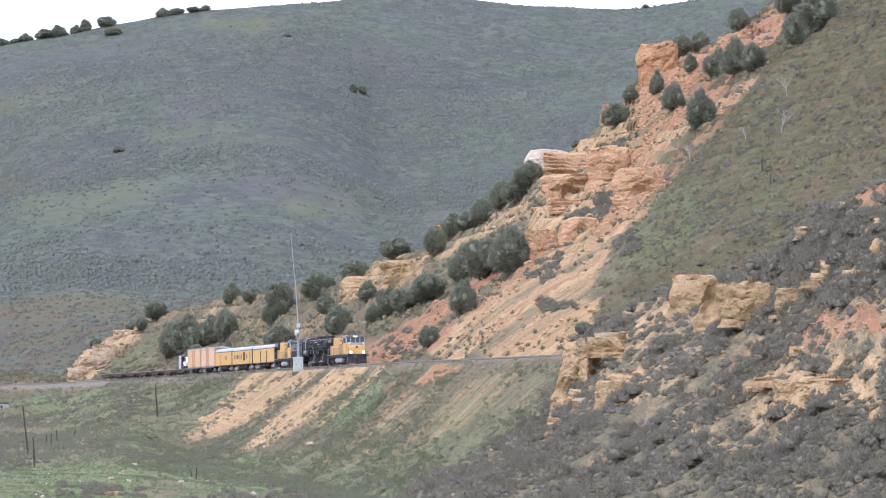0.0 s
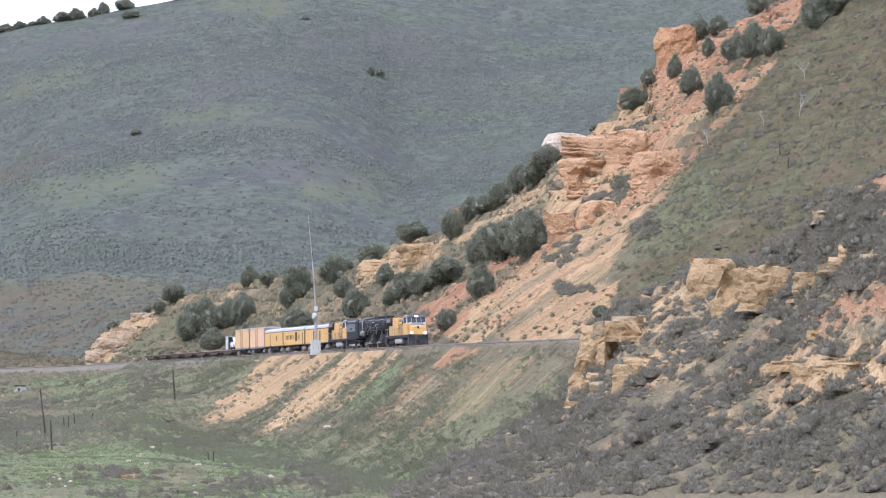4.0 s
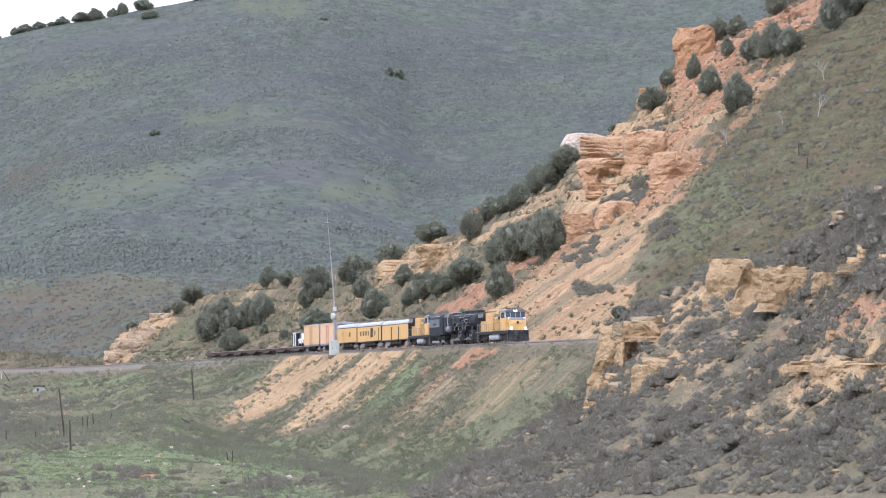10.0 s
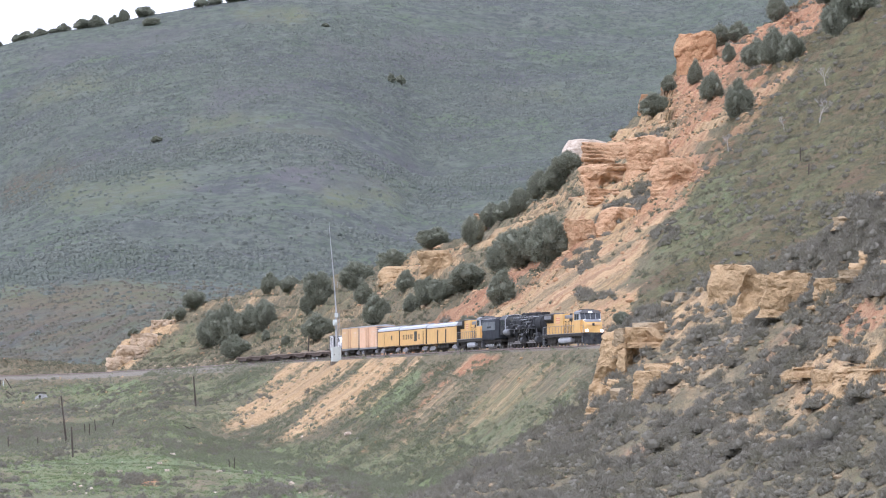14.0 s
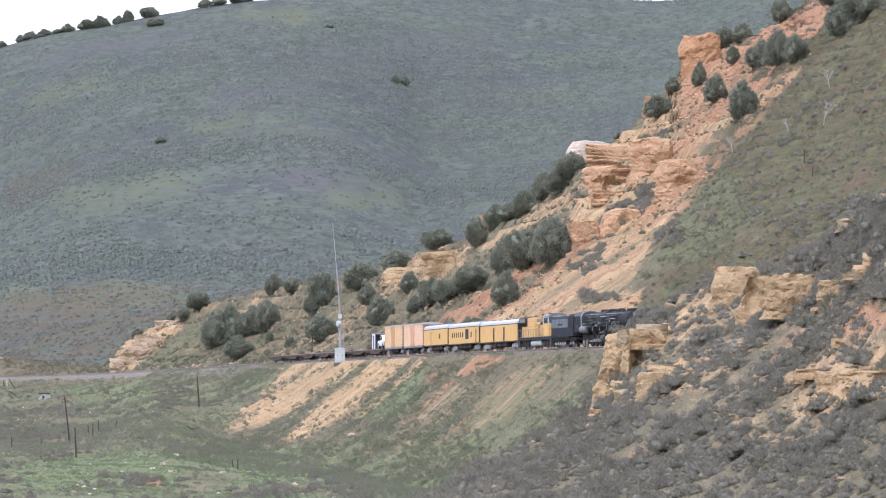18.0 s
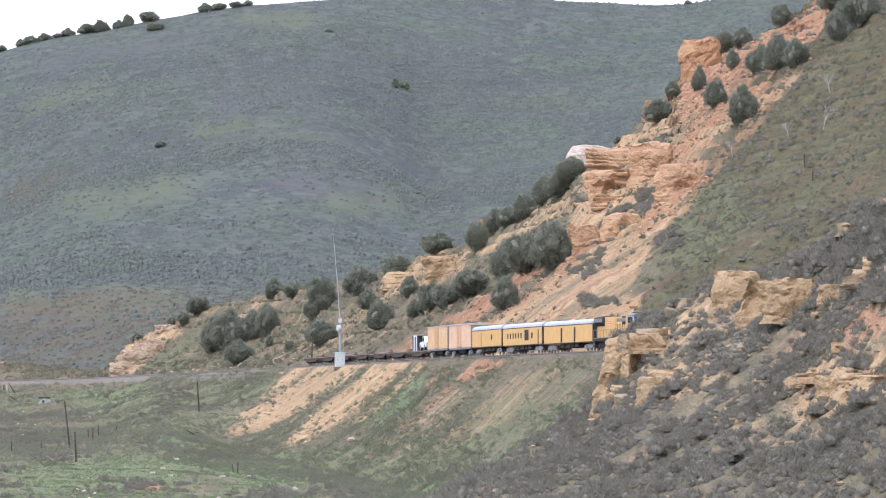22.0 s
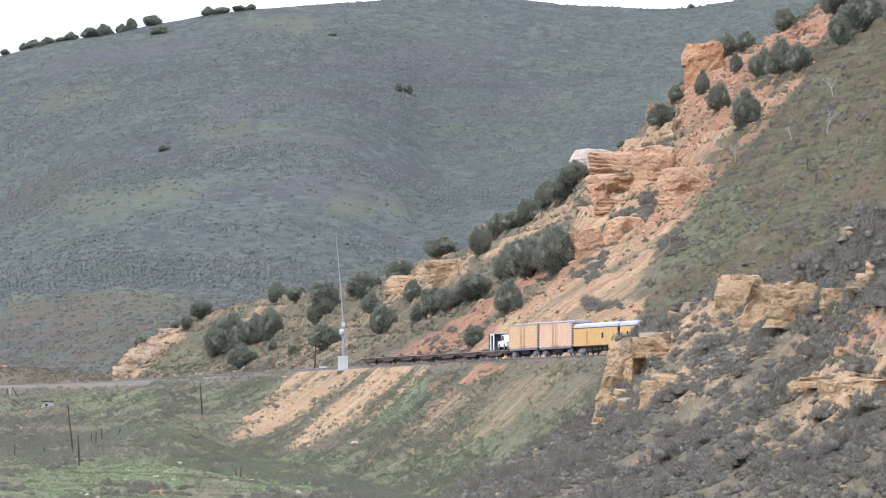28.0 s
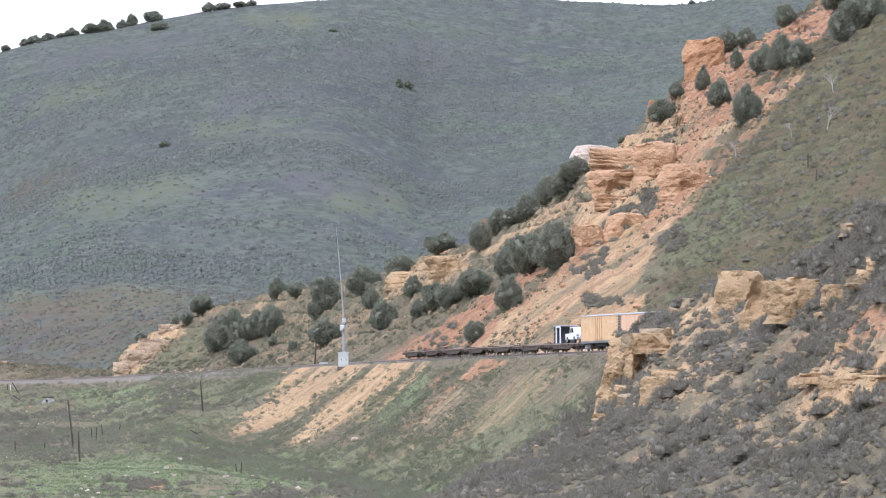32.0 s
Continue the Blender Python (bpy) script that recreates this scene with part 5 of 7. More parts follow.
def passenger_car(length, label, windows, doors):
    """A yellow streamlined car with a grey roof; windows and doors are (x, width) along its side."""
    car = thing("passenger_car", label, "railway car")
    h = length / 2 - 0.5
    eave, top = 3.72, 4.4
    body = part("body", boxes((-h, h, -1.5, 1.5, 1.15, eave)), YELLOW, car, "yellow steel body")
    prof = roof_profile(1.53, eave, top, 11)
    part("roof", extruded(prof, -h - 0.03, h + 0.03), ROOF_GREY, car, "light grey arched roof")
    for s in (-1, 1):
        y0, y1 = sorted((s * 1.5, s * 1.52))
        part("letter_board", boxes((-h, h, y0, y1, 3.62, 3.71)), UNDER, body, "dark band under the eaves")
        part("sill_band", boxes((-h, h, y0, y1, 1.15, 1.26)), UNDER, body, "dark sill band")
        for x, w, z0, z1 in windows:
            part("window", boxes((x - w / 2, x + w / 2, min(s * 1.49, s * 1.53), max(s * 1.49, s * 1.53), z0, z1)), GLASS, body)
        for x, w in doors:
            d = part("door", boxes((x - w / 2, x + w / 2, min(s * 1.49, s * 1.525), max(s * 1.49, s * 1.525), 1.3, 3.3)), UNDER, body, "dark door recess")
    for x in (-h - 0.2, h + 0.2):
        e = 1 if x > 0 else -1
        part("end_panel", boxes((*span(e, h, h + 0.04), -1.47, 1.47, 1.2, 3.7)), UNDER, car, "dark end wall")
        part("end_diaphragm", boxes((x - 0.2, x + 0.2, -1.0, 1.0, 1.2, 3.8)), UNDER, car, "dark end diaphragm")
    each("underfloor_box", [(x0, x1, -1.3, 1.3, 0.55, 1.15) for x0, x1 in ((-4.5, -2.6), (-1.9, 0.4), (1.0, 2.2), (2.8, 4.6))], UNDER, car, bevel=0.05)
    each("roof_vent", [(x - 0.25, x + 0.25, -0.25, 0.25, top - 0.03, top + 0.14) for x in (-h + (k + 0.5) * 2 * h / 5 for k in range(5))], HARBOUR_GREY, car, bevel=0.03)
    for x in (-h + 3.0, h - 3.0):
        bogie(car, x, 3 if length > 22 else 2, 1.7 if length > 22 else 2.4, 0.46, SILVER, 1.02, 0.95)
    for s in (-1, 1):
        coupler(car, s * (length / 2 - 0.55), s)
    return car


def box_car(length, label, shade):
    """An insulated freight car with ribbed ends, a plug door and a flat grey roof."""
    car = thing("box_car", label, "railway car")
    h = length / 2 - 0.65
    body = part("body", boxes((-h, h, -1.48, 1.48, 1.32, 4.66)), shade, car, "faded orange sides")
    part("roof", extruded([(-1.55, 4.66), (-1.55, 4.76), (0, 4.95), (1.55, 4.76), (1.55, 4.66)], -h - 0.05, h + 0.05), ROOF_GREY, car, "pale grey roof")
    each("end_rib", [(*span(s, h, h + 0.1), -1.45, 1.45, z, z + 0.2) for s in (-1, 1) for z in np.arange(1.2, 4.5, 0.35)], HARBOUR_GREY, car, "grey end rib", 0.04)
    for s in (-1, 1):
        y0, y1 = sorted((s * 1.48, s * 1.53))
        part("plug_door", boxes((-1.6, 1.6, y0, y1, 1.38, 4.5), bevel=0.01), shade, body)
        for x in (-1.3, -0.5, 0.5, 1.3):
            part("locking_rod", tubes(((x, s * 1.56, 1.3), (x, s * 1.56, 4.5), 0.04), seg=6), ROD_RUST, body, "rusty locking rod")
        each("door_rail", [(-1.65, 1.65, *span(s, 1.53, 1.57), z, z + 0.06) for z in (1.5,)], ROD_RUST, body)
        each("side_seam", [(x, x + 0.05, *span(s, 1.48, 1.5), 1.34, 4.6) for x in np.arange(-h + 0.9, h - 0.5, 1.3) if abs(x) > 1.9], surface_seam, body)
        each("faded_lettering", [(-h + 1.0, -4.2, *span(s, 1.48, 1.505), 3.9, 4.1), (4.0, h - 1.6, *span(s, 1.48, 1.505), 3.7, 3.95), (4.4, h - 2.4, *span(s, 1.48, 1.505), 3.2, 3.4)], FADED_LETTERS, body, "faded unreadable lettering bar")
        part("sill", boxes((-h, h, min(s * 1.35, s * 1.49), max(s * 1.35, s * 1.49), 1.02, 1.32)), HARBOUR_GREY, car, "grey side sill")
    part("underframe", boxes((-h, h, -0.6, 0.6, 0.7, 1.32), (-2.5, 2.5, -1.1, 1.1, 0.55, 1.0)), UNDER, car)
    each("ladder_rung", [(x - 0.2, x + 0.2, *span(s, 1.53, 1.58), z, z + 0.05) for x in (-h + 0.25, h - 0.25) for s in (-1, 1) for z in np.arange(1.2, 4.6, 0.4)], HARBOUR_GREY, car)
    for x in (-h + 2.0, h - 2.0):
        bogie(car, x, 2, 1.75, 0.44, SILVER, 1.0, 0.88)
    for s in (-1, 1):
        coupler(car, s * (length / 2 - 0.6), s)
    return car


surface_seam = surface("brown_seams", (0.6, 0.39, 0.22), (0.53, 0.33, 0.18), 2.0, 0.7)


def flat_car(length):
    car = thing("flat_car", "empty brown steel flat car with a plank deck", "railway car", group="flat cars of the train")
    h = length / 2 - 0.4
    part("deck", boxes((-h, h, -1.57, 1.57, 1.055, 1.16)), DECK, car, "weathered plank deck")
    for s in (-1, 1):
        y0, y1 = sorted((s * 1.3, s * 1.5))
        sill = part("side_sill", sideways([(-h, 1.02), (h, 1.02), (h, 0.72), (h * 0.62, 0.72), (h * 0.45, 0.42), (-h * 0.45, 0.42), (-h * 0.62, 0.72), (-h, 0.72)], y0, y1), RUST, car, "rust-brown side sill")
        each("stake_pocket", [(x - 0.1, x + 0.1, *span(s, 1.5, 1.6), 0.7, 1.05) for x in np.linspace(-h + 0.6, h - 0.6, 12)], RUST, sill)
    for x in (-h, h):
        s = 1 if x > 0 else -1
        part("end_stand", boxes((min(x, x - s * 0.5), max(x, x - s * 0.5), -1.35, 1.35, 0.75, 1.3)), RUST, car)
        part("brake_wheel", tubes(((x - s * 0.2, -0.9, 1.28), (x - s * 0.2, -0.9, 1.5), 0.04), ((x - s * 0.2, -1.05, 1.5), (x - s * 0.2, -0.75, 1.5), 0.05)), UNDER, car)
    for x in (-h + 1.9, h - 1.9):
        bogie(car, x, 2, 1.75, 0.44, RUST, 1.0, 0.85)
    for s in (-1, 1):
        coupler(car, s * (length / 2 - 0.6), s)
    return car


def cargo_container():
    """A short dark steel shelter with an open, light-framed front."""
    c = thing("equipment_shelter", "dark grey equipment shelter with a white frame and open door", "container")
    part("shell", boxes((-1.7, -1.55, -1.2, 1.2, 0.1, 2.5), (-1.7, 1.6, -1.2, 1.2, 2.4, 2.5), (-1.7, 1.6, 1.1, 1.2, 0.1, 2.5), (-1.7, 1.6, -1.2, 1.2, 0.0, 0.12)), HARBOUR_GREY, c)
    part("dark_panel", boxes((-1.72, -0.7, -1.24, -1.2, 0.15, 2.4), bevel=0.01), SLATE_BLUE, c, "dark slatted side panel")
    each("louvre", [(-1.5, -0.95, -1.27, -1.24, z, z + 0.22) for z in (0.35, 0.95, 1.55)], HARBOUR_GREY, c)
    part("white_frame", boxes((-0.7, -0.45, -1.24, -1.1, 0.1, 2.5), (-0.45, 1.6, -1.24, -1.1, 2.25, 2.5), (1.4, 1.6, -1.24, -1.1, 0.1, 2.25)), WHITE_PAINT, c, "white door frame")
    part("roof_edge", boxes((-1.78, 1.68, -1.28, 1.28, 2.5, 2.58)), ROOF_GREY, c)
    return c


def pickup_truck():
    p = thing("pickup_truck", "white pickup truck tied down on a flat car", "vehicle")
    body_prof = [(-2.5, 0.45), (-2.5, 1.05), (-0.6, 1.08), (-0.35, 1.75), (1.0, 1.78), (1.55, 1.15), (2.5, 1.02), (2.55, 0.45)]
    part("body", sideways(body_prof, -0.95, 0.95), WHITE_PAINT, p, "white body")
    for s in (-1, 1):
        part("side_window", sideways([(-0.3, 1.15), (-0.15, 1.66), (0.3, 1.68), (0.3, 1.15)], *span(s, 0.94, 0.97)), GLASS, p)
        part("side_window", sideways([(0.42, 1.15), (0.42, 1.68), (0.95, 1.68), (1.35, 1.15)], *span(s, 0.94, 0.97)), GLASS, p)
    for x in (-1.6, 1.6):
        for s in (-1, 1):
            w = part("wheel", tubes(((x, s * 0.72, 0.38), (x, s * 0.98, 0.38), 0.38), seg=18), BLACK_RUBBER, p)
            part("rim", tubes(((x, s * 0.975, 0.38), (x, s * 1.0, 0.38), 0.22), seg=12), SILVER, w)
    each("bumper", [(2.5, 2.68, -0.9, 0.9, 0.42, 0.66), (-2.66, -2.5, -0.9, 0.9, 0.42, 0.66)], SILVER, p, bevel=0.03)
    each("headlight", [(2.5, 2.57, *span(s, 0.6, 0.9), 0.75, 0.95) for s in (-1, 1)], SILVER, p)
    p.scale = (1.1, 1.1, 1.28)
    return p


def timber_stack(n):
    t = thing("timber_load", "low load of grey-brown timbers on a flat car", "timber")
    for k in range(n):
        part("beam", boxes((-3.2 + 0.2 * (k % 2), 3.3, -1.0 + k * 0.45, -0.62 + k * 0.45, 0, 0.22), bevel=0.02), DECK, t)
    return t


# every vehicle with the reach of its middle, counted from the rear of the last box car
TRAIN = []
TRAIN.append((diesel_locomotive("yellow and grey diesel locomotive with lit ditch lights", True), 175.0))
TRAIN.append((steam_locomotive(), 151.2))
TRAIN.append((tender(), 133.1))
TRAIN.append((diesel_locomotive("yellow and grey diesel locomotive coupled behind the tender", False, 0.92), 117.6))
WIN = (2.2, 2.95)
TRAIN.append((passenger_car(25.6, "yellow baggage car with a grey arched roof", [], [(-3.2, 0.8), (3.5, 0.8)]), 95.5))
TRAIN.append((passenger_car(24.4, "yellow crew car with small windows and grey roof", [(x, 0.55, *WIN) for x in (-8.6, -7.0, -5.4, -3.8, -2.2, -0.6)] + [(2.7, 2.3, 1.85, 3.35), (5.9, 0.7, 2.1, 2.9)], [(9.6, 0.5)]), 70.2))
TRAIN.append((passenger_car(21.4, "yellow storage car with one window and grey roof", [(3.4, 0.8, *WIN)], [(-3.8, 0.22)]), 47.2))
TRAIN.append((box_car(18.6, "faded pinkish-orange insulated box car with grey roof", FADED_PINK), 27.1))
TRAIN.append((box_car(18.2, "faded orange insulated box car at the rear of the closed cars", FADED), 8.6))
flat = flat_car(18.0)
for k in range(7):
    TRAIN.append((flat if k == 0 else copy_thing(flat, Matrix()), -9.6 - 18.0 * k))
TRAIN.append((cargo_container(), -13.2, 1.16))
TRAIN.append((pickup_truck(), -6.6, 1.16))
TRAIN.append((timber_stack(3), -27.0, 1.16))
TRAIN.append((timber_stack(4), -45.5, 1.16))
TRAIN.append((copy_thing(TRAIN[-1][0], Matrix()), -81.0, 1.16))
START, SPEED = 856.3, 10.020


def motions():
    """The whole train rolls along the track at an even pace."""
    for car, reach, *lift in TRAIN:
        rows = []
        for t in np.arange(0, 32.1, 2.0):
            s = START + reach + SPEED * t
            a, b = on_track(s - 6), on_track(s + 6)
            p = (a + b) / 2
            rows.append((float(t), pose(p[0], p[1], bed_height(p[1]) + RAIL_TOP + (lift[0] if lift else 0.0), 0, 0, math.degrees(math.atan2(b[1] - a[1], b[0] - a[0])))))
        walk(car, rows)


# ---- plants ----
def sprig_ball(rng, n, flat=0.75, blade=0.34, thick=0.13):
    """n leafy blades (triangles) standing out from a squat dome of radius 1, and the numbers to shift them by."""
    th = rng.uniform(0, 2 * np.pi, n)
    up = rng.uniform(0.02, 1, n) ** 0.8
    r = np.sqrt(np.maximum(0, 1 - up ** 2)) * rng.uniform(0.55, 1.0, n)
    lump = 1 + 0.16 * np.sin(3 * th + rng.uniform(0, 6)) + 0.12 * np.sin(5 * th + 4 * up + rng.uniform(0, 6))
    c = np.c_[r * lump * np.cos(th), r * lump * np.sin(th), up * lump * flat * rng.uniform(0.7, 1.08, n)]
    out = c / np.maximum(1e-3, np.linalg.norm(c, axis=1))[:, None] + rng.normal(0, 0.45, (n, 3)) + np.array([0, 0, 0.35])
    out /= np.linalg.norm(out, axis=1)[:, None]
    side = np.cross(out, rng.normal(0, 1, (n, 3)))
    side /= np.linalg.norm(side, axis=1)[:, None]
    size = blade * rng.uniform(0.6, 1.3, n)[:, None]
    w = thick * rng.uniform(0.7, 1.4, n)[:, None]
    tri = np.stack([c - side * w - out * size * 0.4, c + side * w - out * size * 0.4, c + out * size * 0.7], 1)
    return tri.reshape(-1, 3), np.arange(3 * n).reshape(-1, 3)


def dome(rng, flat=0.7, seg=6):
    a = np.arange(seg) * 2 * np.pi / seg
    j = lambda: rng.uniform(0.82, 1.12, seg)
    ring = lambda r, z: np.c_[r * np.cos(a), r * np.sin(a), z * np.ones(seg)]
    v = np.concatenate([ring(0.8 * j(), -0.1), ring(0.95 * j(), 0.35 * flat * j()), ring(0.5 * j(), 0.8 * flat * j()), [[0.1, 0, flat * rng.uniform(0.85, 1.05)]]])
    f = []
    for k in range(2):
        for i in range(seg):
            p, q, r, s = k * seg + i, k * seg + (i + 1) % seg, (k + 1) * seg + (i + 1) % seg, (k + 1) * seg + i
            f += [(p, q, r), (p, r, s)]
    f += [(2 * seg + i, 2 * seg + (i + 1) % seg, 3 * seg) for i in range(seg)]
    return v, np.array(f)


def knob(rng, seg=5):
    """A small round bush for the distance."""
    a = np.arange(seg) * 2 * np.pi / seg
    r0, r1, z1 = rng.uniform(0.8, 1.05, seg), rng.uniform(0.7, 0.95, seg), rng.uniform(0.4, 0.7, seg)
    v = np.concatenate([np.c_[r0 * np.cos(a), r0 * np.sin(a), -0.15 * np.ones(seg)], np.c_[r1 * np.cos(a + 0.5), r1 * np.sin(a + 0.5), z1], [[rng.uniform(-0.2, 0.2), 0, rng.uniform(0.85, 1.05)]]])
    f = []
    for i in range(seg):
        j = (i + 1) % seg
        f += [(i, j, seg + j), (i, seg + j, seg + i), (seg + i, seg + j, 2 * seg)]
    return v, np.array(f)


def scattered(name, templates, places, sizes, seed, material, label, category, smooth=False):
    """One object of many plants: each a turned and scaled copy of one of the templates."""
    rng = np.random.RandomState(seed)
    vs, fs, base = [], [], 0
    pick = rng.randint(0, len(templates), len(places))
    for k, (tv, tf) in enumerate(templates):
        idx = np.where(pick == k)[0]
        if not len(idx):
            continue
        th = rng.uniform(0, 2 * np.pi, len(idx))
        c, s = np.cos(th), np.sin(th)
        sx = sizes[idx] * rng.uniform(0.8, 1.25, len(idx))
        sz = sizes[idx] * rng.uniform(0.75, 1.2, len(idx))
        x = (tv[None, :, 0] * c[:, None] - tv[None, :, 1] * s[:, None]) * sx[:, None] + places[idx, 0, None]
        y = (tv[None, :, 0] * s[:, None] + tv[None, :, 1] * c[:, None]) * sx[:, None] + places[idx, 1, None]
        z = tv[None, :, 2] * sz[:, None] + places[idx, 2, None]
        v = np.stack([x, y, z], -1).reshape(-1, 3)
        f = (tf[None] + (np.arange(len(idx)) * len(tv))[:, None, None]).reshape(-1, 3) + base
        vs.append(v)
        fs.append(f)
        base += len(v)
    me = mesh_of(name, np.concatenate(vs), np.concatenate(fs), smooth)
    me.materials.append(material)
    return tagged(new(name, me), label, category, kind="stuff")


# the corner spots of the sheet where plants may stand, with the share of ground that each stands for
MID = lambda a: (a[:-1, :-1] + a[1:, :-1] + a[:-1, 1:] + a[1:, 1:]) / 4
CX, CY = MID(LX), MID(LY)
CELL = np.abs((LX[1:, :-1] - LX[:-1, :-1]) * (LY[:-1, 1:] - LY[:-1, :-1]) - (LY[1:, :-1] - LY[:-1, :-1]) * (LX[:-1, 1:] - LX[:-1, :-1]))
CS = np.broadcast_to(STRIP[:-1, None], CX.shape)
CSOIL = [MID(SOIL[..., k]) for k in range(4)]
SEEN = np.broadcast_to(np.abs((BEAR[:-1] + BEAR[1:]) / 2) < 0.094, CX.shape)
PATCHY = fbm(CX / 9, CY / 18, 3, 2)
BROAD = fbm(CX / 60, CY / 130, 3, 5)


def sow(rng, n, weight):
    """n spots on the ground, drawn by the weight per square metre."""
    p = np.clip(weight, 0, None) * CELL * SEEN
    c = np.cumsum(p.ravel())
    k = np.searchsorted(c, rng.uniform(0, c[-1], n))
    r, q = np.unravel_index(np.minimum(k, p.size - 1), p.shape)
    u, v = rng.uniform(0, 1, n), rng.uniform(0, 1, n)
    at = lambda a: (a[r, q] * (1 - u) + a[r + 1, q] * u) * (1 - v) + (a[r, q + 1] * (1 - u) + a[r + 1, q + 1] * u) * v
    return np.c_[at(LX), at(LY), at(LZ)]


SCRUB_PATCHES = [
    [(-3.2, 973), (0.7, 953), (3.9, 913), (3.4, 900), (-2.1, 940)], [(20.3, 868), (22.7, 860), (26.6, 829), (25.5, 828), (21.2, 857)],
    [(34.5, 963), (37.3, 948), (36.8, 935), (33.9, 946)], [(30.3, 945), (35, 942), (34.5, 923), (30.8, 938)], [(25.9, 941), (29.6, 945), (30.8, 938), (26.7, 926)],
    [(35.9, 1030), (41.4, 1014), (41.2, 997), (36.5, 1018)], [(20.4, 915), (25.9, 917), (26.5, 906), (21, 884)],
    [(28, 953), (35, 957), (37, 936), (32, 913), (27, 911), (24.5, 917)], [(23, 908), (26, 905), (25, 886), (22, 874)], [(34, 887), (38, 876), (37, 858), (33.5, 864)],
]
MEADOW_BUSHES = [
    (-57.3, 740.5), (-53.0, 702.3), (-50.6, 693.6), (-51.3, 671.4), (-54.3, 749.6), (-47.4, 714.6), (-41.5, 704.6), (-39.4, 681.1), (-38.0, 693.0),
    (-38.3, 718.1), (-54.2, 781.3), (-61.4, 866.0), (-59.5, 883.2), (-57.6, 894.3), (-54.3, 870.0), (-54.8, 899.1), (-60.1, 947.4), (-65.0, 943.8),
    (-72.0, 993.8), (-67.3, 1021.6), (-32.3, 711.0), (-29.9, 688.9), (-25.4, 697.3), (-22.4, 714.3), (-18.3, 693.5), (-67.5, 909.4), (-74.2, 971.4),
    (-52.1, 869.2), (-49.9, 918.0), (-45.6, 873.8), (-56.9, 1000.6), (-47.0, 951.2), (-15.8, 704.1), (-12.7, 692.8), (-25.6, 766.2), (-10.8, 750.9),
]


def plant_sage():
    rng = np.random.RandomState(11)
    bare = 1 - np.clip(CSOIL[0] * 0.9 + CSOIL[1] * 0.85 + CSOIL[3] * 2, 0, 1)
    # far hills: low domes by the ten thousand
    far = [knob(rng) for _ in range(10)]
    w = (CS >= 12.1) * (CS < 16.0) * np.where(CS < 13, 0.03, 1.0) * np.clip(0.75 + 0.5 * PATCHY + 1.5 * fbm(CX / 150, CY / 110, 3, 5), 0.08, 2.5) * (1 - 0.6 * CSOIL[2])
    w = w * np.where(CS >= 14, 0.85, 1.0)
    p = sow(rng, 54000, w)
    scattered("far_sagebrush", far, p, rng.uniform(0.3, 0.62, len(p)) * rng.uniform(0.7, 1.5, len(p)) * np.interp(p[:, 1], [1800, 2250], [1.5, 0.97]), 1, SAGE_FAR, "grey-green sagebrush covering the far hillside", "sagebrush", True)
    # the spur before the track
    near = [sprig_ball(rng, 210, flat=0.95, blade=0.44, thick=0.038) for _ in range(8)]
    cores = [dome(rng, 1.0, 9) for _ in range(6)]
    spur = (CS >= 3.92) & (CS < 5.1)
    shelf = 1 - 0.4 * inside(CX, CY, [(33.5, 546), (45, 534), (43.5, 500), (32.5, 520)])
    w = spur * shelf * (CX > -0.004 * CY) * np.clip(0.9 + 1.6 * PATCHY, 0.08, 2) * (0.2 + 0.8 * bare) * np.where(CX > 33, 1.6, 1.0)
    p = sow(rng, 3900, w)
    size = rng.uniform(0.35, 0.85, len(p)) * rng.uniform(0.8, 1.15, len(p))
    scattered("sagebrush", near, p, size, 2, SAGE, "grey sagebrush on the rocky spur", "sagebrush")
    scattered("sagebrush_hearts", cores, p, size * 0.74, 2, SAGE_CORE, "darker filler domes inside the sagebrush", "sagebrush", True)
    # sagebrush on the grassy hill behind the spur
    slope = ((CS > 9.0) & (CS < 10.9)) & (CX > np.interp(CY, [800, 880, 950, 1000], [30, 38, 47, 56]))
    p = sow(rng, 1300, slope * np.clip(0.45 + 0.8 * PATCHY, 0.05, 2) * np.clip((CX - 0.045 * CY) / 14 + 0.6, 0.3, 1.4))
    size = rng.uniform(0.35, 0.8, len(p))
    scattered("hillside_sagebrush", near, p, size, 12, SAGE, "grey sagebrush on the grassy hill", "sagebrush")
    scattered("hillside_sage_hearts", cores, p, size * 0.74, 12, SAGE_CORE, "darker filler domes inside the hillside sagebrush", "sagebrush", True)
    # the big bushes of the spur, one by one
    rnd = random.Random(21)
    kinds = []
    for n in range(6):
        lobes = [(np.zeros(3), 0.8)] + [(np.array([rnd.uniform(-1.1, 1.1), rnd.uniform(-0.8, 0.8), rnd.uniform(-0.1, 0.15)]), rnd.uniform(0.4, 0.75)) for _ in range(6)]
        lv, lf, hv, hf, a, b = [], [], [], [], 0, 0
        for c, r in lobes:
            tv, tf = sprig_ball(rng, int(620 * r * r), flat=1.0, blade=0.27 / r, thick=0.024 / r)
            lv.append(tv * r + c)
            lf.append(tf + a)
            a += len(tv)
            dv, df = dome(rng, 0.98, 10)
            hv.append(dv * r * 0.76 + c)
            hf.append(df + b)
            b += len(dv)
        leaves, heart = mesh_of("sagebrush_bush", np.concatenate(lv), np.concatenate(lf)), mesh_of("inner_dome", np.concatenate(hv), np.concatenate(hf), True)
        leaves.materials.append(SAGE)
        heart.materials.append(SAGE_CORE)
        kinds.append((leaves, heart))
    p = sow(rng, 298, spur * shelf * (CX > 0) * np.clip(0.6 + 1.6 * PATCHY, 0.03, 2) * (0.3 + 0.7 * bare) * np.where(CX > 33, 1.8, 1.0))
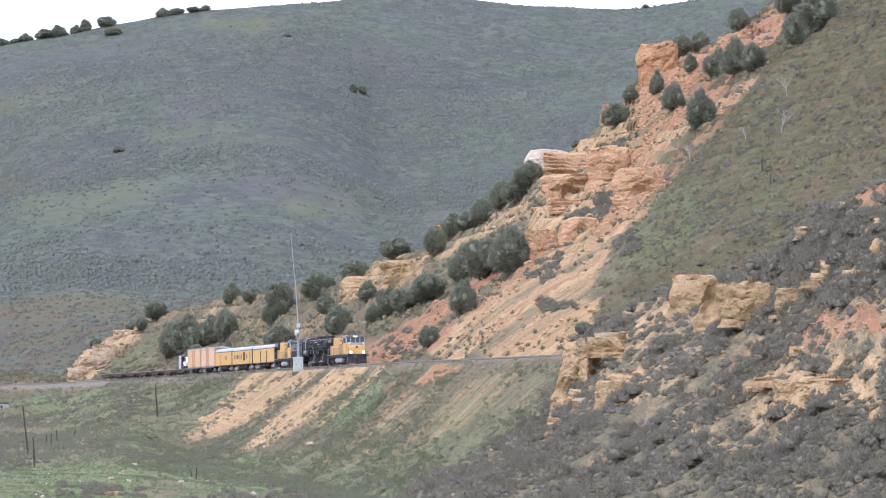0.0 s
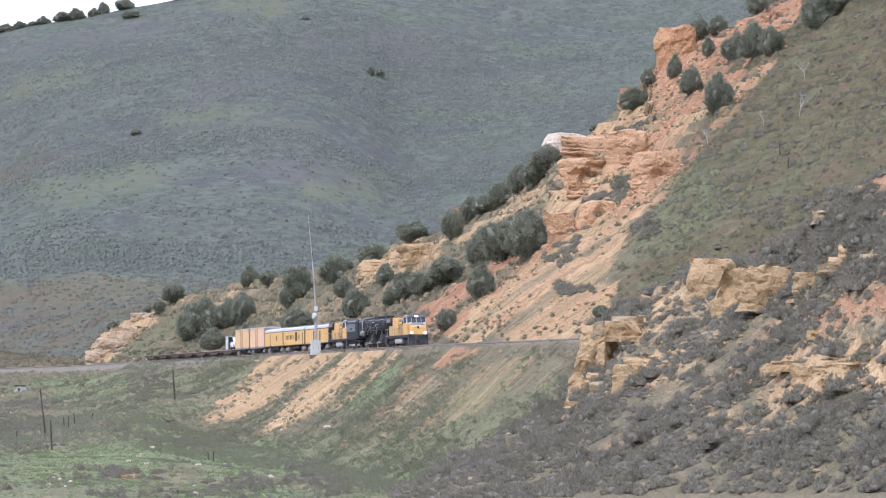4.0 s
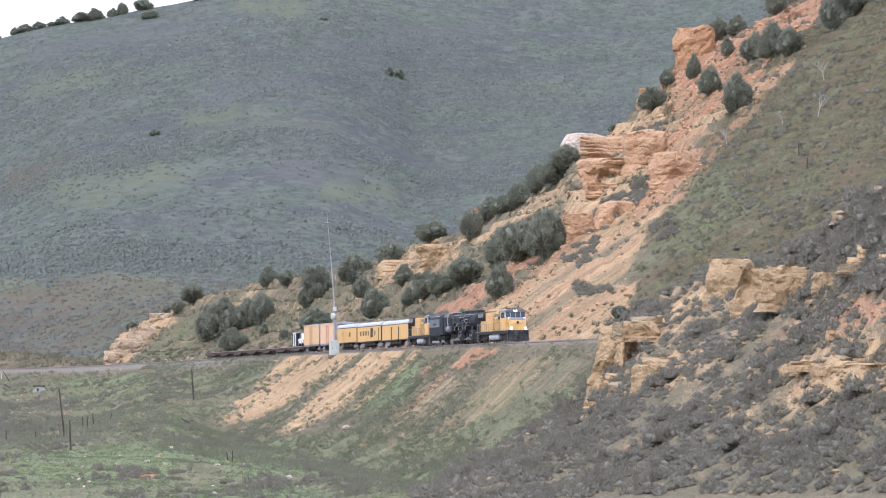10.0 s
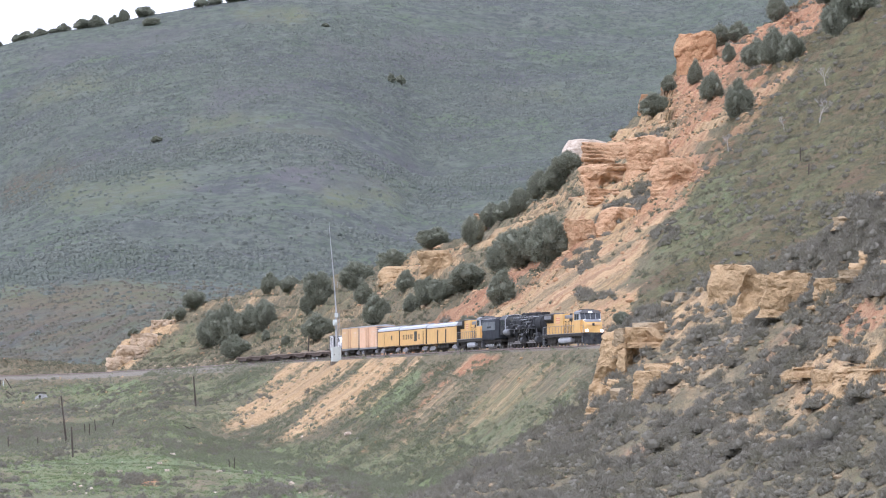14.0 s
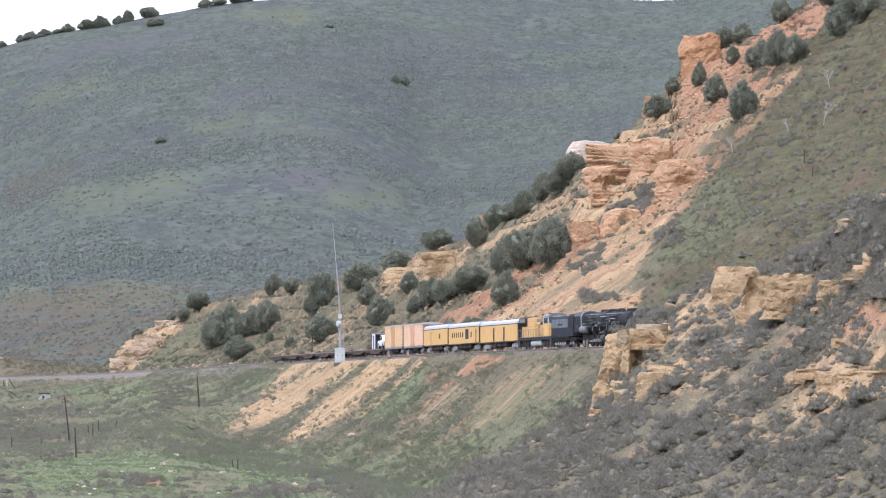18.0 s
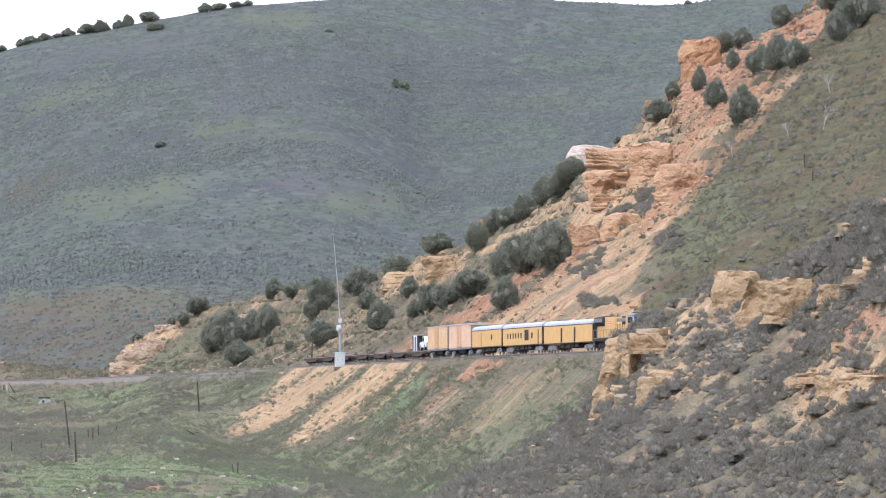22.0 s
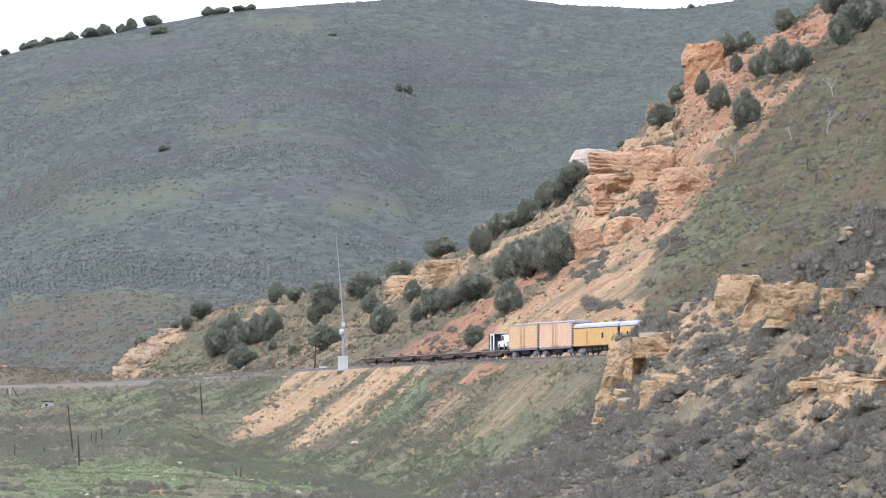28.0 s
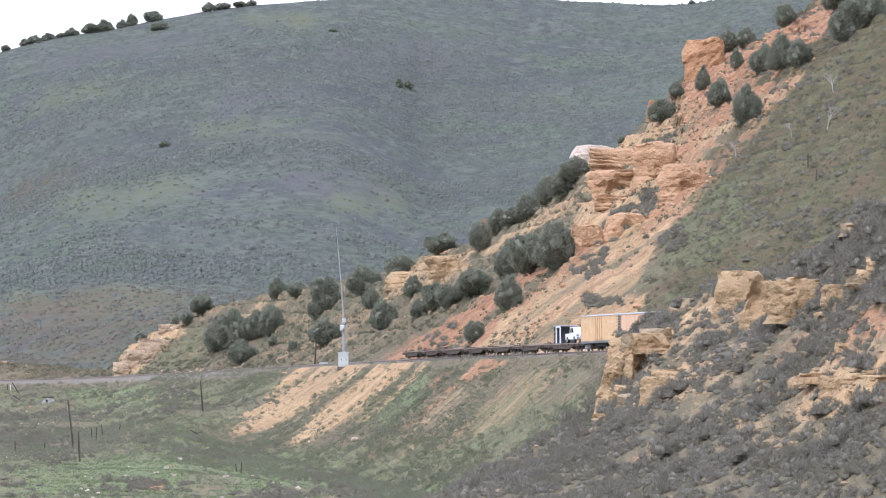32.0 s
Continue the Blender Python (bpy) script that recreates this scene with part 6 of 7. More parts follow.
    for x, y, z in p:
        leaves, heart = kinds[rnd.randrange(6)]
        s = rnd.choice([0.75, 1.0, 1.3, 1.6])
        bush = placed("sagebrush_bush", leaves, None, "large rounded grey-green sagebrush on the spur", pose(x, y, z - 0.08, 0, 0, rnd.uniform(0, 360)))
        bush.scale = (s, s, s * rnd.uniform(0.85, 1.15))
        tagged(bush, category="sagebrush", group="large sagebrush on the spur")
        placed("inner_dome", heart, bush)
    for x, y in MEADOW_BUSHES:
        leaves, heart = kinds[rnd.randrange(6)]
        s = rnd.choice([0.5, 0.6, 0.75])
        bush = placed("sagebrush_bush", leaves, None, "grey sagebrush clump in the green meadow", pose(x, y, land(x, y) - 0.06, 0, 0, rnd.uniform(0, 360)))
        bush.scale = (s * 1.3, s, s * 0.8)
        tagged(bush, category="sagebrush", group="sagebrush in the meadow")
        placed("inner_dome", heart, bush)
    # bank, meadow and cut: small bushes
    small = [sprig_ball(rng, 56, flat=1.0, blade=0.42, thick=0.06) for _ in range(6)]
    w = ((CS >= 5.0) & (CS < 6.9)) * np.clip(0.35 + 1.3 * PATCHY, 0.03, 2) * (0.06 + 0.94 * bare) * (1 - 0.45 * CSOIL[2])
    w = w + ((CS >= 4) & (CS < 6.4)) * (CX < -0.004 * CY) * np.clip(0.05 + 1.2 * BROAD + 0.6 * PATCHY, 0, 1) * 1.3
    w = w + ((CS >= 5.5) & (CS < 6.45)) * (CX > -36) * (CX < 20) * 0.55 * np.clip(0.6 + PATCHY, 0, 2)
    clumps = fbm(CX / 6, CY / 16, 2, 4)
    w = w + (CS < 6.6) * ((CX < -50) & (CY > 850) & (CY < 990)) * 1.2 * np.clip(0.2 + 1.5 * clumps, 0, 1)
    w = w + (CS < 6.6) * ((CX < -60) & (CY < 780)) * 2.2 * np.clip(0.3 + 1.5 * clumps, 0, 1)
    w = w + ((CS > 5.0) & (CS < 6.5)) * (CX > -34) * (CX < -8) * (CY < 850) * 0.35 * np.clip(0.5 + clumps, 0, 1.5)
    w = w * np.where((CX < -20) & (CX > -52) & (CY < 960) & (CY > 690) & (CS < 6.3), 0.3, 1.0)
    p = sow(rng, 8000, w)
    bs = rng.uniform(0.2, 0.55, len(p)) * rng.uniform(0.7, 1.3, len(p))
    scattered("bank_bushes", small, p, bs, 3, BANK_SCRUB, "small grey bushes on the railway bank and meadow", "bushes")
    scattered("bank_bush_hearts", far, p, bs * 0.6, 3, SAGE_CORE, "darker filler domes inside the small bank bushes", "bushes", True)
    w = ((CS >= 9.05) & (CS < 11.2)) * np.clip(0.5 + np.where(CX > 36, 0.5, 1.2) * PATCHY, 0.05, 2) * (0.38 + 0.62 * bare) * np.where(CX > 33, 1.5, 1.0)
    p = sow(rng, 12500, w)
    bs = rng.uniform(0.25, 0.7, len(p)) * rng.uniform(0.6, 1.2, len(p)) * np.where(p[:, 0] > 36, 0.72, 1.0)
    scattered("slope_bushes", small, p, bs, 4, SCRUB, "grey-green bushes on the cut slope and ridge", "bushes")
    scattered("slope_bush_hearts", far, p, bs * 0.6, 4, SCRUB_CORE, "darker filler domes inside the slope bushes", "bushes", True)
    w = ((CS >= 11.2) & (CS < 12.4)) * np.clip(0.5 + 1.2 * PATCHY, 0.05, 2)
    w = w + ((CS >= 12.1) & (CS < 13)) * 0.5
    p = sow(rng, 7500, w)
    scattered("vale_bushes", far, p, rng.uniform(0.3, 0.85, len(p)), 5, VALE_SCRUB, "sagebrush in the vale behind the ridge", "sagebrush", True)
    # grey scrub in drifts across the meadow
    w = ((CS >= 4.0) & (CS < 6.7)) * (CX < -0.012 * CY) * np.clip(-0.1 + 1.8 * fbm(CX / 7, CY / 34, 3, 1) + 0.5 * BROAD, 0, 1)
    p = sow(rng, 1500, w)
    bs = rng.uniform(0.25, 0.75, len(p)) * rng.uniform(0.7, 1.2, len(p))
    scattered("meadow_scrub", near, p, bs, 31, SAGE, "grey scrub in drifts across the meadow", "bushes")
    scattered("meadow_scrub_hearts", far, p, bs * 0.66, 31, SAGE_CORE, "darker filler domes inside the meadow scrub", "bushes", True)
    # thickets of grey scrub on the slopes
    thick = 0
    for outline in SCRUB_PATCHES:
        thick = thick + inside(CX + 1.2 * PATCHY, CY + 5 * PATCHY, outline)
    p = sow(rng, 430, thick * np.clip(0.6 + clumps, 0.1, 2))
    bs = rng.uniform(0.45, 1.0, len(p))
    scattered("slope_thickets", near, p, bs, 33, SAGE, "thickets of grey-green scrub on the cut slope", "bushes")
    scattered("slope_thicket_hearts", cores, p, bs * 0.66, 33, SAGE_CORE, "darker filler domes inside the slope thickets", "bushes", True)
    # sagebrush thickening towards the upper ledge
    p = sow(rng, 115, spur * inside(CX, CY, [(33.4, 566), (36.5, 590), (44.5, 575), (46.5, 540), (41, 524), (35, 545)]) * np.clip(0.7 + PATCHY, 0.1, 2))
    bs = rng.uniform(0.5, 0.95, len(p))
    scattered("ledge_sagebrush", near, p, bs, 37, SAGE, "grey sagebrush below the sandstone ledge", "sagebrush")
    scattered("ledge_sage_hearts", cores, p, bs * 0.7, 37, SAGE_CORE, "darker filler domes inside the sagebrush below the ledge", "sagebrush", True)
    # low tufted scrub all down the bank
    w = ((CS >= 5.3) & (CS < 6.93)) * (CX > -40) * (CX < 22) * np.clip(0.45 + 0.9 * PATCHY + 0.5 * clumps, 0.08, 2) * np.clip(1 - 0.95 * CSOIL[1], 0, 1) * np.clip(1 - CSOIL[0], 0, 1)
    p = sow(rng, 8200, w * np.where(CX > -14, 1.3, 0.55))
    scattered("bank_tufts", small, p, rng.uniform(0.2, 0.6, len(p)), 35, BANK_SCRUB, "tufts of grey-green weeds on the railway bank", "weeds")
    # grass
    tuft = [sprig_ball(rng, 7, flat=0.6, blade=0.9, thick=0.14) for _ in range(6)]
    w = ((CS >= 4.0) & (CS < 11.0)) * (0.06 + CSOIL[2]) * (0.4 + bare) * np.where(CS < 6.9, 1, 0.7) * np.clip(0.7 + PATCHY, 0.1, 2)
    edge = ((CS > 6.72) & (CS < 7.1)) * 1.0 + ((CS > 8.5) & (CS < 9.2)) * 0.8 + ((CS > 5.5) & (CS <= 6.72)) * 0.7
    q = sow(rng, 7500, edge * np.clip(0.6 + 1.2 * PATCHY, 0.05, 2) * (CX > -60) * np.clip(1 - 1.1 * CSOIL[1], 0, 1) * np.clip(1 - CSOIL[0], 0, 1))
    scattered("lineside_weeds", small, q, rng.uniform(0.16, 0.46, len(q)), 8, BANK_SCRUB, "low weeds along the track and down the bank", "weeds")
    p = sow(rng, 24000, w)
    scattered("grass_tufts", tuft, p, rng.uniform(0.14, 0.34, len(p)), 6, TUFT, "short spring grass in tufts", "grass")


plant_sage()


def juniper_meshes(seed):
    """Trunk with limbs and a crown of feathery tufts round a filler shell with painted shade, for a tree about 1 m high
    and 1 m wide.
    """
    rng = np.random.RandomState(seed)
    bm = bmesh.new()
    tube(bm, (0, 0, -0.08), (0.03, 0.02, 0.22), 0.07, 0.05, seg=8)
    tube(bm, (0.03, 0.02, 0.22), (0.0, 0.0, 0.75), 0.05, 0.015, seg=7)
    for k in range(6):
        a = k * 1.05 + rng.uniform(0, 0.6)
        z = 0.12 + 0.08 * k
        tube(bm, (0.02, 0.01, z), (0.33 * math.cos(a), 0.33 * math.sin(a), z + 0.22), 0.03, 0.008, seg=6)
    trunk = bpy.data.meshes.new("trunk")
    bm.to_mesh(trunk)
    bm.free()
    trunk.materials.append(BARK)
    # the crown: a few broad leaders that flow into one another
    masses = [(np.array([0.0, 0.0, 0.42]), np.array([0.37, 0.37, 0.43]))]
    for k in range(5):
        a, z = k * 1.26 + rng.uniform(0, 0.9), rng.uniform(0.22, 0.62)
        w = rng.uniform(0.17, 0.26)
        masses.append((np.array([0.25 * math.cos(a), 0.25 * math.sin(a), z]), np.array([w, w, w * rng.uniform(1.0, 1.4)])))
    masses.append((np.array([rng.uniform(-0.1, 0.1), rng.uniform(-0.1, 0.1), 0.76]), np.array([0.15, 0.15, 0.22])))
    clumps = []
    for c, r in masses:
        k = int(1100 * r[0] * r[2])
        d = rng.normal(0, 1, (k, 3))
        d /= np.linalg.norm(d, axis=1)[:, None]
        p = c + d * r * rng.uniform(0.9, 1.06, k)[:, None]
        deep = np.zeros(k, bool)
        for c2, r2 in masses:
            if c2 is not c:
                deep |= (((p - c2) / r2) ** 2).sum(1) < 0.72
        clumps.append(np.c_[p, d][~deep & (p[:, 2] > 0.04)])
    clumps = np.concatenate(clumps)
    n = 46
    c, d = np.repeat(clumps[:, :3], n, 0), np.repeat(clumps[:, 3:], n, 0)
    k = len(c)
    p = c + rng.normal(0, 0.042, (k, 3)) - d * rng.uniform(0, 0.05, (k, 1))
    out = d + rng.normal(0, 0.55, (k, 3)) + np.array([0, 0, 0.55])
    out /= np.linalg.norm(out, axis=1)[:, None]
    side = np.cross(out, rng.normal(0, 1, (k, 3)))
    side /= np.linalg.norm(side, axis=1)[:, None]
    s, w = rng.uniform(0.02, 0.052, k)[:, None], rng.uniform(0.008, 0.017, k)[:, None]
    tri = np.stack([p - side * w - out * s * 0.5, p + side * w - out * s * 0.5, p + out * s], 1).reshape(-1, 3)
    crown = mesh_of("crown", tri, np.arange(3 * k).reshape(-1, 3))
    crown.materials.append(JUNIPER)
    # Closed shell added to fill the crown; its darker colour carries the inner shade.
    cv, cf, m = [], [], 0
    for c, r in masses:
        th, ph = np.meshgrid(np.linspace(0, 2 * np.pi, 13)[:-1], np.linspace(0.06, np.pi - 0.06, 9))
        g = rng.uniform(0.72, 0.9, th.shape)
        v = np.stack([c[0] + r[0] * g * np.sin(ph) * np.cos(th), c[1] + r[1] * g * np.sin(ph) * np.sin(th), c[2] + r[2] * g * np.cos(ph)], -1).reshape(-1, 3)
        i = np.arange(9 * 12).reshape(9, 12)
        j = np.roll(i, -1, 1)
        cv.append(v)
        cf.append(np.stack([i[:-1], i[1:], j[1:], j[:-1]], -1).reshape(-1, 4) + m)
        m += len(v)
    inside_mesh = mesh_of("crown_filler", np.concatenate(cv), np.concatenate(cf), True)
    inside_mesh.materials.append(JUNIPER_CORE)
    return trunk, crown, inside_mesh


SKYLINE_JUNIPERS = [
    (-203.1, 2624.6, 3.7, 3.7), (-194.8, 2625.1, 4.2, 3.7), (-190.1, 2625.3, 4.7, 6.8), (-183.5, 2625.7, 4.2, 5.8), (-177.5, 2626.0, 2.6, 4.7), (-173.1, 2626.2, 4.7, 5.8),
    (-163.9, 2626.6, 5.3, 8.4), (-157.4, 2626.9, 6.8, 6.8), (-149.2, 2627.3, 4.7, 4.7), (-145.0, 2627.5, 6.8, 4.7), (-135.1, 2627.9, 5.8, 7.9), (-131.3, 2604.7, 4.2, 6.8),
    (-108.8, 2628.9, 4.7, 6.3), (-102.3, 2629.2, 3.7, 5.3), (-94.4, 2629.4, 3.2, 5.8), (-89.1, 2629.5, 3.2, 4.2), (119.2, 2701.8, 2.4, 3.2),
]
HILL_JUNIPERS = [
    (-18.5, 2406.9, 4.3, 3.4), (-14.5, 2412.0, 4.3, 4.3), (-111.3, 2253.3, 2.7, 4.5), (-49.1, 2531.9, 2.0, 3.5),
]
RIDGE_JUNIPERS = [
    (-57.0, 1328.7, 4.5, 5.9), (-60.0, 1324.5, 3.2, 3.4), (-62.9, 1332.1, 2.4, 2.7), (-71.5, 1339.2, 2.4, 3.2), (-49.9, 1251.8, 7.8, 6.5), (-45.1, 1231.1, 9.4, 7.9),
    (-41.3, 1160.8, 4.9, 6.7), (-40.4, 1228.3, 6.4, 6.4), (-37.0, 1223.8, 7.1, 5.9), (-37.9, 1287.8, 4.9, 4.6), (-32.6, 1267.1, 3.8, 5.3), (-24.4, 1194.3, 7.4, 6.5),
    (-26.7, 1193.5, 4.8, 4.1), (-23.1, 1103.8, 5.3, 6.0), (-34.9, 1158.9, 2.3, 1.9), (-30.2, 1132.2, 2.3, 1.7), (-16.8, 1169.7, 6.3, 7.5), (-14.3, 1127.5, 4.5, 4.3),
    (-10.8, 1048.6, 6.1, 5.5), (-8.2, 1143.6, 5.0, 7.3), (-5.7, 1066.7, 4.3, 3.8),
]
CUT_JUNIPERS = [
    (-1.6, 1012.5, 5.1, 4.5), (0.8, 993.6, 4.2, 4.0), (-4.3, 1015.6, 3.5, 3.5), (5.5, 977.6, 4.7, 7.4), (3.1, 991.0, 3.4, 4.0), (10.5, 916.1, 5.9, 4.6),
    (11.7, 967.1, 6.4, 6.4), (14.7, 945.1, 7.2, 6.8), (18.6, 923.4, 7.8, 7.4), (16.6, 940.5, 5.6, 5.3), (-0.2, 1134.0, 4.3, 7.3), (6.9, 1051.8, 5.7, 4.4),
    (10.5, 1088.7, 5.0, 4.6), (13.1, 1081.0, 3.7, 4.3), (16.2, 1075.3, 4.7, 5.6), (19.9, 1083.0, 5.8, 5.8), (23.1, 1068.1, 4.9, 6.4), (25.3, 1064.2, 4.7, 6.0),
    (4.9, 904.9, 3.6, 3.3), (26.2, 802.7, 1.9, 2.4), (-25.2, 1125.1, 3.2, 3.4),
]
CLIFF_JUNIPERS = [
    (43.8, 1063.2, 3.2, 3.0), (40.7, 1044.1, 4.4, 6.3), (48.0, 1042.3, 4.6, 2.9), (49.4, 1004.0, 5.2, 4.2), (51.6, 962.1, 6.7, 5.2), (54.7, 1049.2, 3.6, 2.7),
    (55.1, 1089.3, 4.4, 4.4), (58.5, 1087.2, 3.9, 4.1), (58.1, 1022.3, 5.1, 5.3), (60.1, 998.8, 6.6, 6.0), (62.5, 989.8, 5.2, 4.4), (66.7, 1098.8, 4.6, 4.6),
    (70.4, 982.9, 6.9, 5.9), (74.2, 982.1, 6.9, 6.9), (74.4, 1069.2, 6.4, 6.4), (33.7, 1064.6, 1.5, 1.7),
]
KINDS = [juniper_meshes(40 + k) for k in range(8)]


def plant_junipers():
    rnd = random.Random(3)
    for rows, where in ((SKYLINE_JUNIPERS, "dark juniper on the far skyline"), (HILL_JUNIPERS, "lone dark juniper on the far sagebrush hillside"), (RIDGE_JUNIPERS, "dark green juniper on the low ridge behind the track"),
                        (CUT_JUNIPERS, "dark green juniper above the red cut slope"), (CLIFF_JUNIPERS, "dark green juniper among the red cliffs")):
        for x, y, high, wide in rows:
            trunk, crown, inner = KINDS[rnd.randrange(8)]
            tree = thing("juniper_tree", where, "tree", pose(x, y, land(x, y) - (0.2 if y > 2500 else 0.05) * high, rnd.uniform(-5, 5), rnd.uniform(-5, 5), rnd.uniform(0, 360)))
            spread = 1.3 if y > 2600 else 1.04
            tree.scale = (wide * spread, wide * spread, high)
            placed("trunk", trunk, tree, "grey-brown bark trunk")
            placed("crown", crown, tree, "dense dark needle foliage")
            placed("crown_filler", inner, tree)


plant_junipers()


# ---- rocks ----
def rock_mesh(name, wide, deep, high, seed, beds, ragged, stone, root=2.0, hollow=None, massive=False, shear=0.0):
    """A sandstone mass: a rounded block cut by joint planes, with thin beds that stand out, undercut and die out along it."""
    rnd = random.Random(seed * 13 + 1)
    off = Vector((seed * 7.3, seed * 3.1, seed * 1.7))
    step = 0.16 if wide < 7 else 0.21
    nx, ny, nz = max(8, min(46, int(wide / step))), max(6, min(24, int(deep / 0.3))), max(6, min(52, int((high + root) / step)))
    bed = high / (beds if massive else 1.6 * beds)
    reach = min(wide, deep)
    joints = []
    for k in range(11 if massive else 6):
        a, lift = rnd.uniform(-math.pi, math.pi), rnd.uniform(-0.25, 0.45)
        joints.append((Vector((math.cos(a) * math.cos(lift), math.sin(a) * math.cos(lift), math.sin(lift))), rnd.uniform(0.56, 0.78) if k % 5 == 0 else rnd.uniform(0.78, 1.02)))
    stand = [rnd.uniform(-0.5, 0.5) for _ in range(60)]
    dip, square = rnd.uniform(-0.1, 0.12), 2.9 if massive else 4.0
    relief = ragged * reach * (0.95 if massive else 1.25)
    spots, v, f = {}, [], []

    def spot(i, j, k):
        key = (i, j, k)
        if key in spots:
            return spots[key]
        u, w, t = 2 * i / nx - 1, 2 * j / ny - 1, k / nz
        e = 1 / max(1.0, (abs(u) ** square + abs(w) ** square) ** (1 / square))
        if massive:
            e *= 1.06 - 0.2 * max(0.0, t - 0.35) + 0.16 * noise.noise(Vector((3.1 * t, 0.5, 0.5)) + off)
        q = Vector((u * e, w * e, 2 * (-root + t * (high + root)) / high - 1))
        for n, h in joints:
            over = q.dot(n) - h
            if over > 0 and q.z > -1.2:
                q = q - n * (over * 0.8)
        p = Vector((q.x * wide / 2, q.y * deep / 2, (q.z + 1) * high / 2))
        swell = noise.fractal(p * (1.1 / reach) + off, 0.9, 2.1, 4)
        warp = noise.noise(p * (0.8 / reach) + off * 2)
        level = (p.z + dip * p.x) / bed + 0.55 * warp + 0.1 * noise.noise(p * 1.7 + off)
        b, part_up = int(math.floor(level)), level - math.floor(level)
        ease = min(1.0, part_up / 0.16)
        jut = stand[b % 60] * ease + stand[(b - 1) % 60] * (1 - ease) - 0.45 * (1 - part_up) ** 4
        lives = min(1.0, max(0.12, 0.55 + 1.3 * noise.noise(p * (1.5 / reach) + off * 3)))
        crack = max(0.0, (1 - abs(noise.noise(p * (1.7 / reach) + off * 4)) * 2.2) - 0.82) / 0.18
        move = relief * (jut * lives + (1.15 if massive else 0.75) * swell) - 0.11 * ragged * reach * 5 * crack * 0.4 + 0.07 * noise.fractal(p * 1.9 + off, 0.8, 2.2, 3)
        out = Vector((p.x / wide, p.y / deep, 0.0))
        out = out.normalized() if out.length > 1e-4 else Vector((0, -1, 0))
        side = min(1.0, 2.4 * max(abs(u), abs(w)) - 1.4) if k == nz else 1.0
        p += out * move * max(0.0, side)
        if hollow:
            hx, hz, hr, tall, hd = hollow
            d = math.hypot((p.x - hx) / hr, (p.z - hz) / tall) + 0.25 * noise.noise(p * 1.3 + off)
            if d < 1 and w < 0.2:
                p.y += hd * deep * (1 - d * d)
        if p.z > 0.3 * high:
            p.z += 0.07 * high * noise.fractal(Vector((p.x, p.y, 0)) * (1.6 / reach) + off, 0.8, 2.0, 4)
        p.x += shear * max(0.0, p.z)
        spots[key] = len(v)
        v.append(tuple(p))
        return spots[key]

    def sheet(n, m, at):
        for a in range(n):
            for b in range(m):
                f.append((spot(*at(a, b)), spot(*at(a + 1, b)), spot(*at(a + 1, b + 1)), spot(*at(a, b + 1))))

    sheet(nx, nz, lambda a, b: (a, 0, b))
    sheet(nx, nz, lambda a, b: (nx - a, ny, b))
    sheet(ny, nz, lambda a, b: (0, ny - a, b))
    sheet(ny, nz, lambda a, b: (nx, a, b))
    sheet(nx, ny, lambda a, b: (a, b, nz))
    me = mesh_of(name, v, f, True)
    me.set_sharp_from_angle(angle=math.radians(40))
    me.materials.append(stone)
    return me


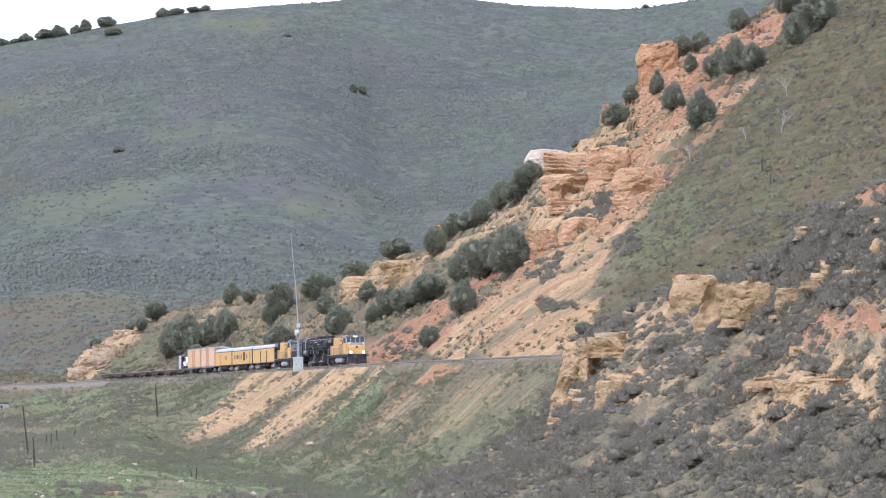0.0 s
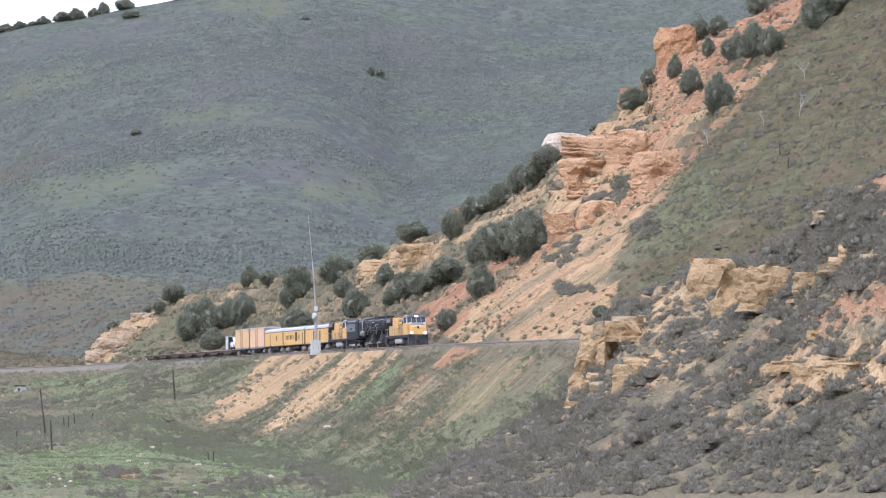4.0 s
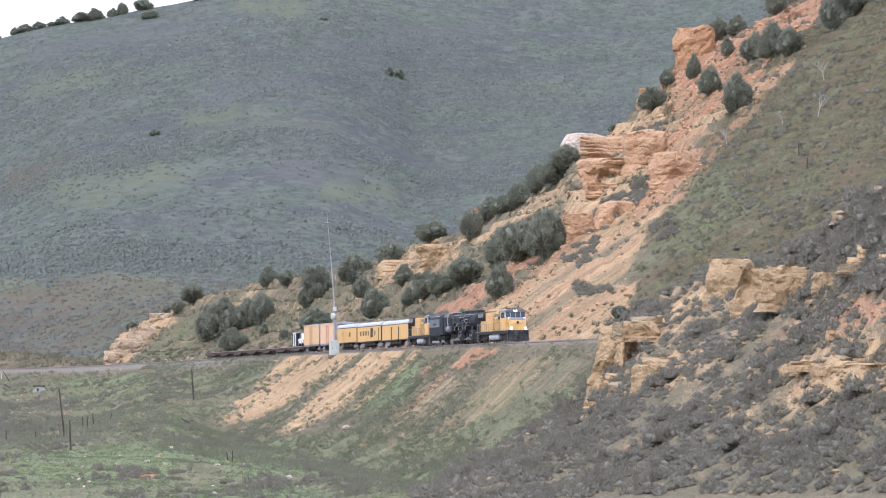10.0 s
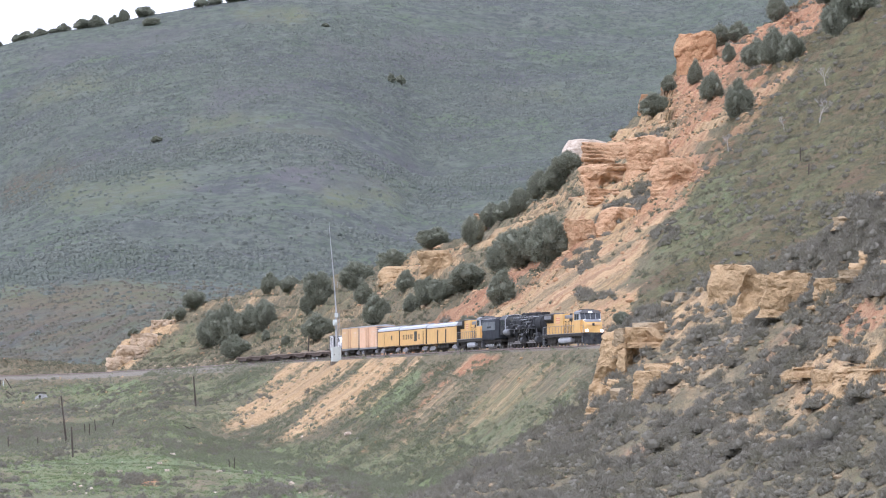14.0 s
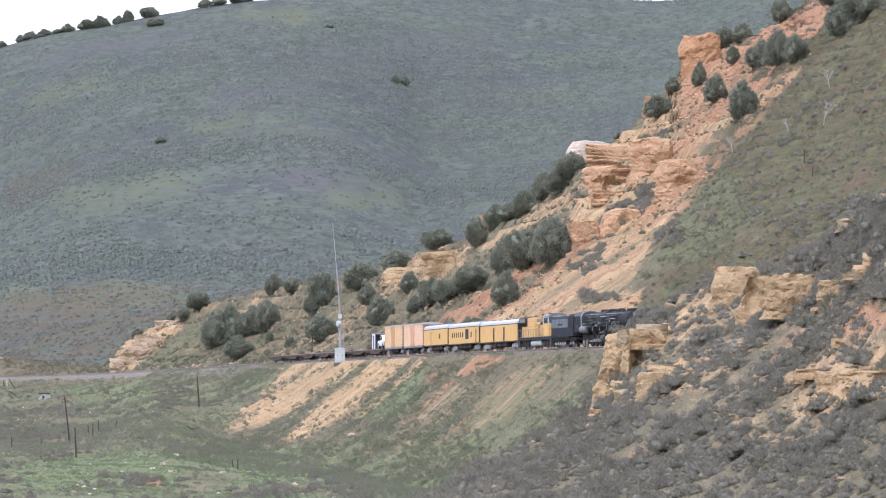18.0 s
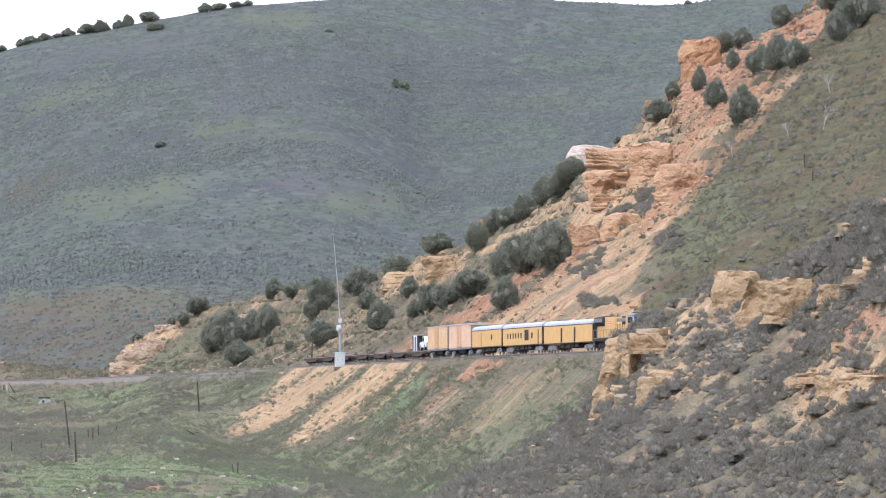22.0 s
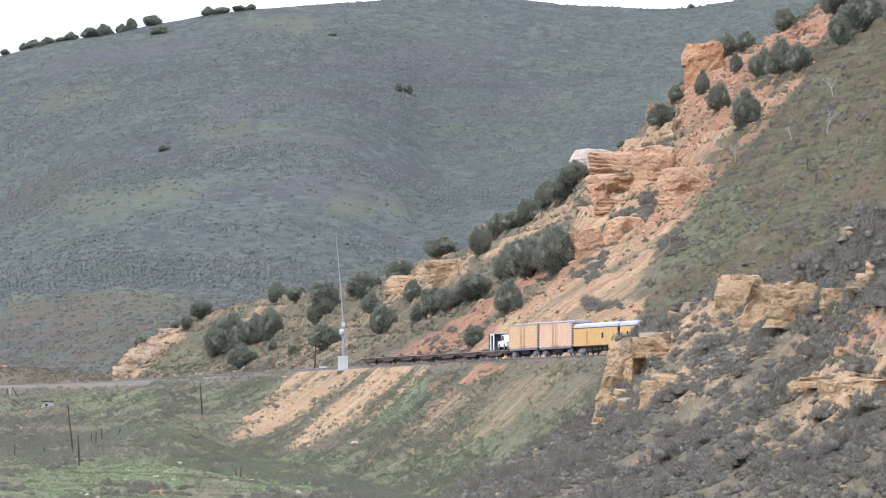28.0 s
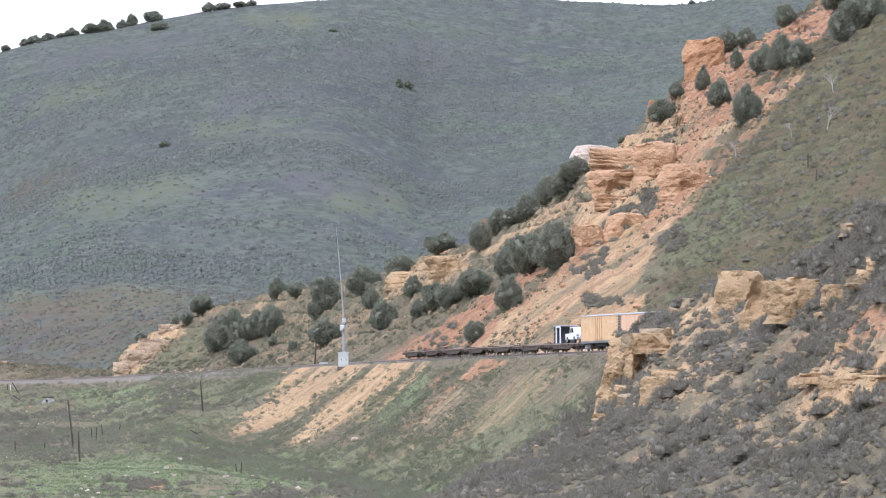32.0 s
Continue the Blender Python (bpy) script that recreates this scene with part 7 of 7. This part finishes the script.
ROCKS = [  # place, width, depth, height, seed, beds, raggedness, stone, label
    (19.5, 648.5, 1.9, 5.0, 4.6, 8.2, 1, 3, 0.12, SANDSTONE, "hollowed tan sandstone block at the nose of the spur"),
    (21.0, 646.6, 8.1, 1.8, 1.5, 2.8, 41, 2, 0.14, GREYSTONE, "brown weathered sandstone pillar on the nose"),
    (24.4, 652.0, 10.8, 3.4, 2.4, 0.8, 2, 1, 0.1, GREYSTONE, "grey-brown slab capping the spur"),
    (23.9, 647.0, 9.3, 4.4, 3.2, 1.7, 3, 2, 0.1, SANDSTONE, "overhanging tan sandstone ledge on the spur"),
    (21.4, 645.0, 3.0, 1.3, 1.8, 5.4, 4, 4, 0.14, SANDSTONE, "narrow tan sandstone rib beside the hollow"),
    (23.6, 652.0, 5.2, 5.0, 2.8, 4.9, 38, 3, 0.13, SANDSTONE, "recessed tan sandstone wall under the overhang"),
    (25.1, 610.9, 5.4, 5.2, 3.7, 1.1, 5, 3, 0.1, SANDSTONE, "low tan sandstone shelf on the spur"),
    (22.7, 602.3, 2.8, 3.7, 2.2, 2.8, 39, 4, 0.12, SANDSTONE, "low yellow-tan bedded sandstone face below the nose"),
    (33.0, 634.5, 12.8, 5.4, 2.9, 4.9, 6, 4, 0.12, SANDSTONE, "tan sandstone buttress of the ledge"),
    (35.9, 609.6, 11.2, 7.0, 3.0, 4.8, 7, 4, 0.16, SANDSTONE, "leaning tan sandstone buttress with a deep cleft"),
    (37.6, 590.6, 11.7, 7.0, 3.2, 3.9, 8, 4, 0.14, SANDSTONE, "long tan sandstone ledge face"),
    (40.4, 573.0, 12.2, 5.4, 2.8, 2.4, 9, 3, 0.14, SANDSTONE, "broken tan sandstone ledge end"),
    (35.4, 647.2, 17.0, 5.3, 3.2, 0.7, 33, 1, 0.1, SANDSTONE, "overhanging tan cap slab of the ledge"),
    (39.2, 608.5, 15.7, 5.2, 3.1, 0.7, 34, 1, 0.1, SANDSTONE, "flat tan cap slab of the ledge"),
    (32.8, 656.4, 17.9, 1.7, 1.2, 0.5, 35, 1, 0.12, SANDSTONE, "small tan cap slab of the buttress"),
    (42.2, 558.6, 14.5, 4.6, 2.3, 0.6, 10, 2, 0.1, GREYSTONE, "dark overhanging sandstone slab"),
    (35.4, 547.0, 3.4, 3.8, 4.4, 1.8, 11, 3, 0.1, SANDSTONE, "bedded tan sandstone shelf low on the spur"),
    (37.4, 529.0, 3.3, 4.2, 4.4, 1.7, 12, 3, 0.1, SANDSTONE, "bedded tan sandstone shelf among sagebrush"),
    (39.5, 512.0, 3.2, 4.4, 4.4, 1.7, 42, 3, 0.1, SANDSTONE, "bedded tan sandstone shelf among sagebrush"),
    (36.0, 541.0, 5.0, 3.8, 3.4, 0.35, 36, 1, 0.08, SANDSTONE, "thin overhanging tan sandstone slab low on the spur"),
    (38.6, 519.0, 4.8, 4.2, 3.4, 0.35, 37, 1, 0.08, SANDSTONE, "long thin tan sandstone slab among sagebrush"),
    (49.2, 1072.9, 65.7, 10.2, 5.5, 8.3, 13, 2, 0.12, REDSTONE, "red sandstone crag on the cliff top"),
    (29.2, 989.6, 40.2, 9.7, 6.8, 5.1, 14, 4, 0.12, ORANGESTONE, "undercut bedded orange sandstone cliff"),
    (32.0, 1015.5, 45.9, 10.3, 7.2, 4.5, 15, 4, 0.1, ORANGESTONE, "bedded orange sandstone cap of the cliff"),
    (36.6, 972.3, 42.4, 7.8, 4.7, 6.8, 16, 5, 0.14, ORANGESTONE, "broken orange sandstone face"),
    (29.3, 972.9, 37.6, 6.8, 4.7, 2.7, 17, 3, 0.12, ORANGESTONE, "orange sandstone shelf below the overhang"),
    (23.7, 921.3, 28.5, 5.3, 3.7, 4.8, 18, 4, 0.12, ORANGESTONE, "orange crumbling sandstone rib"),
    (29.7, 924.3, 31.3, 8.3, 5.0, 4.1, 19, 4, 0.16, ORANGESTONE, "orange sandstone blocks in the cut"),
    (29.8, 1077.3, 50.9, 9.6, 5.3, 3.2, 20, 2, 0.12, PALESTONE, "pale limestone slab on the cliff edge"),
    (40.2, 1070.8, 59.4, 3.6, 2.5, 2.9, 21, 3, 0.14, REDSTONE, "small red sandstone knob"),
    (-73.5, 1308.4, 12.5, 5.9, 4.1, 3.1, 23, 2, 0.17, TANSTONE, "pale tan rock cutting beside the track"),
    (-70.6, 1308.3, 14.1, 8.0, 4.8, 4.2, 24, 2, 0.17, TANSTONE, "pale tan rock cutting rising from the track"),
    (-67.6, 1314.5, 17.3, 8.4, 5.0, 3.9, 30, 2, 0.17, TANSTONE, "pale tan rock cutting under the ridge"),
    (-64.3, 1326.6, 21.2, 7.7, 4.6, 3.4, 31, 3, 0.17, TANSTONE, "pale tan rock ribs at the ridge end"),
    (0.1, 1050.8, 26.7, 6.9, 4.8, 5.4, 25, 4, 0.14, SANDSTONE, "tan sandstone outcrop on the ridge"),
    (-7.9, 1134.6, 28.7, 6.3, 4.4, 2.9, 26, 3, 0.12, SANDSTONE, "low tan outcrop on the ridge"),
    (10.2, 1091.7, 36.0, 6.0, 4.2, 4.4, 27, 3, 0.14, ORANGESTONE, "orange outcrop on the ridge line"),
    (39.3, 928.1, 38.4, 6.9, 3.5, 5.1, 28, 4, 0.18, ORANGESTONE, "fractured orange sandstone slope"),
]
LOW_SEATED = (1, 2, 3, 4, 41, 42, 5, 8, 9, 10, 11, 12, 33, 39, 34, 35, 36, 37)
MASSIVE = (1, 3, 4, 41, 6, 7, 8, 13, 16, 18, 19, 28, 20, 21, 23, 24, 25, 30, 31, 38, 39)
for x, y, z, wide, deep, high, seed, beds, ragged, stone, label in ROCKS:
    hollow = {1: (-0.25, 3.0, 1.9, 1.7, 0.15), 7: (-2.2, 2.6, 1.0, 2.2, 0.38), 14: (0.5, 1.4, 3.0, 2.0, 0.2), 38: (-0.2, 2.6, 1.9, 1.7, 0.35)}.get(seed)
    root = 0.7 if seed in LOW_SEATED else 1.3 if seed in (6, 7) else 2.5
    me = rock_mesh("rock_outcrop", wide * 1.02, deep * 1.2, high, seed, beds, ragged, stone, root, hollow, seed in MASSIVE, {1: 0.12, 6: 0.1}.get(seed, 0.0))
    tagged(placed("rock_outcrop", me, None, label, pose(x, y, z, 0, 0, random.Random(seed).uniform(-14, 14))), category="rock")


def chunk(rng, squash=0.6):
    """A broken stone of a few facets."""
    v, f = dome(rng, squash * 1.5, 5)
    return v * rng.uniform(0.7, 1.2, (1, 3)), f


MEADOW_BOULDERS = [
    (-36.7, 770.4), (-38.6, 789.5), (-44.0, 679.3), (-43.0, 768.5), (-38.0, 814.6), (-29.7, 774.7), (-26.1, 771.2), (-39.4, 776.5), (-38.9, 856.9),
]


RIDGE_BOULDERS = [(-1.2, 1008), (-0.1, 1003), (0.9, 994), (1.4, 988), (2.1, 991), (2.9, 998), (3.6, 995), (-2.2, 1012), (-6.4, 1040), (-4.9, 1031)]


def scatter_stones():
    rng = np.random.RandomState(77)
    kinds = [chunk(rng) for _ in range(8)]
    bare = np.clip(CSOIL[0] + CSOIL[1], 0, 1)
    p = sow(rng, 5600, ((CS >= 9.1) & (CS < 11.05)) * (np.where(CX > 36, 0.0, 0.02) + bare) * np.clip(0.5 + PATCHY, 0.1, 2) * np.where(CS > 10, 1.6, 1.0) * np.where(CX < -2, 0.3, 1.0))
    scattered("scree_stones", kinds, p, rng.gamma(1.5, 0.1, len(p)) + 0.06, 21, ORANGESTONE, "loose orange-tan stones on the cut slope", "stones")
    p = sow(rng, 900, ((CS >= 5.6) & (CS < 6.95)) * (0.15 + bare))
    scattered("bank_stones", kinds, p, rng.gamma(1.6, 0.07, len(p)) + 0.06, 22, SANDSTONE, "pale stones on the railway bank", "stones")
    p = sow(rng, 900, ((CS >= 4.0) & (CS < 5.0)) * (CX > 0) * (0.2 + bare))
    scattered("spur_stones", kinds, p, rng.gamma(2.0, 0.1, len(p)) + 0.1, 23, GREYSTONE, "grey and tan stones between the sagebrush", "stones")
    p = sow(rng, 120, ((CS >= 4.0) & (CS < 6.4)) * (CX < -12))
    scattered("meadow_stones", kinds, p, rng.gamma(1.6, 0.07, len(p)) + 0.08, 24, PALESTONE, "scattered pale stones in the meadow", "stones")
    p = sow(rng, 120, ((CS >= 9.0) & (CS < 9.35)) * (CX < -36) * (CX > -66))
    scattered("rubble_stones", kinds, p, rng.gamma(2.0, 0.1, len(p)) + 0.12, 25, TANSTONE, "pale rubble at the foot of the ridge", "stones")
    # boulders one could pick out
    shapes = []
    for k in range(6):
        me = rock_mesh("boulder", 1.5, 1.1, 0.55, 200 + k, 2, 0.2, GREYSTONE if k % 2 else SANDSTONE, 0.3)
        shapes.append(me)
    pale = [rock_mesh("boulder", 1.5, 1.1, 0.6, 220 + k, 2, 0.2, PALESTONE, 0.3) for k in range(3)]
    for k, (x, y) in enumerate(MEADOW_BOULDERS):
        ob = placed("boulder", pale[k % 3], None, "pale boulder lying in the meadow grass", pose(x, y, land(x, y) - 0.08, 0, 0, 47 * k))
        ob.scale = (0.55, 0.55, 0.6)
        tagged(ob, category="rock", group="boulders in the meadow")
    for k, (x, y) in enumerate(RIDGE_BOULDERS):
        ob = placed("boulder", shapes[1 + 2 * (k % 3)], None, "grey boulder under the junipers of the ridge", pose(x, y, land(x, y) - 0.15, 0, 0, 61 * k))
        ob.scale = (0.8 + 0.25 * (k % 3), 0.9, 1.0 + 0.3 * (k % 2))
        tagged(ob, category="rock", group="boulders on the ridge")
    p = sow(rng, 62, ((CS >= 4.45) & (CS < 4.98)) * (CX > 19) * np.clip(0.4 + PATCHY, 0.1, 2))
    rnd = random.Random(9)
    for k, (x, y, z) in enumerate(p):
        s = rnd.choice([0.6, 0.9, 1.2, 1.7])
        ob = placed("boulder", shapes[k % 6], None, "weathered grey boulder between sagebrush" if k % 2 else "flat tan sandstone boulder between sagebrush", pose(x, y, z - 0.1, rnd.uniform(-15, 5), rnd.uniform(-12, 12), rnd.uniform(0, 360)))
        ob.scale = (s, s, s)
        tagged(ob, category="rock", group="boulders on the spur")


scatter_stones()


# ---- by the line ----
GALVANISED = surface("galvanised_steel", (0.36, 0.37, 0.37), (0.28, 0.29, 0.29), 2.0, 0.55, 0.3, grime=(0.4, 0.39, 0.37), grime_share=0.6)
CABINET = surface("pale_aluminium_cabinet", (0.5, 0.54, 0.51), (0.43, 0.47, 0.445), 1.0, 0.5, 0.1, grime=(0.5, 0.47, 0.42), grime_share=0.62)
CONCRETE = surface("weathered_concrete", (0.38, 0.385, 0.37), (0.28, 0.28, 0.26), 1.5, 0.9, grime=(0.2, 0.2, 0.17), grime_share=0.5)
DARK_WOOD = surface("dark_creosoted_wood", (0.06, 0.05, 0.042), (0.1, 0.085, 0.07), 3.0, 0.9, stretch=(1, 1, 0.2))


def radio_mast(x, y):
    m = thing("radio_mast", "tall thin grey steel radio mast beside the track", "mast", pose(x, y, land(x, y), 0, 0, 12))
    part("foundation", boxes((-0.6, 0.6, -0.6, 0.6, -0.5, 0.12), bevel=0.03), BALLAST, m)
    part("lower_pole", tubes(((0, 0, 0), (-0.05, 0, 8.2), 0.24, 0.19), seg=14), GALVANISED, m, "stout galvanised lower pole")
    part("upper_pole", tubes(((-0.05, 0, 8.2), (-0.55, 0, 15.0), 0.13, 0.09), ((-0.55, 0, 15.0), (-1.2, 0, 22.2), 0.085, 0.035), seg=10), GALVANISED, m, "thin galvanised upper pole")
    part("whip_aerial", tubes(((-1.2, 0, 22.2), (-1.25, 0, 23.2), 0.03, 0.015), ((-1.6, 0, 22.0), (-0.8, 0, 22.0), 0.025), seg=6), GALVANISED, m)
    dish = part("dish_aerial", tubes(((-0.15, -0.35, 6.3), (-0.5, -0.45, 6.3), 0.5, 0.52), ((-0.5, -0.45, 6.3), (-0.6, -0.48, 6.3), 0.52, 0.36), seg=22), CABINET, m, "pale drum-shaped dish aerial")
    part("dish_bracket", boxes((-0.3, 0.1, -0.4, 0.0, 6.2, 6.4)), GALVANISED, dish)
    part("junction_box", boxes((-0.35, 0.25, -0.42, -0.2, 7.2, 7.9), bevel=0.03), CABINET, m)
    part("ladder", tubes(((0.3, -0.1, 0.2), (0.26, -0.1, 8.0), 0.025), ((0.55, -0.1, 0.2), (0.5, -0.1, 8.0), 0.025), *[((0.3, -0.1, z), (0.52, -0.1, z), 0.018) for z in np.arange(0.5, 8.0, 0.4)], seg=6), GALVANISED, m)
    part("aerial_arm", tubes(((-0.4, 0, 12.6), (0.15, -0.1, 12.6), 0.03), ((0.15, -0.1, 12.2), (0.15, -0.1, 13.2), 0.04), seg=6), GALVANISED, m)
    return m


def signal_cabinet(x, y):
    c = thing("signal_cabinet", "pale grey metal equipment cabinet at the mast foot", "cabinet", pose(x, y, land(x, y), 0, 0, 12))
    part("plinth", boxes((-0.9, 0.9, -0.65, 0.65, -0.5, 0.15)), BALLAST, c)
    part("body", boxes((-0.76, 0.76, -0.55, 0.55, 0.15, 2.45), bevel=0.03), CABINET, c, "pale metal body")
    part("lid", sideways([(-0.88, 2.45), (-0.88, 2.53), (0, 2.66), (0.88, 2.53), (0.88, 2.45)], -0.63, 0.63), CABINET, c)
    for x0 in (-0.76, 0.03):
        d = part("door", boxes((x0, x0 + 0.73, -0.575, -0.55, 0.25, 2.38), bevel=0.008), CABINET, c)
        part("handle", boxes((x0 + 0.3, x0 + 0.36, -0.61, -0.575, 1.2, 1.45)), UNDER, d)
    return c


i = int(np.argmin(np.abs((LINE + SIDE * -3.9)[:, 0] / (LINE + SIDE * -3.9)[:, 1] + 0.0176)))
MAST = LINE[i] + SIDE[i] * -3.9
radio_mast(MAST[0], MAST[1] + 2.5)
signal_cabinet(MAST[0], MAST[1] - 1.0)


def wooden_pole(x, y, high, lean, r=0.16, name="utility_pole", label="dark leaning wooden pole in the meadow", arm=False):
    p = thing(name, label, "pole", pose(x, y, land(x, y), 0, lean, 0))
    bm = tubes(((0, 0, -0.6), (0, 0, high), r, r * 0.7), seg=10)
    part("shaft", bm, DARK_WOOD, p)
    if arm:
        part("crossarm", boxes((-0.9, 0.9, -0.07, 0.07, high - 0.7, high - 0.55)), DARK_WOOD, p)
    else:
        part("weathered_top", tubes(((0, 0, high), (0.03, 0, high + 0.12), r * 0.7, r * 0.3), seg=8), TIMBER, p)
    return p


wooden_pole(-57.7, 882.7, 7.5, -6.5)
wooden_pole(-52.5, 816.9, 4.3, -2.5)
wooden_pole(-41.4, 974.0, 5.2, -4.0, 0.17)
wooden_pole(-28.2, 789.8, 1.5, 2, 0.1, "fence_post", "short dark wooden post below the bank")
wooden_pole(-28.9, 792.5, 1.1, -9, 0.09, "fence_post", "short dark wooden post below the bank")
for x, y, h, lean in ((-57.7, 929.1, 1.5, -3), (-55.9, 911.1, 1.9, 2), (-56.3, 934.6, 2.0, -4), (-65.6, 867.1, 1.7, -2), (-54.4, 948.6, 1.2, 14), (-62.0, 880.0, 1.1, 0)):
    wooden_pole(x, y, h, lean, 0.11, "fence_post", "dark weathered wooden fence post in grass")
# two thin dark posts up on the grassy slope
for x, y, h, lean in ((56.2, 869.1, 1.9, 0), (56.2, 850.1, 1.6, 3)):
    wooden_pole(x, y, h, lean, 0.13, "slope_post", "thin dark post on the grassy slope")
q = int(np.argmin(np.abs((LINE + SIDE * 4.2)[:, 0] / (LINE + SIDE * 4.2)[:, 1] + 0.0226)))
POST = LINE[q] + SIDE[q] * 4.2
wooden_pole(POST[0], POST[1], 5.2, 3, 0.17, "line_post", "dark wooden post beside the track")
sign = thing("line_sign", "small pale grey board on a low post", "sign", pose(POST[0] + 1.6, POST[1] + 1, land(POST[0] + 1.6, POST[1] + 1)))
part("board", boxes((-0.75, 0.75, -0.04, 0.04, 1.0, 1.35), bevel=0.01), CABINET, sign)
part("leg", boxes((-0.05, 0.05, -0.05, 0.05, -0.4, 1.0)), GALVANISED, sign)
marker = thing("mile_post", "pair of dark and pale posts by the track", "post", pose(-96.8, 1262.0, land(-96.8, 1262.0)))
part("dark_post", boxes((-0.6, -0.35, -0.12, 0.12, -0.5, 1.5)), DARK_WOOD, marker)
part("pale_post", boxes((0.1, 0.3, -0.1, 0.1, -0.5, 1.3)), CABINET, marker)
wooden_pole(-92.5, 1232.0, 2.6, -32, 0.13, "fallen_post", "dark leaning broken post below the track")
wooden_pole(-89.0, 1190.0, 1.8, -55, 0.12, "fallen_post", "dark leaning broken post below the track")


def culvert(x, y):
    c = thing("culvert_outlet", "pale concrete culvert outlet with a dark opening", "culvert", pose(x, y, land(x, y) + 0.25, 0, 0, 12))
    c.scale = (1.1, 1.1, 1.25)
    part("headwall", sideways([(-1.6, -0.8), (-1.1, 0.45), (-0.3, 0.95), (0.9, 0.8), (1.7, -0.8)], 0.0, 0.35), CONCRETE, c, "pale concrete headwall")
    part("apron", sideways([(-1.7, -0.5), (-1.3, 0.1), (0.8, 0.2), (1.3, -0.5)], -1.6, 0.0), CONCRETE, c)
    part("opening", tubes(((-0.35, -0.02, 0.45), (-0.35, 0.02, 0.45), 0.24), seg=16), UNDER, c)
    part("cap", boxes((-1.2, 0.9, -0.1, 0.5, 0.96, 1.16), bevel=0.03), UNDER, c, "dark timber cap")


culvert(-80.0, 1146.6)


def dead_tree(x, y, high, seed):
    """A bleached, leafless tree with forked limbs."""
    rnd = random.Random(seed)
    t = thing("dead_tree", "bleached leafless dead tree on the grassy slope", "tree", pose(x, y, land(x, y)))
    bm = bmesh.new()
    tips = [(Vector((0, 0, -0.3)), Vector((rnd.uniform(-0.2, 0.2), 0, 1)), high * 0.35 + 0.3, 0.09, 0)]
    twigs = bmesh.new()
    while tips:
        a, d, length, r, level = tips.pop()
        b = a + d.normalized() * length
        tube(bm if level < 2 else twigs, a, b, r, r * 0.6, seg=6)
        if level < 4:
            for _ in range(3 if level else 4):
                tips.append((b, d.normalized() + Vector((rnd.uniform(-0.8, 0.8), rnd.uniform(-0.8, 0.8), rnd.uniform(-0.1, 0.5))), length * rnd.uniform(0.5, 0.75), r * 0.55, level + 1))
    part("trunk", bm, DEADWOOD, t)
    part("twig_crown", twigs, DEADWOOD, t)
    return t


dead_tree(64.4, 930.4, 3.6, 1)
dead_tree(60.6, 891.0, 4.2, 2)
dead_tree(48.0, 923.8, 2.8, 3)
dead_tree(56.0, 905.0, 2.2, 4)
log = thing("fallen_branch", "grey fallen branch with broken limbs", "branch", pose(-39.4, 898.3, land(-39.4, 898.3) + 0.1))
part("stem", tubes(((-0.8, 0, 0.9), (0.9, 0.2, 0.0), 0.07, 0.1), ((0.1, 0, 0.4), (1.2, 0.2, 0.6), 0.04, 0.07), seg=8), DARK_WOOD, log)
part("side_limb", tubes(((0.0, 0, 0.45), (-0.9, -0.2, 0.3), 0.05, 0.03), seg=6), DARK_WOOD, log)


motions()
